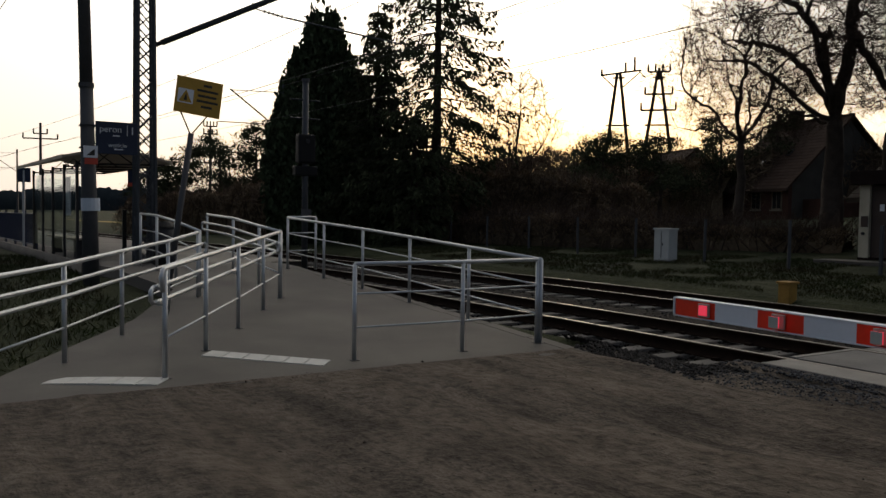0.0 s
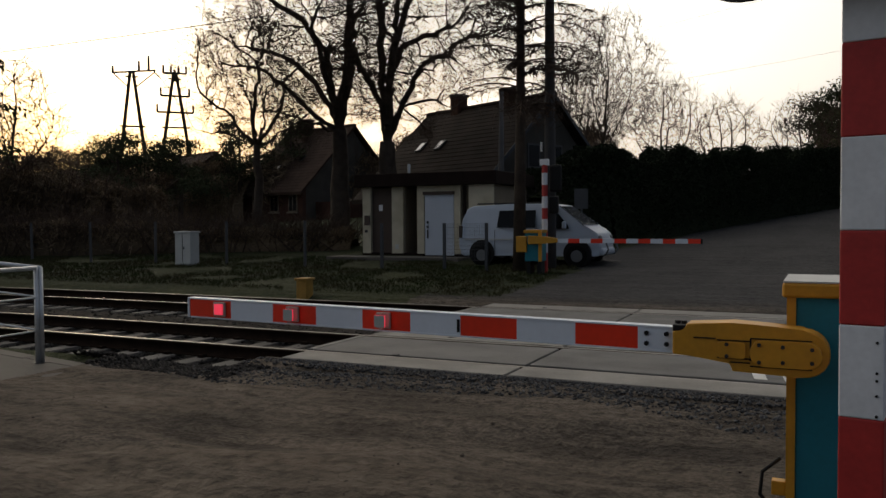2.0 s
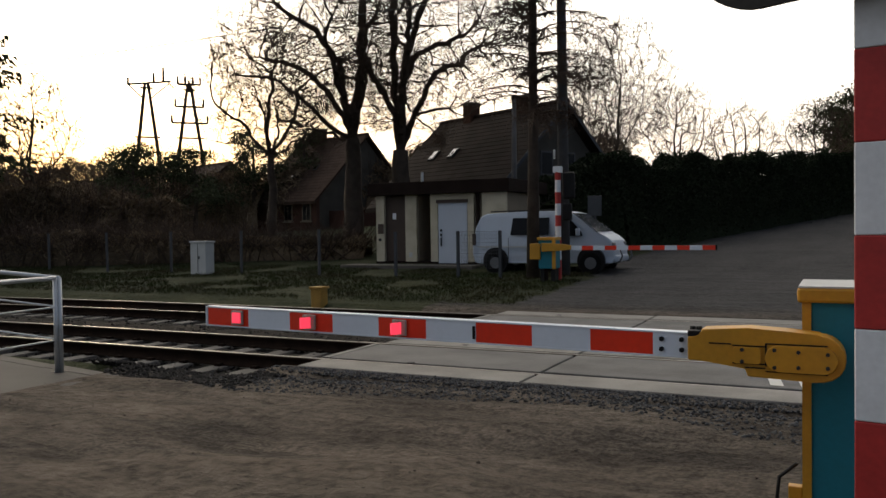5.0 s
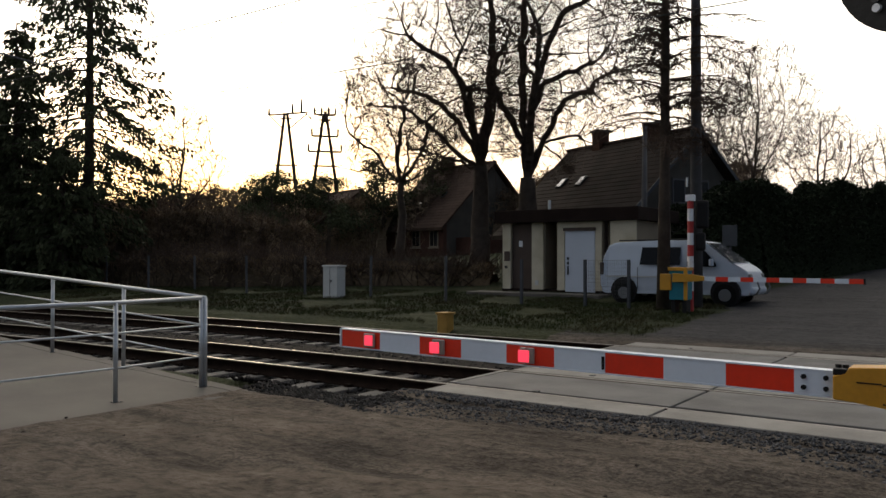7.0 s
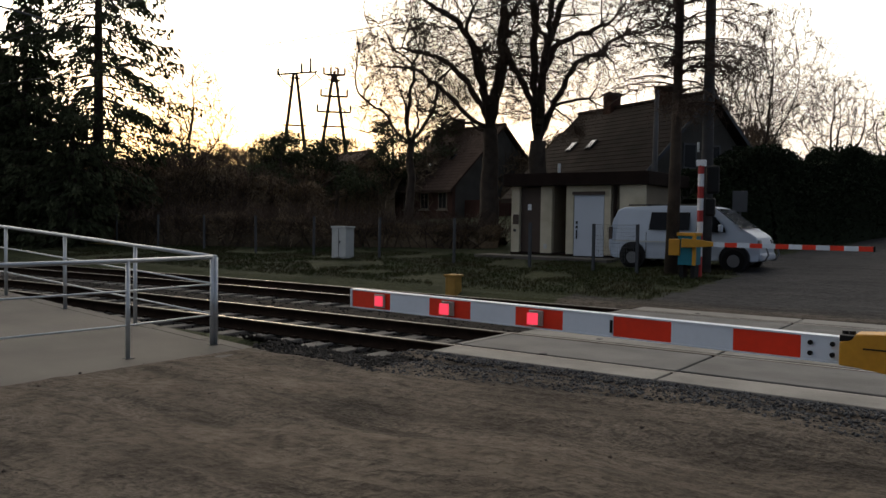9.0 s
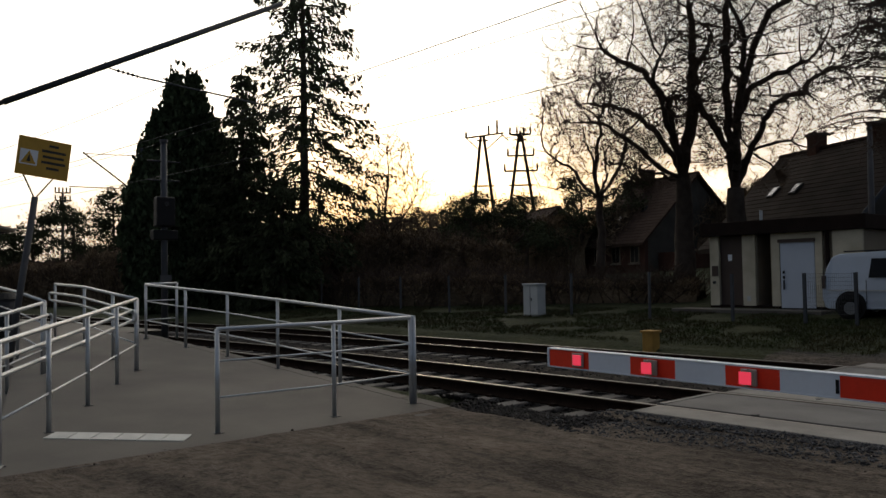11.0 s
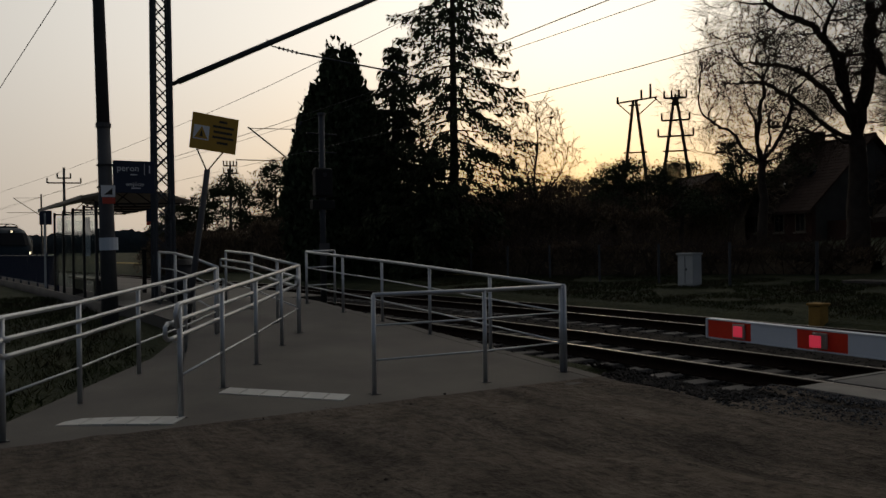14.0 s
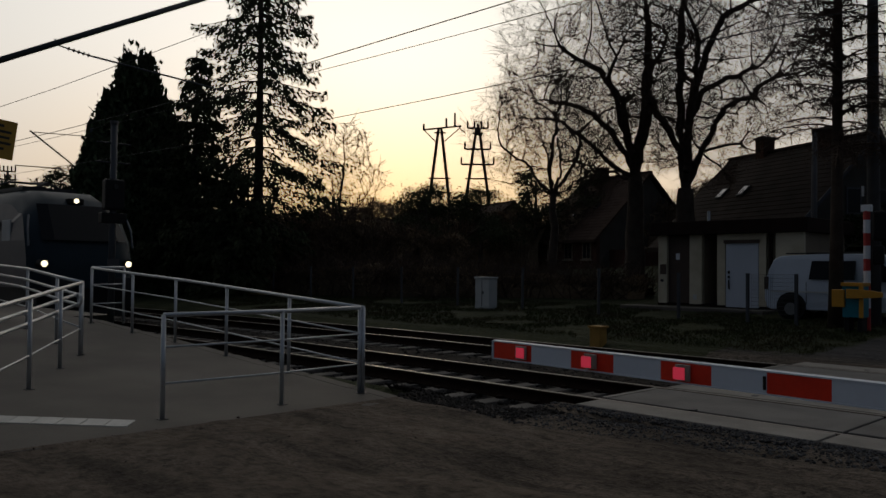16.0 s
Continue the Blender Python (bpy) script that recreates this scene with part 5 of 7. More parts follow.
def build_van():
    root = thing("van", "white passenger van with dark windows parked by the hut", "van", m=pose(-10.1, 22.5, 0.285))
    prof = [(0.0, 0.32), (-0.07, 0.58), (-0.06, 0.95), (0.03, 1.36), (0.16, 1.64), (0.34, 1.72), (1.6, 1.77), (2.60, 1.76), (2.92, 1.70), (3.30, 1.42), (3.66, 1.13), (3.86, 1.05), (4.02, 0.93), (4.10, 0.74), (4.12, 0.46), (4.04, 0.29), (0.10, 0.27)]
    side = lambda z: 0.02 + 0.16 * max(0, (z - 1.0) / 0.8)
    bm = prism(prof, 0.0, 1.80, "y")
    for v in bm.verts:
        front = 0.16 * max(0, (v.co.x - 3.5) / 0.6) ** 1.5
        v.co.y += (side(v.co.z) + front) * (1 if v.co.y < 0.9 else -1)
    bmesh.ops.bevel(bm, geom=bm.edges[:], offset=0.03, segments=2, affect="EDGES", profile=0.5)
    part("body", bm, M_VAN, root, smooth=False)

    def sidewin(poly, name="window"):
        for s in (0, 1):
            bm = bmesh.new()
            pts = [bm.verts.new((x, side(z) - 0.008 if s == 0 else 1.80 - side(z) + 0.008, z)) for x, z in poly]
            bm.faces.new(pts if s else pts[::-1])
            part(name, bm, M_DARKGLASS, root, "dark tinted side window")
    sidewin([(1.12, 1.09), (1.70, 1.09), (1.70, 1.58), (1.17, 1.58)])
    sidewin([(1.73, 1.09), (2.27, 1.09), (2.27, 1.58), (1.73, 1.58)])
    sidewin([(2.46, 1.06), (3.26, 1.05), (3.22, 1.16), (2.96, 1.45), (2.84, 1.54), (2.48, 1.57)])
    bm = bmesh.new()
    bm.faces.new([bm.verts.new(p) for p in ((2.97, 0.26, 1.69), (2.97, 1.54, 1.69), (3.66, 1.66, 1.165), (3.66, 0.14, 1.165))])
    part("windscreen", bm, M_SCREEN, root, "sloping windscreen mirroring the pale sky")
    part("windscreen_trim", tubed([(2.95, 0.19, 1.695), (3.66, 0.09, 1.145)], 0.014, 6), M_BLACK, root)
    for x in (2.38, 1.06):
        part("door_seam", boxed((x, 0.004, 0.42), (x + 0.01, 0.024, 1.02)), M_BLACK, root)
    part("side_trim", boxed((0.1, -0.002, 0.74), (3.0, 0.022, 0.775)), M_CABINET, root)
    part("door_handle", boxed((2.46, -0.008, 0.95), (2.60, 0.03, 0.985)), M_BLACK, root)
    for x in (0.66, 3.48):
        part("wheel_arch", tubed([(x, 0.012, 0.36), (x, 0.3, 0.36)], 0.385, 22), M_BLACK, root)
        for y0, y1 in ((-0.004, 0.2), (1.6, 1.81)):
            w = part("tyre", tubed([(x, y0, 0.30), (x, y1, 0.30)], 0.30, 22), M_TYRE, root)
            part("rim", tubed([(x, y0 - 0.006, 0.30), (x, y0 + 0.02, 0.30)], 0.165, 16), M_RIM, w, "silver steel rim")
    part("bumper", boxed((3.96, 0.20, 0.31), (4.17, 1.60, 0.52), 0.07), M_VAN, root)
    part("bull_bar", tubed([(3.95, 0.35, 0.31), (4.20, 0.35, 0.33), (4.28, 0.35, 0.48), (4.21, 0.35, 0.70), (4.21, 1.45, 0.70), (4.28, 1.45, 0.48), (4.20, 1.45, 0.33), (3.95, 1.45, 0.31)], 0.025, 8), M_RIM, root, "chrome bull bar", smooth=True)
    for y0, y1 in ((0.10, 0.48), (1.32, 1.70)):
        part("headlight", boxed((3.86, y0 + 0.06, 0.72), (4.09, y1 - 0.06, 0.87), 0.04), M_RIM, root)
    part("tail_light", boxed((-0.08, 0.03, 0.80), (0.03, 0.2, 1.15), 0.01), M_DOORBROWN, root)
    part("mirror", boxed((3.10, -0.15, 1.06), (3.20, 0.02, 1.26), 0.03), M_VAN, root)
    for y in (0.22, 1.58):
        part("roof_rail", tubed([(0.45, y, 1.78), (2.6, y, 1.80)], 0.018, 8), M_BLACK, root)


def build_lineside():
    c = thing("cable_cabinet", "weathered light grey cable cabinet standing in grass", "cabinet")
    g = land(-18.9, 20.6)
    part("body", boxed((-19.04, 20.35, g - 0.05), (-18.41, 20.75, 1.25), 0.015), M_CABINET, c)
    part("lid", boxed((-19.07, 20.32, 1.25), (-18.38, 20.78, 1.31), 0.012), M_CABINET, c)
    part("door_seam", boxed((-18.74, 20.343, g + 0.1), (-18.72, 20.349, 1.22)), M_DARKMETAL, c)
    part("lock", boxed((-18.69, 20.33, 0.75), (-18.65, 20.349, 0.83)), M_DARKMETAL, c)
    b = thing("point_box", "small ochre yellow metal box beside the far track", "box")
    part("body", boxed((-11.0, 15.6, -0.15), (-10.73, 15.87, 0.29), 0.015), M_BOXYEL, b)
    part("lid", boxed((-11.03, 15.57, 0.29), (-10.70, 15.90, 0.34), 0.01), M_BOXYEL, b)
    # wire fence along the verge
    root = thing("wire_fence", "old grey post and wire fence along the verge", "fence")
    xs = [-14.55 - 2.98 * i for i in range(13)]
    for i, x in enumerate(xs):
        g = land(x, 21.0)
        part("post", tubed([(x, 21.0, g - 0.3), (x + random.uniform(-0.03, 0.03), 21.0, 1.62)], 0.045, 8), M_POLE, root)
    for z in (0.55, 0.85, 1.15, 1.5):
        part("wire", tubed([(xs[0], 21.0, z), (xs[-1], 21.0, z)], 0.002, 4), M_WIRE, root)
    root = thing("mesh_fence", "short galvanised mesh fence panel between grey posts", "fence")
    for x in (-9.92, -8.67, -11.9):
        part("post", boxed((x - 0.035, 20.96, land(x, 21) - 0.2), (x + 0.035, 21.04, 1.52)), M_MAST, root)
    bm = bmesh.new()
    for i in range(11):
        tube(bm, [(-9.92, 21.0, 0.5 + 0.1 * i), (-8.67, 21.0, 0.5 + 0.1 * i)], 0.004, 4, cap=False)
    for i in range(26):
        tube(bm, [(-9.92 + 0.05 * i, 21.0, 0.5), (-9.92 + 0.05 * i, 21.0, 1.5)], 0.003, 4, cap=False)
    part("mesh", bm, M_POLE, root)
    # white railing beyond the crossing
    root = thing("railing", "white painted guard railing beside the far road", "railing")
    for x in (1.25, 3.0, 4.75):
        part("post", boxed((x - 0.04, 24.46, 0.1), (x + 0.04, 24.54, 1.52)), M_POSTWHITE, root)
        part("foot", boxed((x - 0.2, 24.3, 0.2), (x + 0.2, 24.7, 0.5), 0.03), M_CONC, root)
    for z in (1.5, 1.28, 1.18, 0.92, 0.74):
        part("rail", tubed([(1.22, 24.5, z), (4.8, 24.5, z)], 0.022, 8), M_POSTWHITE, root)
    w = thing("concrete_ring_stack", "stack of dark concrete well rings by the track", "concrete rings")
    for i in range(4):
        part("ring", tubed([(1.2, 16.9, 0.0 + 0.13 * i), (1.2, 16.9, 0.12 + 0.13 * i)], 0.58 - 0.02 * (i % 2), 24), M_CONC, w)


# ---- houses and pylons ----
def house(name, label, origin, along, length, width, z0, eave, ridge, wall, gable, roof):
    """origin: near corner of the front eave wall; along: direction in degrees from +x."""
    root = thing(name, label, "house", m=pose(origin[0], origin[1], 0, 0, 0, along))
    part("front_wall", boxed((0, 0, z0), (length, 0.3, eave)), wall, root)
    part("back_wall", boxed((0, width - 0.3, z0), (length, width, eave)), wall, root)
    for x in (0.0, length - 0.3):
        part("gable_wall", prism([(0.3, z0), (width - 0.3, z0), (width - 0.3, eave), (width / 2, ridge - 0.15), (0.3, eave)], x, x + 0.3, "x"), gable, root)
    t = 0.18
    for s in (0, 1):
        y0, y1 = (-0.45, width / 2) if s == 0 else (width + 0.45, width / 2)
        drop = (ridge - eave) / (width / 2) * 0.45
        bm = prism([(y0, eave - drop), (y1, ridge), (y1, ridge + t), (y0, eave - drop + t)], -0.35, length + 0.35, "x")
        part("roof_slope", bm, roof, root)
    part("ridge_cap", tubed([(-0.36, width / 2, ridge + t - 0.02), (length + 0.36, width / 2, ridge + t - 0.02)], 0.12, 8), roof, root)
    # tile courses as low battens on the near slope
    n = 22
    bm = bmesh.new()
    for i in range(n):
        a = i / n
        y = -0.45 + (width / 2 + 0.45) * a
        z = eave - (ridge - eave) / (width / 2) * 0.45 + (ridge - eave + (ridge - eave) / (width / 2) * 0.45) * a + t
        box(bm, (-0.35, y, z - 0.02), (length + 0.35, y + 0.05, z + 0.018))
    part("tiling", bm, roof, root)["kind"] = "stuff"
    return root


def roof_window(root, x, a, width, eave, ridge):
    y = (width / 2) * a
    z = eave + (ridge - eave) * a + 0.24
    sl = math.atan2(ridge - eave, width / 2)
    f = part("roof_window", boxed((-0.20, -0.30, -0.04), (0.20, 0.30, 0.04)), M_DARKMETAL, root)
    f.matrix_local = pose(x, y, z, math.degrees(sl), 0, 0)
    part("pane", boxed((-0.14, -0.24, 0.041), (0.14, 0.24, 0.05)), M_WINDOWPANE, f, "pane reflecting the bright sky")


def build_houses():
    # near house with a dark roof behind the hut
    h = house("house", "old house with steep dark tiled roof behind the hut", (-19.6, 32.9), -25.9, 7.8, 8.0, 0.5, 2.8, 6.6, M_WALLGREY, M_WALLGREY, M_ROOFTILE)
    for x, w, d, z in ((1.75, 0.55, 0.6, 7.35), (5.2, 0.9, 0.6, 7.2)):
        c = part("chimney", boxed((x, 3.7, 5.6), (x + w, 3.7 + d, z), 0.02), M_BRICK, h)
        part("chimney_cap", boxed((x - 0.06, 3.64, z), (x + w + 0.06, 3.76 + d, z + 0.1)), M_CONC, c)
    roof_window(h, 3.1, 0.50, 8.0, 2.8, 6.6)
    roof_window(h, 1.7, 0.50, 8.0, 2.8, 6.6)
    for y in (2.75, 4.05):
        w = part("window", boxed((7.79, y, 3.7), (7.85, y + 0.7, 4.7)), M_POLE, h, "small grey framed window")
        part("pane", boxed((7.852, y + 0.07, 3.77), (7.86, y + 0.63, 4.63)), M_DARKGLASS, w)
    for s in (-1, 1):
        part("verge_board", prism([(4 - 4.4 * s, 2.42), (4, 6.6), (4, 6.79), (4 - 4.4 * s, 2.6)], 8.151, 8.18, "x"), M_MAST, h, "weathered grey verge board")
    # brick house with a red-brown roof farther off
    h = house("house", "brick house with red-brown tiled roof among trees", (-40.76, 50.04), -14.85, 7.2, 9.7, 0.9, 3.94, 8.6, M_BRICK, M_WALLGREY, M_ROOFRED)
    for x in (1.5, 3.6, 5.7):
        w = part("window", boxed((x, -0.06, 2.3), (x + 0.95, 0.0, 3.55)), M_HUTDARK, h, "pale framed window")
        for sx in (0.08, 0.51):
            part("pane", boxed((x + sx, -0.075, 2.38), (x + sx + 0.37, -0.061, 3.47)), M_DARKGLASS, w)
        part("sill", boxed((x - 0.08, -0.18, 2.2), (x + 1.03, 0.0, 2.3)), M_HUTDARK, w)
    c = part("chimney", boxed((1.6, 4.5, 7.9), (2.5, 5.2, 9.5)), M_BRICK, h)
    part("chimney_cap", boxed((1.54, 4.44, 9.5), (2.56, 5.26, 9.6)), M_CONC, c)
    roof_window(h, 2.6, 0.34, 9.7, 3.94, 8.6)
    roof_window(h, 4.6, 0.46, 9.7, 3.94, 8.6)
    part("lean_to", boxed((7.2, 1.2, 0.9), (9.0, 6.5, 3.0)), M_BRICK, h)
    # pale rendered house hidden deeper among the trees
    house("house", "grey rendered house half hidden among bare trees", (-52.5, 50.5), -22.0, 7.0, 8.0, 0.9, 4.2, 7.0, M_WALLGREY, M_WALLGREY, M_ROOFRED)


LINE_POLES = ((-109.9, 11.1, 12.1, ((1.3, 0.75, 2), (1.9, 1.9, 2))), (-210.0, 4.3, 15.4, ((1.5, 2.4, 2), (3.2, 1.6, 2))), (-96.6, 27.9, 11.8, ((0.1, 0.75, 5), (1.0, 0.75, 4), (4.4, 2.0, 4))))


def build_pylons():
    u = Vector((0.70, 0.714, 0))      # across the line of poles, level
    for k, (x, y, top, half) in enumerate(((-68.8, 66.4, 18.0, 2.2), (-65.8, 69.7, 18.0, 2.6))):
        p = thing("power_pole", "timber A-frame power pole with steel crossarms", "power pole", "power poles")
        c = Vector((x, y, 0))
        up = lambda z: Vector((0, 0, z))
        z0 = land(x, y) - 0.5
        for s in (-1, 1):
            part("leg", tubed([c + u * half * s + up(z0), c + u * 0.16 * s + up(top)], 0.24, 8, 0.17), M_BARK, p)
        for a in (0.30, 0.66, 0.97):
            w = half + (0.16 - half) * a + 0.45
            z = z0 + (top - z0) * a
            part("brace", tubed([c - u * w + up(z), c + u * w + up(z)], 0.10, 6), M_BARK, p)
        if k == 0:
            # one long skewed crossarm with tall posts at one end
            part("crossarm", tubed([c - u * 2.0 + up(top - 0.2), c + u * 2.5 + up(top + 0.3)], 0.11, 6), M_DARKMETAL, p)
            for q, hgt in ((-1.9, 0.7), (0.75, 1.1), (1.75, 1.6)):
                z = top - 0.2 + (q + 2.0) * 0.111
                part("insulator", tubed([c + u * q + up(z), c + u * q + up(z + hgt)], 0.14, 8, 0.11), M_DARKMETAL, p)
            for s, e in ((-1, 1.8), (1, 2.4)):
                part("strut", tubed([c + u * e * s + up(top - 0.1 + 0.2 * s), c + u * 0.35 * s + up(top - 1.7)], 0.07, 6), M_DARKMETAL, p)
            part("strut", tubed([c + u * 2.2 + up(top + 0.25), c + u * 3.0 + up(top - 0.6)], 0.06, 6), M_DARKMETAL, p)
        else:
            part("top_pole", tubed([c + up(top - 0.8), c + up(top + 0.5)], 0.15, 8), M_BARK, p)
            for z, w, n in ((top + 0.1, 1.2, 4), (top - 2.4, 1.5, 4), (top - 4.2, 1.9, 4)):
                part("crossarm", tubed([c - u * w + up(z), c + u * w + up(z)], 0.12, 6), M_DARKMETAL, p)
                for i in range(n):
                    q = c + u * (-w + 2 * w * i / (n - 1)) + up(z)
                    part("insulator", tubed([q, q + up(0.85)], 0.13, 8, 0.10), M_DARKMETAL, p)
    # slim line poles across the field
    for x, y, top, arms in LINE_POLES:
        p = thing("line_pole", "slim dark power line pole with crossarms in the field", "power pole", "line poles")
        way = Vector((0.25, 0.97, 0))
        c = Vector((x, y, 0))
        part("shaft", tubed([c + Vector((0, 0, land(x, y) - 0.5)), c + Vector((0, 0, top))], 0.22, 8, 0.14), M_POLE, p)
        for dz, w, n in arms:
            z = Vector((0, 0, top - dz))
            part("crossarm", tubed([c - way * w + z, c + way * w + z], 0.09, 6), M_DARKMETAL, p)
            for i in range(n):
                q = c + way * (-w + 2 * w * i / max(1, n - 1)) + z
                part("insulator", tubed([q, q + Vector((0, 0, 0.6))], 0.10, 6), M_DARKMETAL, p)


# ---- trees and brush ----
def colonise(rng, nodes, parent, goals, step=0.28, kill=0.5, wander=0.07):
    """Branches grow towards the free room that the goals mark out."""
    nodes = [np.array(p, float) for p in nodes]
    parent = list(parent)
    goals = np.array(goals)
    N = np.array(nodes)
    d2 = ((goals[:, None] - N[None]) ** 2).sum(2)
    near, best = d2.argmin(1), d2.min(1)
    for _ in range(90):
        live = best > kill ** 2
        goals, near, best = goals[live], near[live], best[live]
        if not len(goals):
            break
        fresh = []
        for k in np.unique(near):
            q = goals[near == k] - nodes[k]
            q = (q / (np.linalg.norm(q, axis=1)[:, None] + 1e-9)).mean(0)
            if parent[k] >= 0:
                back = nodes[k] - nodes[parent[k]]
                q = q + 0.45 * back / (np.linalg.norm(back) + 1e-9)
            q = q + rng.normal(size=3) * wander
            q /= np.linalg.norm(q) + 1e-9
            fresh.append(nodes[k] + q * step)
            parent.append(int(k))
        o = len(nodes)
        nodes += fresh
        F = np.array(fresh)
        d2 = ((goals[:, None] - F[None]) ** 2).sum(2)
        m = d2.min(1)
        better = m < best
        near = np.where(better, d2.argmin(1) + o, near)
        best = np.where(better, m, best)
    return np.array(nodes), np.array(parent)


def bare_tree(label, x, y, trunk, r, limbs, crown, seed, goals=900, group="bare trees", lean=(0, 0), twig=0.0065, twigs=4, step=0.26, tuft=0.6, boughs=()):
    """trunk: clear height; limbs: (direction, length); crown: centre offset and radii; boughs: bent limbs through (across, away, up) from the fork."""
    rng = np.random.default_rng(seed)
    z0 = land(x, y) - 0.2
    base, top = np.array((x, y, z0)), np.array((x + lean[0], y + lean[1], z0 + trunk))
    n = 6
    pts = [base + (top - base) * i / n + (rng.normal(size=3) * 0.04 * (0 < i < n)) for i in range(n + 1)]
    nodes, parent = [top], [-1]
    across, away = np.array((0.85, 0.527, 0.0)), np.array((-0.527, 0.85, 0.0))
    for way in boughs:
        at, here = 0, nodes[0]
        for q in way:
            goal = top + across * q[0] + away * q[1] + np.array((0, 0, q[2]))
            gap = np.linalg.norm(goal - here)
            m = max(1, int(gap / 0.3))
            for i in range(m):
                p = here + (goal - here) * (i + 1) / m + rng.normal(size=3) * 0.05
                parent.append(at)
                nodes.append(p)
                at = len(nodes) - 1
            here = goal
    for d, length in limbs:
        d = np.array(d, float)
        d /= np.linalg.norm(d)
        at = 0
        for i in range(max(2, int(length / 0.4))):
            d = d + rng.normal(size=3) * 0.09
            d[2] += 0.02
            d /= np.linalg.norm(d)
            parent.append(at)
            nodes.append(nodes[at] + d * 0.4)
            at = len(nodes) - 1
    ox, oy, oz, rx, rz = crown
    g = rng.normal(size=(goals, 3))
    g /= np.linalg.norm(g, axis=1)[:, None]
    g *= rng.uniform(0.06, 1.0, goals)[:, None] ** 0.36
    bump = np.array([1 + 0.28 * noise.noise(tuple(q * 1.9 + seed)) for q in g])
    g = g * bump[:, None] * np.array((rx, rx, rz)) + np.array((x + ox, y + oy, z0 + oz))
    nodes, parent = colonise(rng, nodes, parent, g, step, step * 1.55)
    # thickness gathers from the twigs down to the fork
    k = len(nodes)
    area = np.zeros(k)
    kids = np.zeros(k, int)
    order = np.arange(k)[::-1]
    for i in order:
        if kids[i] == 0:
            area[i] = 1.0
        if parent[i] >= 0:
            area[parent[i]] += area[i]
            kids[parent[i]] += 1
    share = area / area[0]
    rad = np.maximum(r * 0.86 * share ** 0.50 * (share / (share + 0.006)) ** 0.30, twig * 1.2)
    segs = [(*nodes[p], *nodes[i], rad[i] + 0.35 * (min(rad[p], rad[i] * 1.6) - rad[i]), rad[i]) for i, p in enumerate(parent) if p >= 0]
    for i in range(1, k):
        if rad[i] > twig * 3.2:
            continue
        d0 = nodes[i] - nodes[parent[i]]
        d0 /= np.linalg.norm(d0) + 1e-9
        for _ in range(twigs if kids[i] == 0 else 1):
            d = d0 + rng.normal(size=3) * 0.55
            d /= np.linalg.norm(d)
            m = nodes[i] + d * tuft * rng.uniform(0.4, 0.9)
            segs.append((*nodes[i], *m, twig, twig * 0.8))
            for _ in range(2):
                e = d + rng.normal(size=3) * 0.5
                s = nodes[i] + (m - nodes[i]) * rng.uniform(0.4, 1)
                segs.append((*s, *(s + e * tuft * rng.uniform(0.3, 0.7)), twig * 0.8, twig * 0.5))
    trunk_bm = bmesh.new()
    tube(trunk_bm, [pts[0] - (0, 0, 0.2)] + pts[1:], r * 1.2, 10, r * 0.72)
    root = thing("bare_tree", label, "tree", group)
    part("trunk", trunk_bm, M_BARK, root, smooth=True)
    s = np.array(segs)
    thick = s[:, 7] > 0.022
    v, f = sticks(s[thick], 6)
    np_part("limbwork", v, f, M_BARK, root, smooth=True)["kind"] = "stuff"
    v, f = sticks(s[~thick], 3)
    np_part("crown", v, f, M_TWIG, root)
    return root


def spruce(label, x, y, height, width, seed, density=1.0, start=1.2, droop=0.35, gap=0.0, group="conifers", size=0.22):
    rng = np.random.default_rng(seed)
    z0 = land(x, y) - 0.2
    root = thing("spruce_tree", label, "tree", group)
    bm = tubed([(x, y, z0), (x + 0.05, y, z0 + height * 0.5), (x, y, z0 + height)], 0.30, 10, 0.03)
    part("trunk", bm, M_BARK, root, smooth=True)
    segs, leaf, along = [], [], []
    z = start
    while z < height - 0.3:
        t = z / height
        reach = width * (1 - t) ** 0.56 * (0.8 + 0.2 * min(1, t * 4))
        n = int(5 + 3 * rng.random())
        a0 = rng.uniform(0, 6.28)
        for i in range(n):
            if rng.random() < gap:
                continue
            a = a0 + 6.283 * i / n + rng.normal() * 0.25
            L = reach * rng.uniform(0.5, 1.12)
            m = 7
            prev = np.array((x, y, z0 + z))
            up = rng.uniform(-0.16, 0.14)
            for k in range(1, m + 1):
                q = k / m
                p = np.array((x + math.cos(a) * L * q, y + math.sin(a) * L * q, z0 + z + L * (up * q - droop * q * q + 0.24 * q ** 4)))
                segs.append((*prev, *p, 0.045 * (1 - q) + 0.012, 0.045 * (1 - q) + 0.008))
                cnt = max(2, int(5 * density * (0.4 + q) * L / 2.2))
                for _ in range(cnt):
                    if q < 0.28:
                        continue
                    c = prev + (p - prev) * rng.random()
                    side = rng.normal() * 0.27 * (1.15 - q) * L * 0.45
                    c = c + np.array((-math.sin(a) * side, math.cos(a) * side, -abs(rng.normal()) * 0.27 - abs(side) * 0.3))
                    leaf.append(c)
                    along.append((math.cos(a) * 0.6, math.sin(a) * 0.6, -0.75))
                prev = p
        z += rng.uniform(0.38, 0.62)
    v, f = sticks(segs, 3)
    np_part("branchwork", v, f, M_BARK, root)["kind"] = "stuff"
    v, f = cards(leaf, size, rng, 0, np.array(along), 0.34)
    np_part("crown", v, f, M_NEEDLE, root)
    return root


def blob_points(rng, n, c, r):
    d = rng.normal(size=(n, 3)) * 0.55
    k = rng.normal(size=(7, 3)) * 0.6
    return np.array(c) + (d * 0.75 + k[rng.integers(0, 7, n)]) * np.array(r)


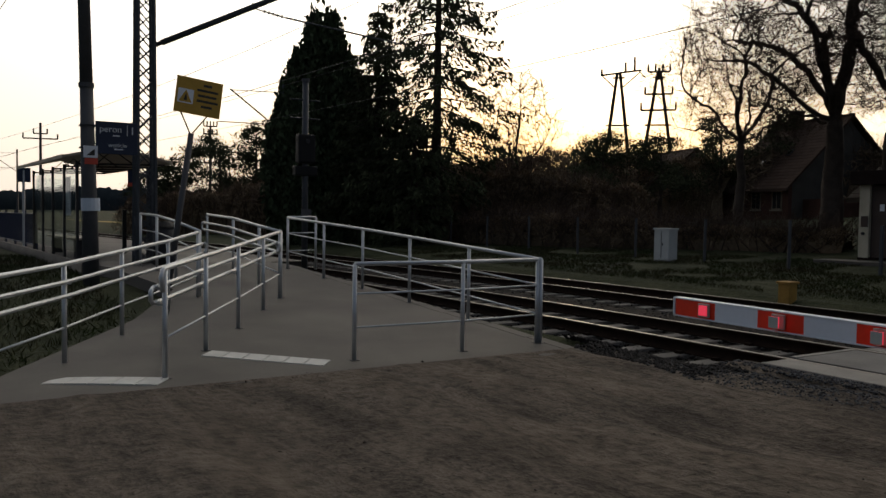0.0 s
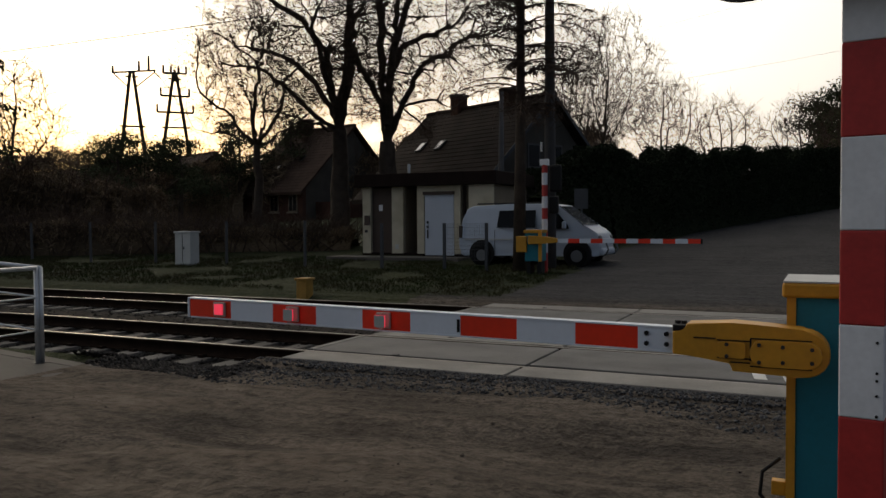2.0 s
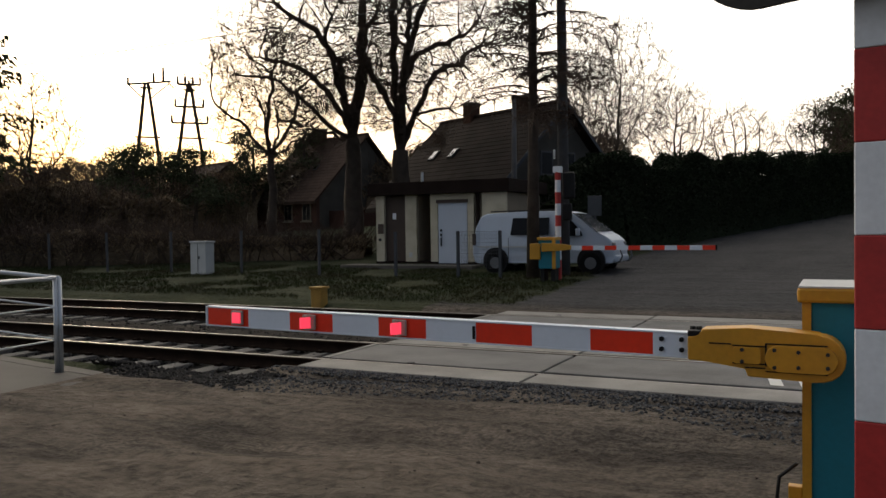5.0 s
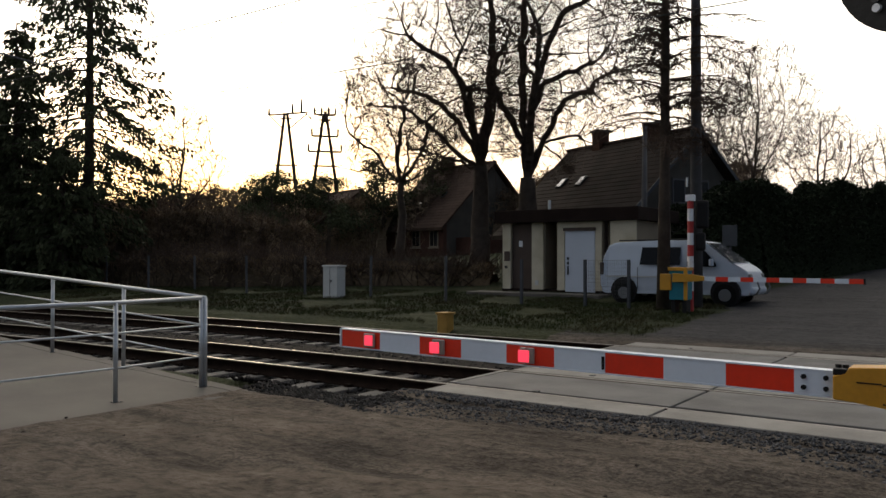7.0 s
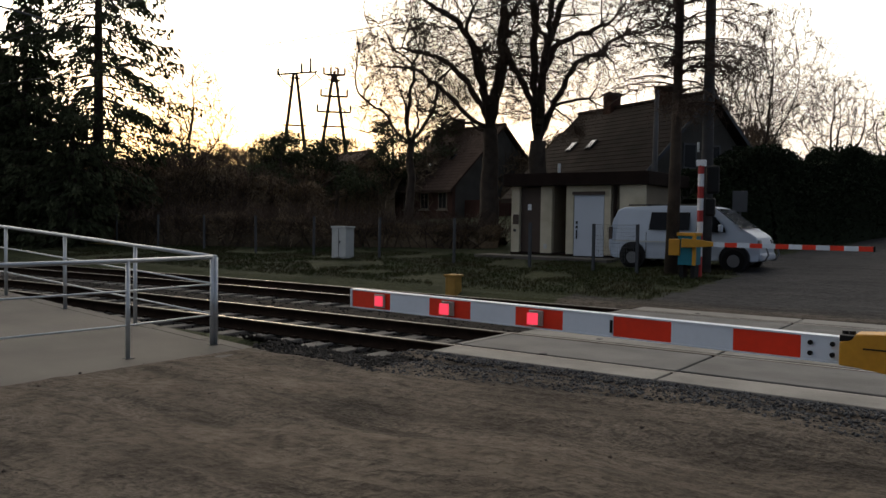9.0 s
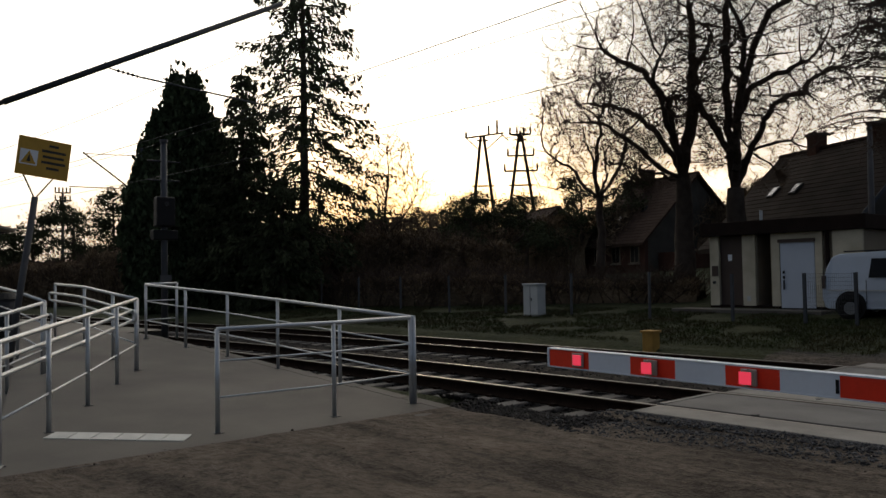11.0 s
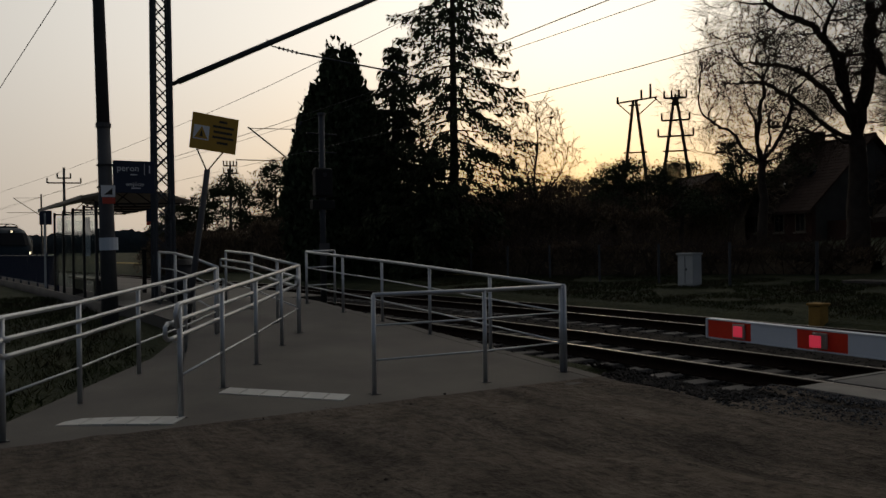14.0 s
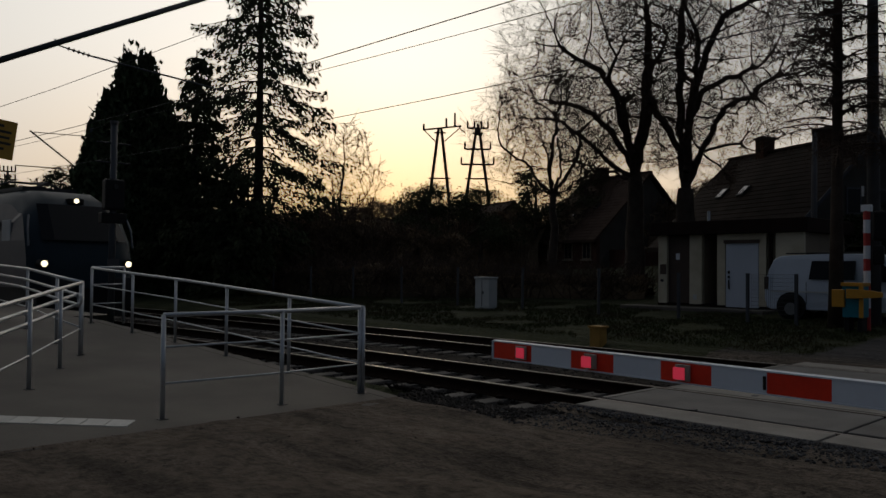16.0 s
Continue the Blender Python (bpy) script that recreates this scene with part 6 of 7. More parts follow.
def thuja(label, x, y, columns, seed, n=9000):
    rng = np.random.default_rng(seed)
    root = thing("thuja_tree", label, "tree", "conifers")
    z0 = land(x, y) - 0.2
    pts, stems = [], []
    for dx, dy, h, r in columns:
        stems.append((x + dx * 0.3, y + dy * 0.3, z0, x + dx, y + dy, z0 + h * 0.9, 0.16, 0.03))
        for i in range(26):
            t = (i + 0.5) / 26
            rad = r * min(1.0, 0.72 + t) * (1 - t ** 5) ** 0.6 * rng.uniform(0.85, 1.12)
            a = rng.uniform(0, 6.28, int(n / len(columns) / 26))
            rr = rad * np.sqrt(rng.uniform(0.35, 1.1, len(a)))
            pts.append(np.stack([x + dx + rr * np.cos(a), y + dy + rr * np.sin(a), z0 + h * t + rng.normal(size=len(a)) * h / 30], 1))
    pts = np.concatenate(pts)
    v, f = sticks(stems, 6)
    np_part("trunk", v, f, M_BARK, root)
    v, f = cards(pts, 0.16, rng, 0, np.tile((0, 0, 0.8), (len(pts), 1)), 0.5)
    np_part("crown", v, f, M_THUJA, root)


def pine(label, x, y, height, seed, clumps=14, spread=2.2, crown=0.45, n=260, size=0.2, group="pines"):
    rng = np.random.default_rng(seed)
    z0 = land(x, y) - 0.2
    root = thing("pine_tree", label, "tree", group)
    part("trunk", tubed([(x, y, z0), (x + rng.normal() * 0.2, y, z0 + height * 0.6), (x, y, z0 + height * 0.97)], 0.2, 8, 0.04), M_BARK, root, smooth=True)
    segs, pts = [], []
    for i in range(clumps):
        t = crown + (1 - crown) * (i + rng.random()) / clumps
        a = rng.uniform(0, 6.28)
        reach = spread * rng.uniform(0.35, 1.0) * (1.15 - t * 0.75)
        c = np.array((x + math.cos(a) * reach, y + math.sin(a) * reach, z0 + height * t + rng.uniform(0, 0.4)))
        segs.append((x, y, z0 + height * (t - 0.06), *c, 0.05, 0.015))
        rr = rng.uniform(0.55, 1.05) * spread * 0.42
        pts.append(blob_points(rng, n, c, (rr, rr, rr * 0.5)))
    v, f = sticks(segs, 4)
    np_part("branchwork", v, f, M_BARK, root)["kind"] = "stuff"
    v, f = cards(np.concatenate(pts), size * 0.8, rng, 0, None, 0.3)
    np_part("crown", v, f, M_NEEDLE, root)


def mass(name, label, category, path, width, height, n, seed, material, size=0.25, lump=1.6, core=True, twigs=0, aspect=0.5):
    """A long dense hedge or thicket along a path of (x, y, height factor)."""
    rng = np.random.default_rng(seed)
    pts, segs = [], []
    P = [np.array(p, float) for p in path]
    lens = [np.linalg.norm((b - a)[:2]) for a, b in zip(P, P[1:])]
    tot = sum(lens)
    root = thing(name, label, category, kind="stuff")
    cv, cf = [], []
    for a, b, L in zip(P, P[1:], lens):
        k = int(n * L / tot)
        t = rng.random(k)
        d = (b - a)[:2] / L
        nrm = np.array((-d[1], d[0]))
        h = height * (a[2] + (b[2] - a[2]) * t)
        base = a[:2] + (b - a)[:2] * t[:, None]
        w = np.array([noise.noise((p[0] / lump, p[1] / lump, seed)) for p in base])
        w2 = np.array([noise.noise((p[0] / lump * 2.7, p[1] / lump * 2.7, seed + 5)) for p in base])
        h = h * (1 + 0.28 * w + 0.16 * w2)
        q = rng.random(k) ** 0.55
        z = np.where(rng.random(k) < 0.35, h * rng.uniform(0.88, 1.06, k), h * q)
        half = width / 2 * (1.1 - 0.55 * np.clip(z / h, 0, 1) ** 2) * (1 + 0.3 * w2)
        off = np.where(rng.random(k) < 0.6, np.sign(rng.random(k) - 0.5) * rng.uniform(0.75, 1.1, k), rng.uniform(-1, 1, k)) * half
        xy = base + nrm * off[:, None]
        pts.append(np.column_stack([xy, z + np.interp(t, (0, 1), (land(a[0], a[1]), land(b[0], b[1])))]))
        if twigs:
            kt = int(twigs * L / tot)
            tt = rng.random(kt)
            bb = a[:2] + (b - a)[:2] * tt[:, None] + nrm * rng.uniform(-0.5, 0.5, kt)[:, None] * width
            hh = height * (a[2] + (b[2] - a[2]) * tt) * rng.uniform(0.7, 1.25, kt)
            for (u, v2), hz in zip(bb, hh):
                g = land(u, v2)
                top = (u + rng.normal() * 0.5, v2 + rng.normal() * 0.5, g + hz)
                segs.append((u, v2, g, *top, 0.03, 0.008))
                for _ in range(4):
                    f0 = rng.uniform(0.35, 0.95)
                    s = np.array((u, v2, g)) * (1 - f0) + np.array(top) * f0
                    segs.append((*s, *(s + np.array((rng.normal() * 0.6, rng.normal() * 0.6, rng.uniform(0.3, 1.0)))), 0.014, 0.005))
        if core:
            m = max(2, int(L / 1.2))
            o = len(cv)
            for i in range(m + 1):
                t1 = i / m
                c = a[:2] + (b - a)[:2] * t1
                hz = height * (a[2] + (b[2] - a[2]) * t1) * (1 + 0.28 * noise.noise((c[0] / lump, c[1] / lump, seed))) * 0.86
                g = land(*c) - 0.2
                for s, zz in ((-0.42, 0), (-0.40, 0.55), (-0.2, 1), (0.2, 1), (0.40, 0.55), (0.42, 0)):
                    e = c + nrm * width * s * rng.uniform(0.85, 1.1)
                    cv.append((e[0], e[1], g + hz * zz * rng.uniform(0.92, 1.05)))
            for i in range(m):
                for j in range(5):
                    cf.append((o + i * 6 + j, o + i * 6 + j + 1, o + i * 6 + 7 + j, o + i * 6 + 6 + j))
    v, f = cards(np.concatenate(pts), size, rng, 0, None, aspect)
    np_part("foliage", v, f, material, root)
    if core:
        np_part("inner_growth", cv, cf, material, root)
    if segs:
        v, f = sticks(segs, 3)
        np_part("twigs", v, f, M_TWIG, root)
    return root


def build_trees():
    # large forked trees behind the hut
    bare_tree("large bare deciduous tree with wide forked crown", -18.6, 29.3, 4.9, 0.40, [], (-0.65, -0.4, 9.1, 4.5, 4.7), 11, 6200, step=0.2, twigs=4, tuft=0.6, twig=0.0055, boughs=(
        ((-0.46, -0.1, 0.25), (-1.3, -0.3, 0.85), (-2.2, -0.4, 1.75), (-3.1, -0.5, 2.3), (-4.3, -0.3, 2.55), (-5.2, 0.0, 2.5)),
        ((-0.35, 0.2, 0.9), (-1.05, 0.5, 2.0), (-1.75, 0.8, 2.8), (-2.8, 1.1, 3.3), (-4.2, 1.2, 3.6)),
        ((-0.15, 0.0, 1.2), (-0.5, -0.3, 3.0), (-1.4, -0.6, 4.3), (-2.8, -0.9, 5.1)),
        ((0.15, 0.0, 1.2), (0.35, 0.1, 2.4), (0.5, 0.1, 4.2), (0.5, 0.3, 5.9), (0.3, 0.3, 7.4)),
        ((0.2, 0.7, 1.0), (0.5, 1.9, 2.4), (0.8, 3.0, 3.8)),
        ((-0.2, -0.6, 0.9), (-0.6, -1.7, 2.2), (-0.9, -3.0, 3.6)),
        ((-0.5, 0.3, 0.1), (-1.5, 0.8, 0.5), (-2.6, 1.4, 0.9), (-3.6, 1.8, 0.9))))
    bare_tree("large bare deciduous tree with a tall straight trunk", -16.5, 29.6, 4.3, 0.44, [], (0.9, 0.5, 9.7, 4.3, 5.2), 23, 5800, step=0.2, twigs=4, tuft=0.6, twig=0.0055, boughs=(
        ((-0.17, 0.0, 1.7), (-0.2, 0.1, 3.7), (-0.2, 0.1, 5.2), (-0.15, 0.0, 6.6), (0.0, 0.0, 8.0)),
        ((-0.15, 0.1, 1.5), (-1.1, 0.3, 3.05), (-1.5, 0.4, 4.0), (-1.2, 0.5, 5.1), (-0.7, 0.5, 6.2)),
        ((0.4, -0.1, 0.9), (0.95, -0.2, 2.15), (1.4, -0.3, 3.05), (2.4, -0.4, 3.4), (2.9, -0.4, 4.0), (3.9, -0.4, 4.3)),
        ((0.5, 0.1, 1.35), (1.2, 0.3, 1.65), (2.0, 0.5, 1.75), (2.7, 0.6, 1.5)),
        ((0.1, 0.1, 2.6), (0.6, 0.4, 3.85), (1.4, 0.8, 4.4), (2.8, 1.2, 4.9)),
        ((0.15, -0.2, 3.2), (0.75, -0.6, 5.2), (1.3, -0.9, 6.4), (2.6, -1.2, 7.0)),
        ((0.1, 0.8, 1.6), (0.3, 2.0, 3.2), (0.5, 3.1, 5.0)),
        ((0.0, -0.8, 1.8), (0.2, -1.9, 3.4), (0.3, -3.0, 5.2))))
    bare_tree("slender bare tree in front of the brick house", -21.3, 27.4, 4.3, 0.19, [], (-0.1, 0.1, 6.9, 3.3, 2.9), 35, 2200, twigs=3, step=0.2, boughs=(
        ((-0.1, 0.0, 0.7), (-0.1, 0.1, 2.0), (0.2, 0.1, 3.6)), ((-0.5, -0.1, 0.5), (-1.2, -0.2, 1.3), (-2.2, -0.2, 2.0)), ((0.4, 0.1, 0.6), (0.9, 0.2, 1.6), (1.2, 0.2, 2.8)),
        ((-0.6, 0.3, 0.2), (-1.6, 0.6, 0.5), (-2.6, 0.8, 0.6)), ((0.6, -0.2, 0.2), (1.5, -0.4, 0.9), (2.3, -0.5, 1.3)), ((0.1, 0.9, 0.6), (0.1, 1.8, 1.6)), ((-0.1, -0.9, 0.6), (-0.1, -1.8, 1.6))))
    # young bare trees behind the hedge
    for i, (x, y, h, w, n) in enumerate(((-11.7, 44.3, 11.0, 3.3, 2000), (-8.4, 45.5, 7.4, 2.2, 900), (-5.4, 46.5, 6.2, 1.9, 600), (-2.2, 55.0, 6.6, 2.0, 350), (0.6, 58.0, 6.6, 2.0, 350), (-13.6, 48.0, 9.5, 2.6, 1200))):
        bare_tree("young bare tree rising behind the hedge", x, y, h * 0.22, 0.15, [((-0.35, -0.1, 1), h * 0.2), ((0.35, 0.1, 1), h * 0.2), ((0.0, -0.3, 1), h * 0.25), ((0.0, 0.4, 1), h * 0.2)], (0, 0, h * 0.68, w, h * 0.36), 50 + i, int(n * 1.4), "bare trees behind the hedge", twigs=3, tuft=0.7, twig=0.009, step=0.26)
    # bare saplings by the spruce and round the pylons
    for i, (x, y, h, w, n) in enumerate(((-33.9, 26.0, 8.4, 2.2, 700), (-36.6, 27.6, 6.5, 1.4, 130), (-38.5, 29.0, 6.0, 1.3, 120), (-58.0, 58.0, 8.5, 2.2, 260), (-62.0, 64.0, 9.0, 2.4, 260), (-54.0, 60.0, 8.0, 2.0, 240), (-50.0, 52.0, 7.2, 1.8, 200), (-47.5, 47.0, 6.6, 1.6, 180))):
        bare_tree("slender bare sapling against the sunset", x, y, h * 0.42, 0.11, [((-0.6, -0.4, 1), h * 0.2), ((0.6, 0.5, 0.9), h * 0.2), ((0.0, -0.1, 1), h * 0.25)], (0, 0, h * 0.70, w, h * 0.32), 80 + i, n, "bare saplings", twigs=3, tuft=0.5, twig=0.013, step=0.28)
    # thin larch by the far barrier
    rng = np.random.default_rng(5)
    root = thing("larch_tree", "leafless larch with a straight dark trunk", "tree")
    part("trunk", tubed([(-7.85, 21.3, 0.0), (-7.8, 21.3, 4.0), (-7.75, 21.3, 13.5)], 0.19, 10, 0.07), M_BARK, root, smooth=True)
    segs = []
    for k in range(150):
        z = 4.4 + 9.0 * (k / 150) ** 0.9
        a = rng.uniform(0, 6.28)
        L = rng.uniform(0.9, 2.7) * (1.15 - (z - 4) / 14)
        p = np.array((-7.78, 21.3, z))
        for j in range(5):
            q = p + np.array((math.cos(a) * L / 5, math.sin(a) * L / 5, L / 5 * (0.25 - 0.18 * j)))
            segs.append((*p, *q, 0.028 - 0.004 * j, 0.024 - 0.004 * j))
            for _ in range(10):
                e = q + np.array((rng.normal() * 0.20, rng.normal() * 0.20, rng.normal() * 0.10 - 0.12))
                segs.append((*q, *e, 0.009, 0.006))
                segs.append((*e, *(e + rng.normal(size=3) * 0.14), 0.006, 0.005))
            p = q
    v, f = sticks(segs, 3)
    np_part("branchwork", v, f, M_TWIG, root)["kind"] = "stuff"
    # conifers against the sunset
    spruce("tall open spruce dark against the sunset", -34.5, 21.4, 20.5, 5.7, 7, 3.6, 3.0, 0.40, 0.07, size=0.125)
    spruce("second spruce crowding beside the tall one", -36.6, 19.2, 12.0, 3.2, 17, 5.0, 1.0, 0.36, 0.03, size=0.14)
    spruce("bushy low spruce under the tall one", -33.5, 19.6, 6.5, 2.8, 19, 4.0, 0.6, 0.35, 0.0, size=0.16)
    thuja("dense dark rounded thuja with several stems", -39.0, 16.9, ((0, 0.0, 11.5, 1.25), (0.1, 0.75, 11.6, 1.2), (-0.3, -0.75, 9.6, 1.3), (0.2, -1.45, 7.6, 1.25), (0.4, 1.35, 9.8, 1.35), (0.6, 2.1, 7.0, 1.4)), 21, 46000)
    for i, (x, y, h) in enumerate(((-67.5, 17.6, 6.4), (-66.5, 20.2, 7.4), (-64.8, 22.6, 8.2), (-63, 24.8, 7.4), (-69, 15.4, 5.2), (-61, 27.0, 7.0))):
        pine("dark pine at the edge of the field", x, y, h, 100 + i, 16, 2.3, 0.25, 480, 0.16)
    for i, (x, y, h) in enumerate(((-40, 49, 7.4), (-37.5, 52, 8.2), (-47, 44, 6.8), (-51.5, 46.5, 6.6), (-43, 46, 6.5))):
        pine("dark pine among the houses", x, y, h, 130 + i, 16, 2.6, 0.3, 520, 0.14)
    for i, (x, y, h) in enumerate(((0.5, 66.0, 8.5), (3.0, 66.5, 9.0), (-1.2, 67.0, 7.5), (7.5, 62.0, 9.0), (4.6, 58.0, 15.5), (6.2, 53.0, 14.0), (9, 57, 13))):
        pine("dark pine along the rising road", x, y, h, 160 + i, 22, 2.8, 0.2, 480, 0.17)
    # hedges, brush and thickets
    mass("conifer_hedge", "tall dense dark conifer hedge along the road", "hedge", ((-9.7, 28.4, 0.72), (-8.4, 30.6, 0.95), (-7.2, 34.0, 1.0), (-5.4, 40.0, 1.0), (-2.4, 48.0, 1.0), (0.0, 57.0, 1.05)), 2.6, 3.2, 120000, 3, M_HEDGE, 0.07, 3.5)
    mass("thicket", "dark leafless thicket and brambles behind the line", "thicket", ((-62.0, 13.5, 0.7), (-48.0, 21.0, 1.0), (-36.0, 25.0, 1.1), (-31.5, 29.0, 0.9), (-30.0, 31.0, 0.6)), 5.0, 3.0, 60000, 5, M_BRUSH, 0.26, 2.2, True, 2200, 0.09)
    mass("thicket", "brown brush rising behind the thicket", "thicket", ((-95.0, 30.0, 0.9), (-70.0, 46.0, 1.15), (-52.0, 50.0, 1.1), (-40.0, 52.0, 0.9), (-30.0, 58.0, 1.0), (-14.0, 52.0, 1.0)), 8.0, 5.0, 60000, 8, M_BRUSH, 0.38, 3.5, True, 3000, 0.09)
    mass("low_brush", "dark low scrub along the wire fence", "scrub", ((-54.0, 17.8, 0.9), (-40.0, 21.0, 1.0), (-28.0, 23.6, 1.0), (-21.5, 25.2, 0.7), (-16.5, 27.0, 0.5)), 2.2, 1.2, 34000, 12, M_BRUSH, 0.15, 1.6, True, 1400, 0.09)
    # the wood on the horizon
    for k, (pts, h, m) in enumerate(((((-420, -160), (-460, -40), (-450, 60), (-400, 160), (-330, 260), (-200, 340)), 13, M_TREELINE), (((-200, 340), (-40, 330), (60, 260), (140, 130), (170, 0), (120, -150), (-60, -220), (-250, -240), (-420, -160)), 12, M_TREELINE))):
        rng = np.random.default_rng(40 + k)
        v, f = [], []
        for (x0, y0), (x1, y1) in zip(pts, pts[1:]):
            n = int(math.hypot(x1 - x0, y1 - y0) / 1.6)
            o = len(v)
            for i in range(n + 1):
                t = i / n
                x, y = x0 + (x1 - x0) * t, y0 + (y1 - y0) * t
                top = h * (0.9 + 0.35 * noise.noise((x / 40, y / 40, 3)) + 0.16 * rng.random())
                v += [(x, y, -2), (x * 0.99, y * 0.99, top * 0.55), (x, y, top)]
            for i in range(n):
                for j in range(2):
                    f.append((o + i * 3 + j, o + i * 3 + 3 + j, o + i * 3 + 4 + j, o + i * 3 + 1 + j))
        tagged(np_part("backdrop", v, f, m), "distant hazy wood along the horizon", "distant woods", kind="structure")


def build_grass():
    rng = np.random.default_rng(31)

    def tufts(n, xr, yr, size, name, label, keep):
        x, y = rng.uniform(*xr, n), rng.uniform(*yr, n)
        ok = np.array([keep(a, b) for a, b in zip(x, y)])
        x, y = x[ok], y[ok]
        x, y = np.repeat(x, 4) + rng.normal(size=len(x) * 4) * 0.05, np.repeat(y, 4) + rng.normal(size=len(y) * 4) * 0.05
        z = np.array([land(a, b) for a, b in zip(x, y)])
        d = np.column_stack([rng.normal(size=len(x)) * 0.5, rng.normal(size=len(x)) * 0.5, np.full(len(x), 1.0)])
        v, f = cards(np.column_stack([x, y, z + size * 0.4]), size, rng, 0, d, 0.09)
        tagged(np_part(name, v, f, M_GRASS), label, "grass", kind="stuff")
    patchy = lambda a, b: turf_at(a, b) > 0.5 and noise.noise((a * 0.5, b * 0.5, 3)) > -0.15
    tufts(20000, (-32, -5), (16.3, 24), 0.065, "grass", "short rough verge grass beyond the tracks", patchy)
    tufts(9000, (-26, -8.4), (-8, 3.2), 0.08, "grass", "rough dark grass beside the ramp", lambda a, b: b < 0.7 + (-a - 9) * 0.62 and b < 3.0)
    tufts(1500, (1.0, 9), (16.3, 40), 0.12, "grass", "verge grass beside the far road", patchy)
    f = tagged(np_part("flower_field", [(-30, 20.0, 0.10), (-150, 12, 0.10), (-150, 26, 0.12), (-60, 30, 0.12)], [(0, 1, 2, 3)], M_RAPE), "strip of yellow flowering field behind the line", "field", kind="structure")
    f.location.z = 0.25


# ---- the train ----
def build_loco():
    root = thing("locomotive", "dark blue and grey electric locomotive with lit headlamps", "locomotive")
    # local: the front looks to +x, front plane at x = 0, body reaches to -19
    prof = [(0.0, 0.95), (0.02, 1.25), (0.0, 1.75), (-0.12, 2.25), (-0.55, 3.0), (-0.95, 3.45), (-1.6, 3.72), (-3.0, 3.80), (-16.0, 3.80), (-17.4, 3.72), (-18.05, 3.45), (-18.45, 3.0), (-18.88, 2.25), (-19.0, 1.75), (-19.02, 1.25), (-19.0, 0.95)]
    lat = [-1.0, -0.97, -0.86, -0.6, -0.3, 0.0, 0.3, 0.6, 0.86, 0.97, 1.0]
    v, f = [], []
    for x, z in prof:
        for s in lat:
            c = abs(s)
            xx = x
            corner = max(0, (c - 0.55) / 0.45) ** 2.2
            if x > -1.7:
                xx = x - 0.42 * corner
            elif x < -17.3:
                xx = x + 0.42 * corner
            wide = 1.49 - 0.20 * max(0, (z - 2.4) / 1.4)
            zz = z - (0.42 * corner if z > 3.3 else 0)
            v.append((xx, s * wide, zz))
    n = len(lat)
    f = [(a * n + k, a * n + k + 1, a * n + n + k + 1, a * n + n + k) for a in range(len(prof) - 1) for k in range(n - 1)]
    np_part("hood", v, f, M_LOCO, root, "dark navy nose and roof", smooth=True)
    for s in (-1, 1):
        y = s * 1.46
        bm = bmesh.new()
        rim = [(-0.42, 0.95, 1.49), (-0.40, 1.25, 1.49), (-0.42, 1.75, 1.49), (-0.54, 2.25, 1.49), (-0.97, 3.0, 1.404), (-1.37, 3.03, 1.34), (-2.02, 3.30, 1.301), (-3.0, 3.38, 1.29),
               (-16.0, 3.38, 1.29), (-16.98, 3.30, 1.301), (-17.63, 3.03, 1.34), (-18.03, 3.0, 1.404), (-18.46, 2.25, 1.49), (-18.58, 1.75, 1.49), (-18.6, 1.25, 1.49), (-18.58, 0.95, 1.49)]
        a = [bm.verts.new((x, s * w * 1.001, z)) for x, z, w in rim]
        low = [bm.verts.new((x, s * 1.491, 2.25)) for x in (-3.0, -16.0)]
        base = [bm.verts.new((x, s * 1.491, 0.95)) for x in (-3.0, -16.0)]
        bm.faces.new((*a[0:4], low[0], base[0]))
        bm.faces.new((*a[3:8], low[0]))
        bm.faces.new((low[0], a[7], a[8], low[1]))
        bm.faces.new((base[0], low[0], low[1], base[1]))
        bm.faces.new((low[1], *a[8:13]))
        bm.faces.new((base[1], low[1], *a[12:16]))
        part("side_panel", bm, M_LOCOSIDE, root, "grey body side")
        part("cab_window", boxed((-2.2, y - 0.02 * s - 0.01, 2.15), (-1.6, y + 0.03 * s, 2.85), 0.01), M_CABINET, root)
        part("cab_door", boxed((-3.2, s * 1.485 - 0.01, 1.0), (-2.5, s * 1.485 + 0.012, 2.9)), M_LOCO, root)
        for k in range(5):
            part("vent_grille", boxed((-6.5 - 1.9 * k, s * 1.47 - 0.02, 2.55), (-5.2 - 1.9 * k, s * 1.47 + 0.03, 3.0)), M_DARKMETAL, root)
        part("skirt", boxed((-18.6, s * 1.38 - 0.04, 0.45), (-0.5, s * 1.38 + 0.04, 0.95)), M_BLACK, root)
        lamp = part("headlamp_housing", tubed([(-0.2, s * 1.21, 1.62), (0.035, s * 1.19, 1.62)], 0.13, 16), M_BLACK, root)
        part("headlamp", tubed([(0.03, s * 1.19, 1.62), (0.055, s * 1.19, 1.62)], 0.085, 14), M_HEAD, lamp, "bright warm headlamp")
        part("buffer_stem", tubed([(-0.3, s * 0.875, 1.05), (0.42, s * 0.875, 1.05)], 0.10, 10), M_BLACK, root)
        part("buffer_plate", boxed((0.40, s * 0.875 - 0.28, 0.86), (0.46, s * 0.875 + 0.28, 1.24), 0.02), M_DARKMETAL, root)
        part("mirror", tubed([(-0.55, s * 1.40, 2.95), (-0.40, s * 1.47, 2.6), (-0.30, s * 1.48, 2.1)], 0.03, 8), M_RIM, root, "pale mirror bar")
    top = part("top_lamp_housing", boxed((-1.15, -0.22, 3.34), (-0.78, 0.22, 3.50), 0.02), M_BLACK, root)
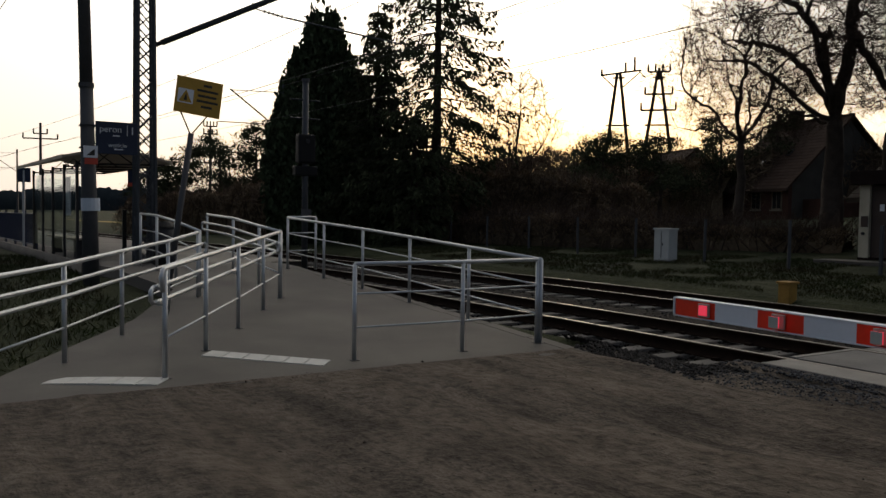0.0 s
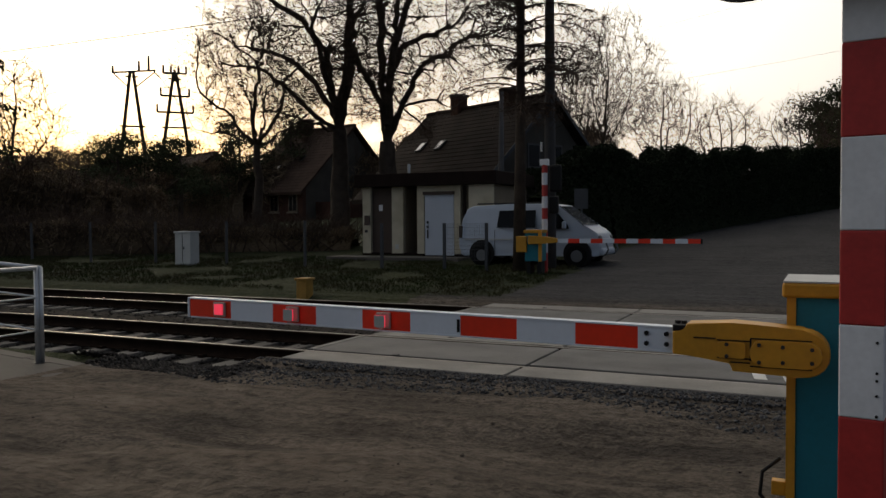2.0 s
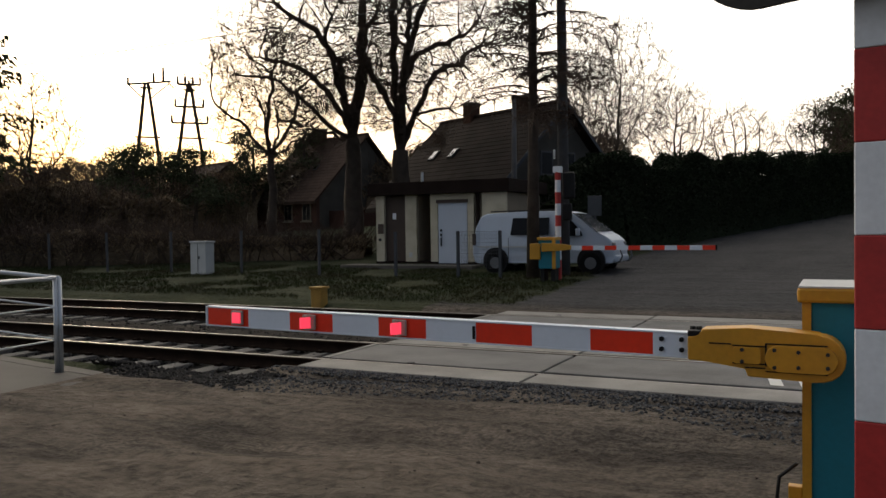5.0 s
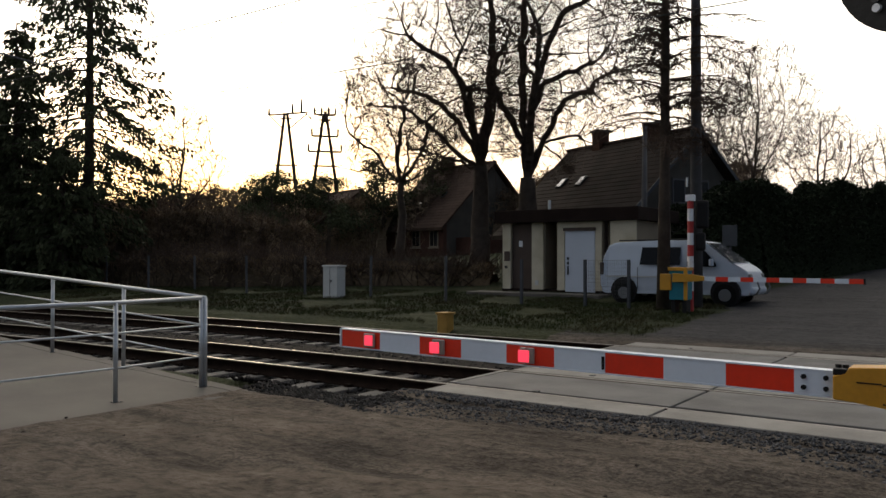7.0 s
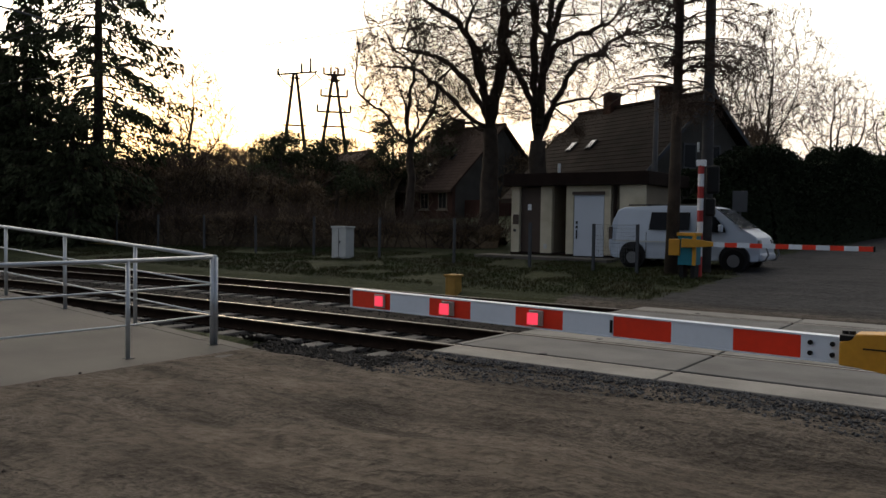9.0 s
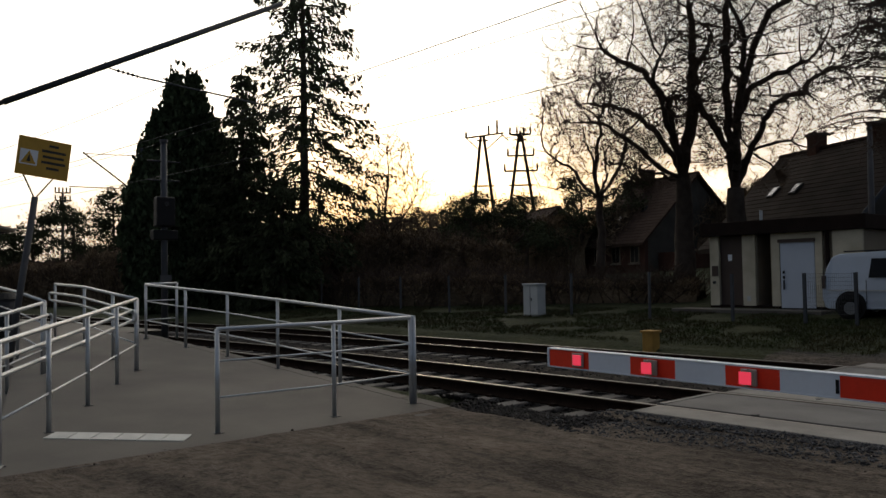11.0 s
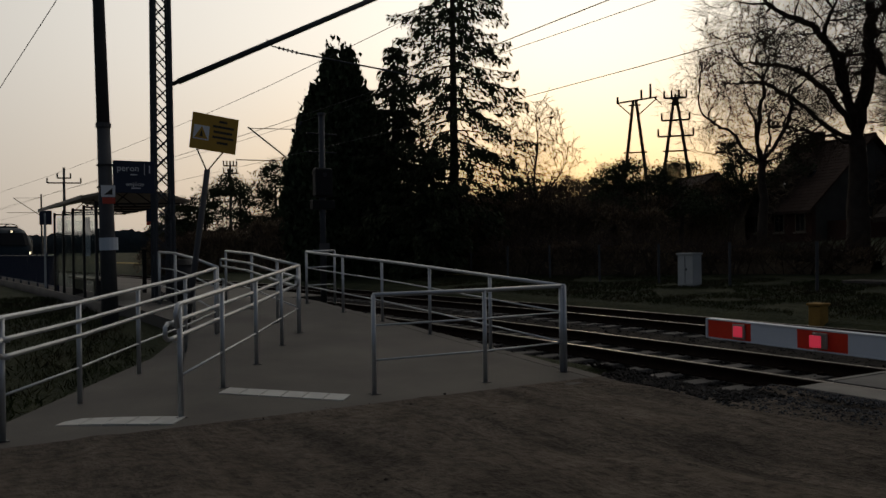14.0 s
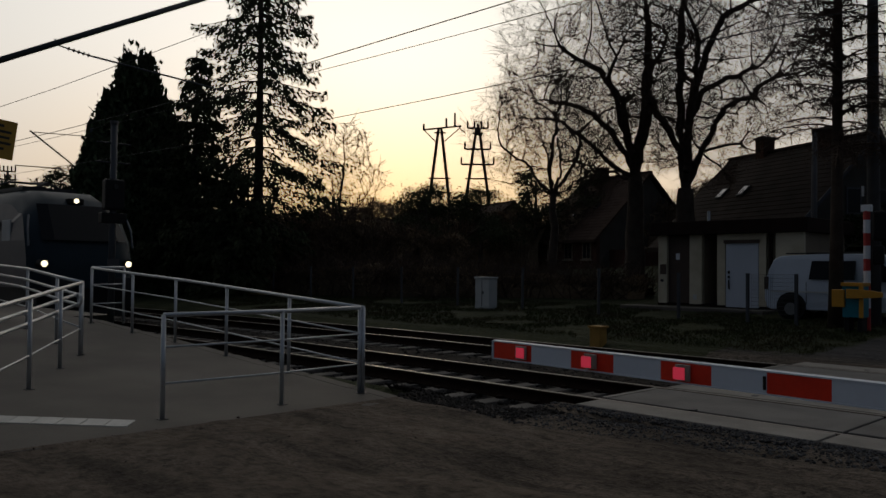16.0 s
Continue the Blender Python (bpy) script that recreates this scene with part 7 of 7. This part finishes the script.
    part("top_lamp", tubed([(-0.80, 0.0, 3.43), (-0.76, 0.0, 3.43)], 0.07, 14), M_HEAD, top, "bright top headlamp")
    bm = bmesh.new()
    ring = []
    for q in (0.0, 1.0):
        x, z = -0.14 + (-0.86 + 0.14) * q + 0.02, 2.27 + (3.30 - 2.27) * q
        row = []
        for s in (-0.80, -0.6, -0.3, 0, 0.3, 0.6, 0.80):
            corner = max(0, (abs(s) - 0.55) / 0.45) ** 2.2
            row.append(bm.verts.new((x + 0.10 - 0.42 * corner, s * (1.49 - 0.2 * max(0, (z - 2.4) / 1.4)), z)))
        ring.append(row)
    for k in range(6):
        bm.faces.new((ring[0][k], ring[0][k + 1], ring[1][k + 1], ring[1][k]))
    part("windscreen", bm, M_DARKGLASS, root, "dark wraparound windscreen")
    part("headstock", boxed((-0.45, -1.35, 0.35), (-0.02, 1.35, 0.95), 0.03), M_BLACK, root)
    part("plough", boxed((-0.30, -1.25, 0.12), (-0.1, 1.25, 0.4), 0.02), M_DARKMETAL, root)
    for xb in (-4.2, -14.8):
        b = part("bogie", boxed((xb - 2.3, -1.2, 0.45), (xb + 2.3, 1.2, 0.85), 0.03), M_BLACK, root)
        for dx in (-1.5, 1.5):
            for s in (-1, 1):
                part("wheel", tubed([(xb + dx, s * 0.70, 0.62), (xb + dx, s * 0.84, 0.62)], 0.62, 22), M_DARKMETAL, b)
    for xp, up in ((-3.6, 0), (-15.4, 1)):
        part("pantograph_base", boxed((xp - 1.0, -0.8, 3.80), (xp + 1.0, 0.8, 3.92)), M_DARKMETAL, root)
        z1 = 5.45 if up else 4.15
        part("pantograph_arm", tubed([(xp - 0.8, 0, 3.95), (xp + 0.9, 0, 4.0 + (z1 - 4) * 0.5), (xp - 0.5, 0, z1)], 0.05, 8), M_DARKMETAL, root)
        part("pantograph_head", tubed([(xp - 0.5, -0.95, z1 - 0.12), (xp - 0.5, -0.6, z1), (xp - 0.5, 0.6, z1), (xp - 0.5, 0.95, z1 - 0.12)], 0.04, 8), M_DARKMETAL, root)
    part("roof_gear", boxed((-13.0, -0.7, 3.80), (-6.0, 0.7, 4.02), 0.03), M_DARKMETAL, root)
    return root


def build_wagon():
    w = thing("container_wagon", "dark flat container wagon of the freight train", "wagon", "train wagons")
    part("frame", boxed((-9.2, -1.2, 0.85), (9.2, 1.2, 1.15), 0.02), M_BLACK, w)
    for s in (-1, 1):
        part("side_beam", boxed((-9.0, s * 1.22 - 0.06, 0.6), (9.0, s * 1.22 + 0.06, 1.12)), M_DARKMETAL, w)
    for xb in (-6.8, 6.8):
        b = part("bogie", boxed((xb - 1.5, -1.1, 0.4), (xb + 1.5, 1.1, 0.82), 0.03), M_BLACK, w)
        for dx in (-0.9, 0.9):
            for s in (-1, 1):
                part("wheel", tubed([(xb + dx, s * 0.7, 0.46), (xb + dx, s * 0.84, 0.46)], 0.46, 18), M_DARKMETAL, b)
    for x in (-9.45, 9.45):
        for s in (-1, 1):
            part("buffer", tubed([(x - 0.25, s * 0.875, 1.05), (x + 0.25, s * 0.875, 1.05)], 0.14, 10), M_BLACK, w)
    return w


def build_container(length, high, material, label):
    c = thing("freight_container", label, "container", "train containers")
    v, f = [], []
    n = int(length / 0.28)
    for s in (-1, 1):
        o = len(v)
        for i in range(n + 1):
            x = -length / 2 + length * i / n
            y = s * (1.22 if i % 2 else 1.18)
            v += [(x, y, 1.30), (x, y, 1.05 + high)]
        f += [(o + 2 * i, o + 2 * i + 2, o + 2 * i + 3, o + 2 * i + 1) for i in range(n)]
    np_part("corrugated_sides", v, f, material, c)
    part("roof", boxed((-length / 2, -1.22, 1.05 + high), (length / 2, 1.22, 1.13 + high)), material, c)
    part("base_frame", boxed((-length / 2, -1.22, 1.15), (length / 2, 1.22, 1.30)), material, c)
    for x in (-length / 2, length / 2 - 0.06):
        part("end_wall", boxed((x, -1.2, 1.3), (x + 0.06, 1.2, 1.05 + high)), material, c)
        for s in (-1, 1):
            part("corner_post", boxed((x - 0.03, s * 1.16 - 0.07, 1.15), (x + 0.09, s * 1.16 + 0.07, 1.13 + high)), material, c)
    part("marking", boxed((-1.5, -1.235, 2.6), (0.6, -1.225, 3.1)), M_CABINET, c, "pale unreadable marking on the container side")
    return c


SPEED, FRONT_END = 26.0, -23.7


def on_line(x):
    """Pose of a vehicle whose middle stands at x on the near track."""
    dy = (bend(x + 3) - bend(x - 3)) / 6
    return pose(x, 9.8 + bend(x), 0, 0, 0, math.degrees(math.atan(dy)))


def train_rows(back):
    """Rows for a vehicle whose reference point runs back metres behind the front."""
    rows = []
    t = 0.0
    while t <= 16.0001:
        x = FRONT_END - SPEED * (16.0 - t) - back
        rows.append((round(t, 3), on_line(x)))
        t += 0.5 if t < 12 else 0.25
    return rows


# ---- the whole place ----
build_ground()
build_track()
build_crossing()
build_ramp()
build_railings()
build_platform()
build_shelter()
build_signs()
build_catenary()
build_street_lamp()
build_rail_signal()
boom_lamps = build_near_barrier()
build_far_barrier()
build_hut()
build_van()
build_lineside()
build_houses()
build_pylons()
build_trees()
build_grass()

loco = build_loco()
wagons = [build_wagon()]
wagons += [copy_thing(wagons[0], Matrix()) for _ in range(5)]
boxes = []
for i, (L, hgt, m, label) in enumerate(((12.2, 2.6, M_CONTBLUE, "dark blue freight container with pale marking"), (12.2, 2.3, M_CONTRED, "rusty red freight container on a wagon"),
                                        (12.2, 2.3, M_CONTRED, "rusty red freight container on a wagon"), (12.2, 2.6, M_CONTBLUE, "dark blue freight container with pale marking"),
                                        (12.2, 2.3, M_CONTRED, "rusty red freight container on a wagon"), (12.2, 2.3, M_CONTBLUE, "dark blue freight container on a wagon"))):
    boxes.append(build_container(L, hgt, m, label))


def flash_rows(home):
    """Imitates the lamp's flashing: the added plate turns its red face out for about half of each second."""
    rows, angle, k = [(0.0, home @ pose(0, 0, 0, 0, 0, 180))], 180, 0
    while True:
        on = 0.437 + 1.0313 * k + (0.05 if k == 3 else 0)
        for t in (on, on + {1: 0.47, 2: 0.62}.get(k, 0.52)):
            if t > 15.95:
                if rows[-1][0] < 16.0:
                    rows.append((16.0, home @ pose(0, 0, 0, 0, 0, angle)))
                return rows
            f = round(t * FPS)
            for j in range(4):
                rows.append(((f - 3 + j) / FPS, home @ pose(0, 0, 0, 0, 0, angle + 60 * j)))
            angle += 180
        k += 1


def motions():
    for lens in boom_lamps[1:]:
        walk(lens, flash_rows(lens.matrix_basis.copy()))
    walk(loco, train_rows(0.0))
    for i, (w, b) in enumerate(zip(wagons, boxes)):
        rows = train_rows(19.8 + 9.7 + 19.4 * i)
        walk(w, rows)
        walk(b, rows)


motions()
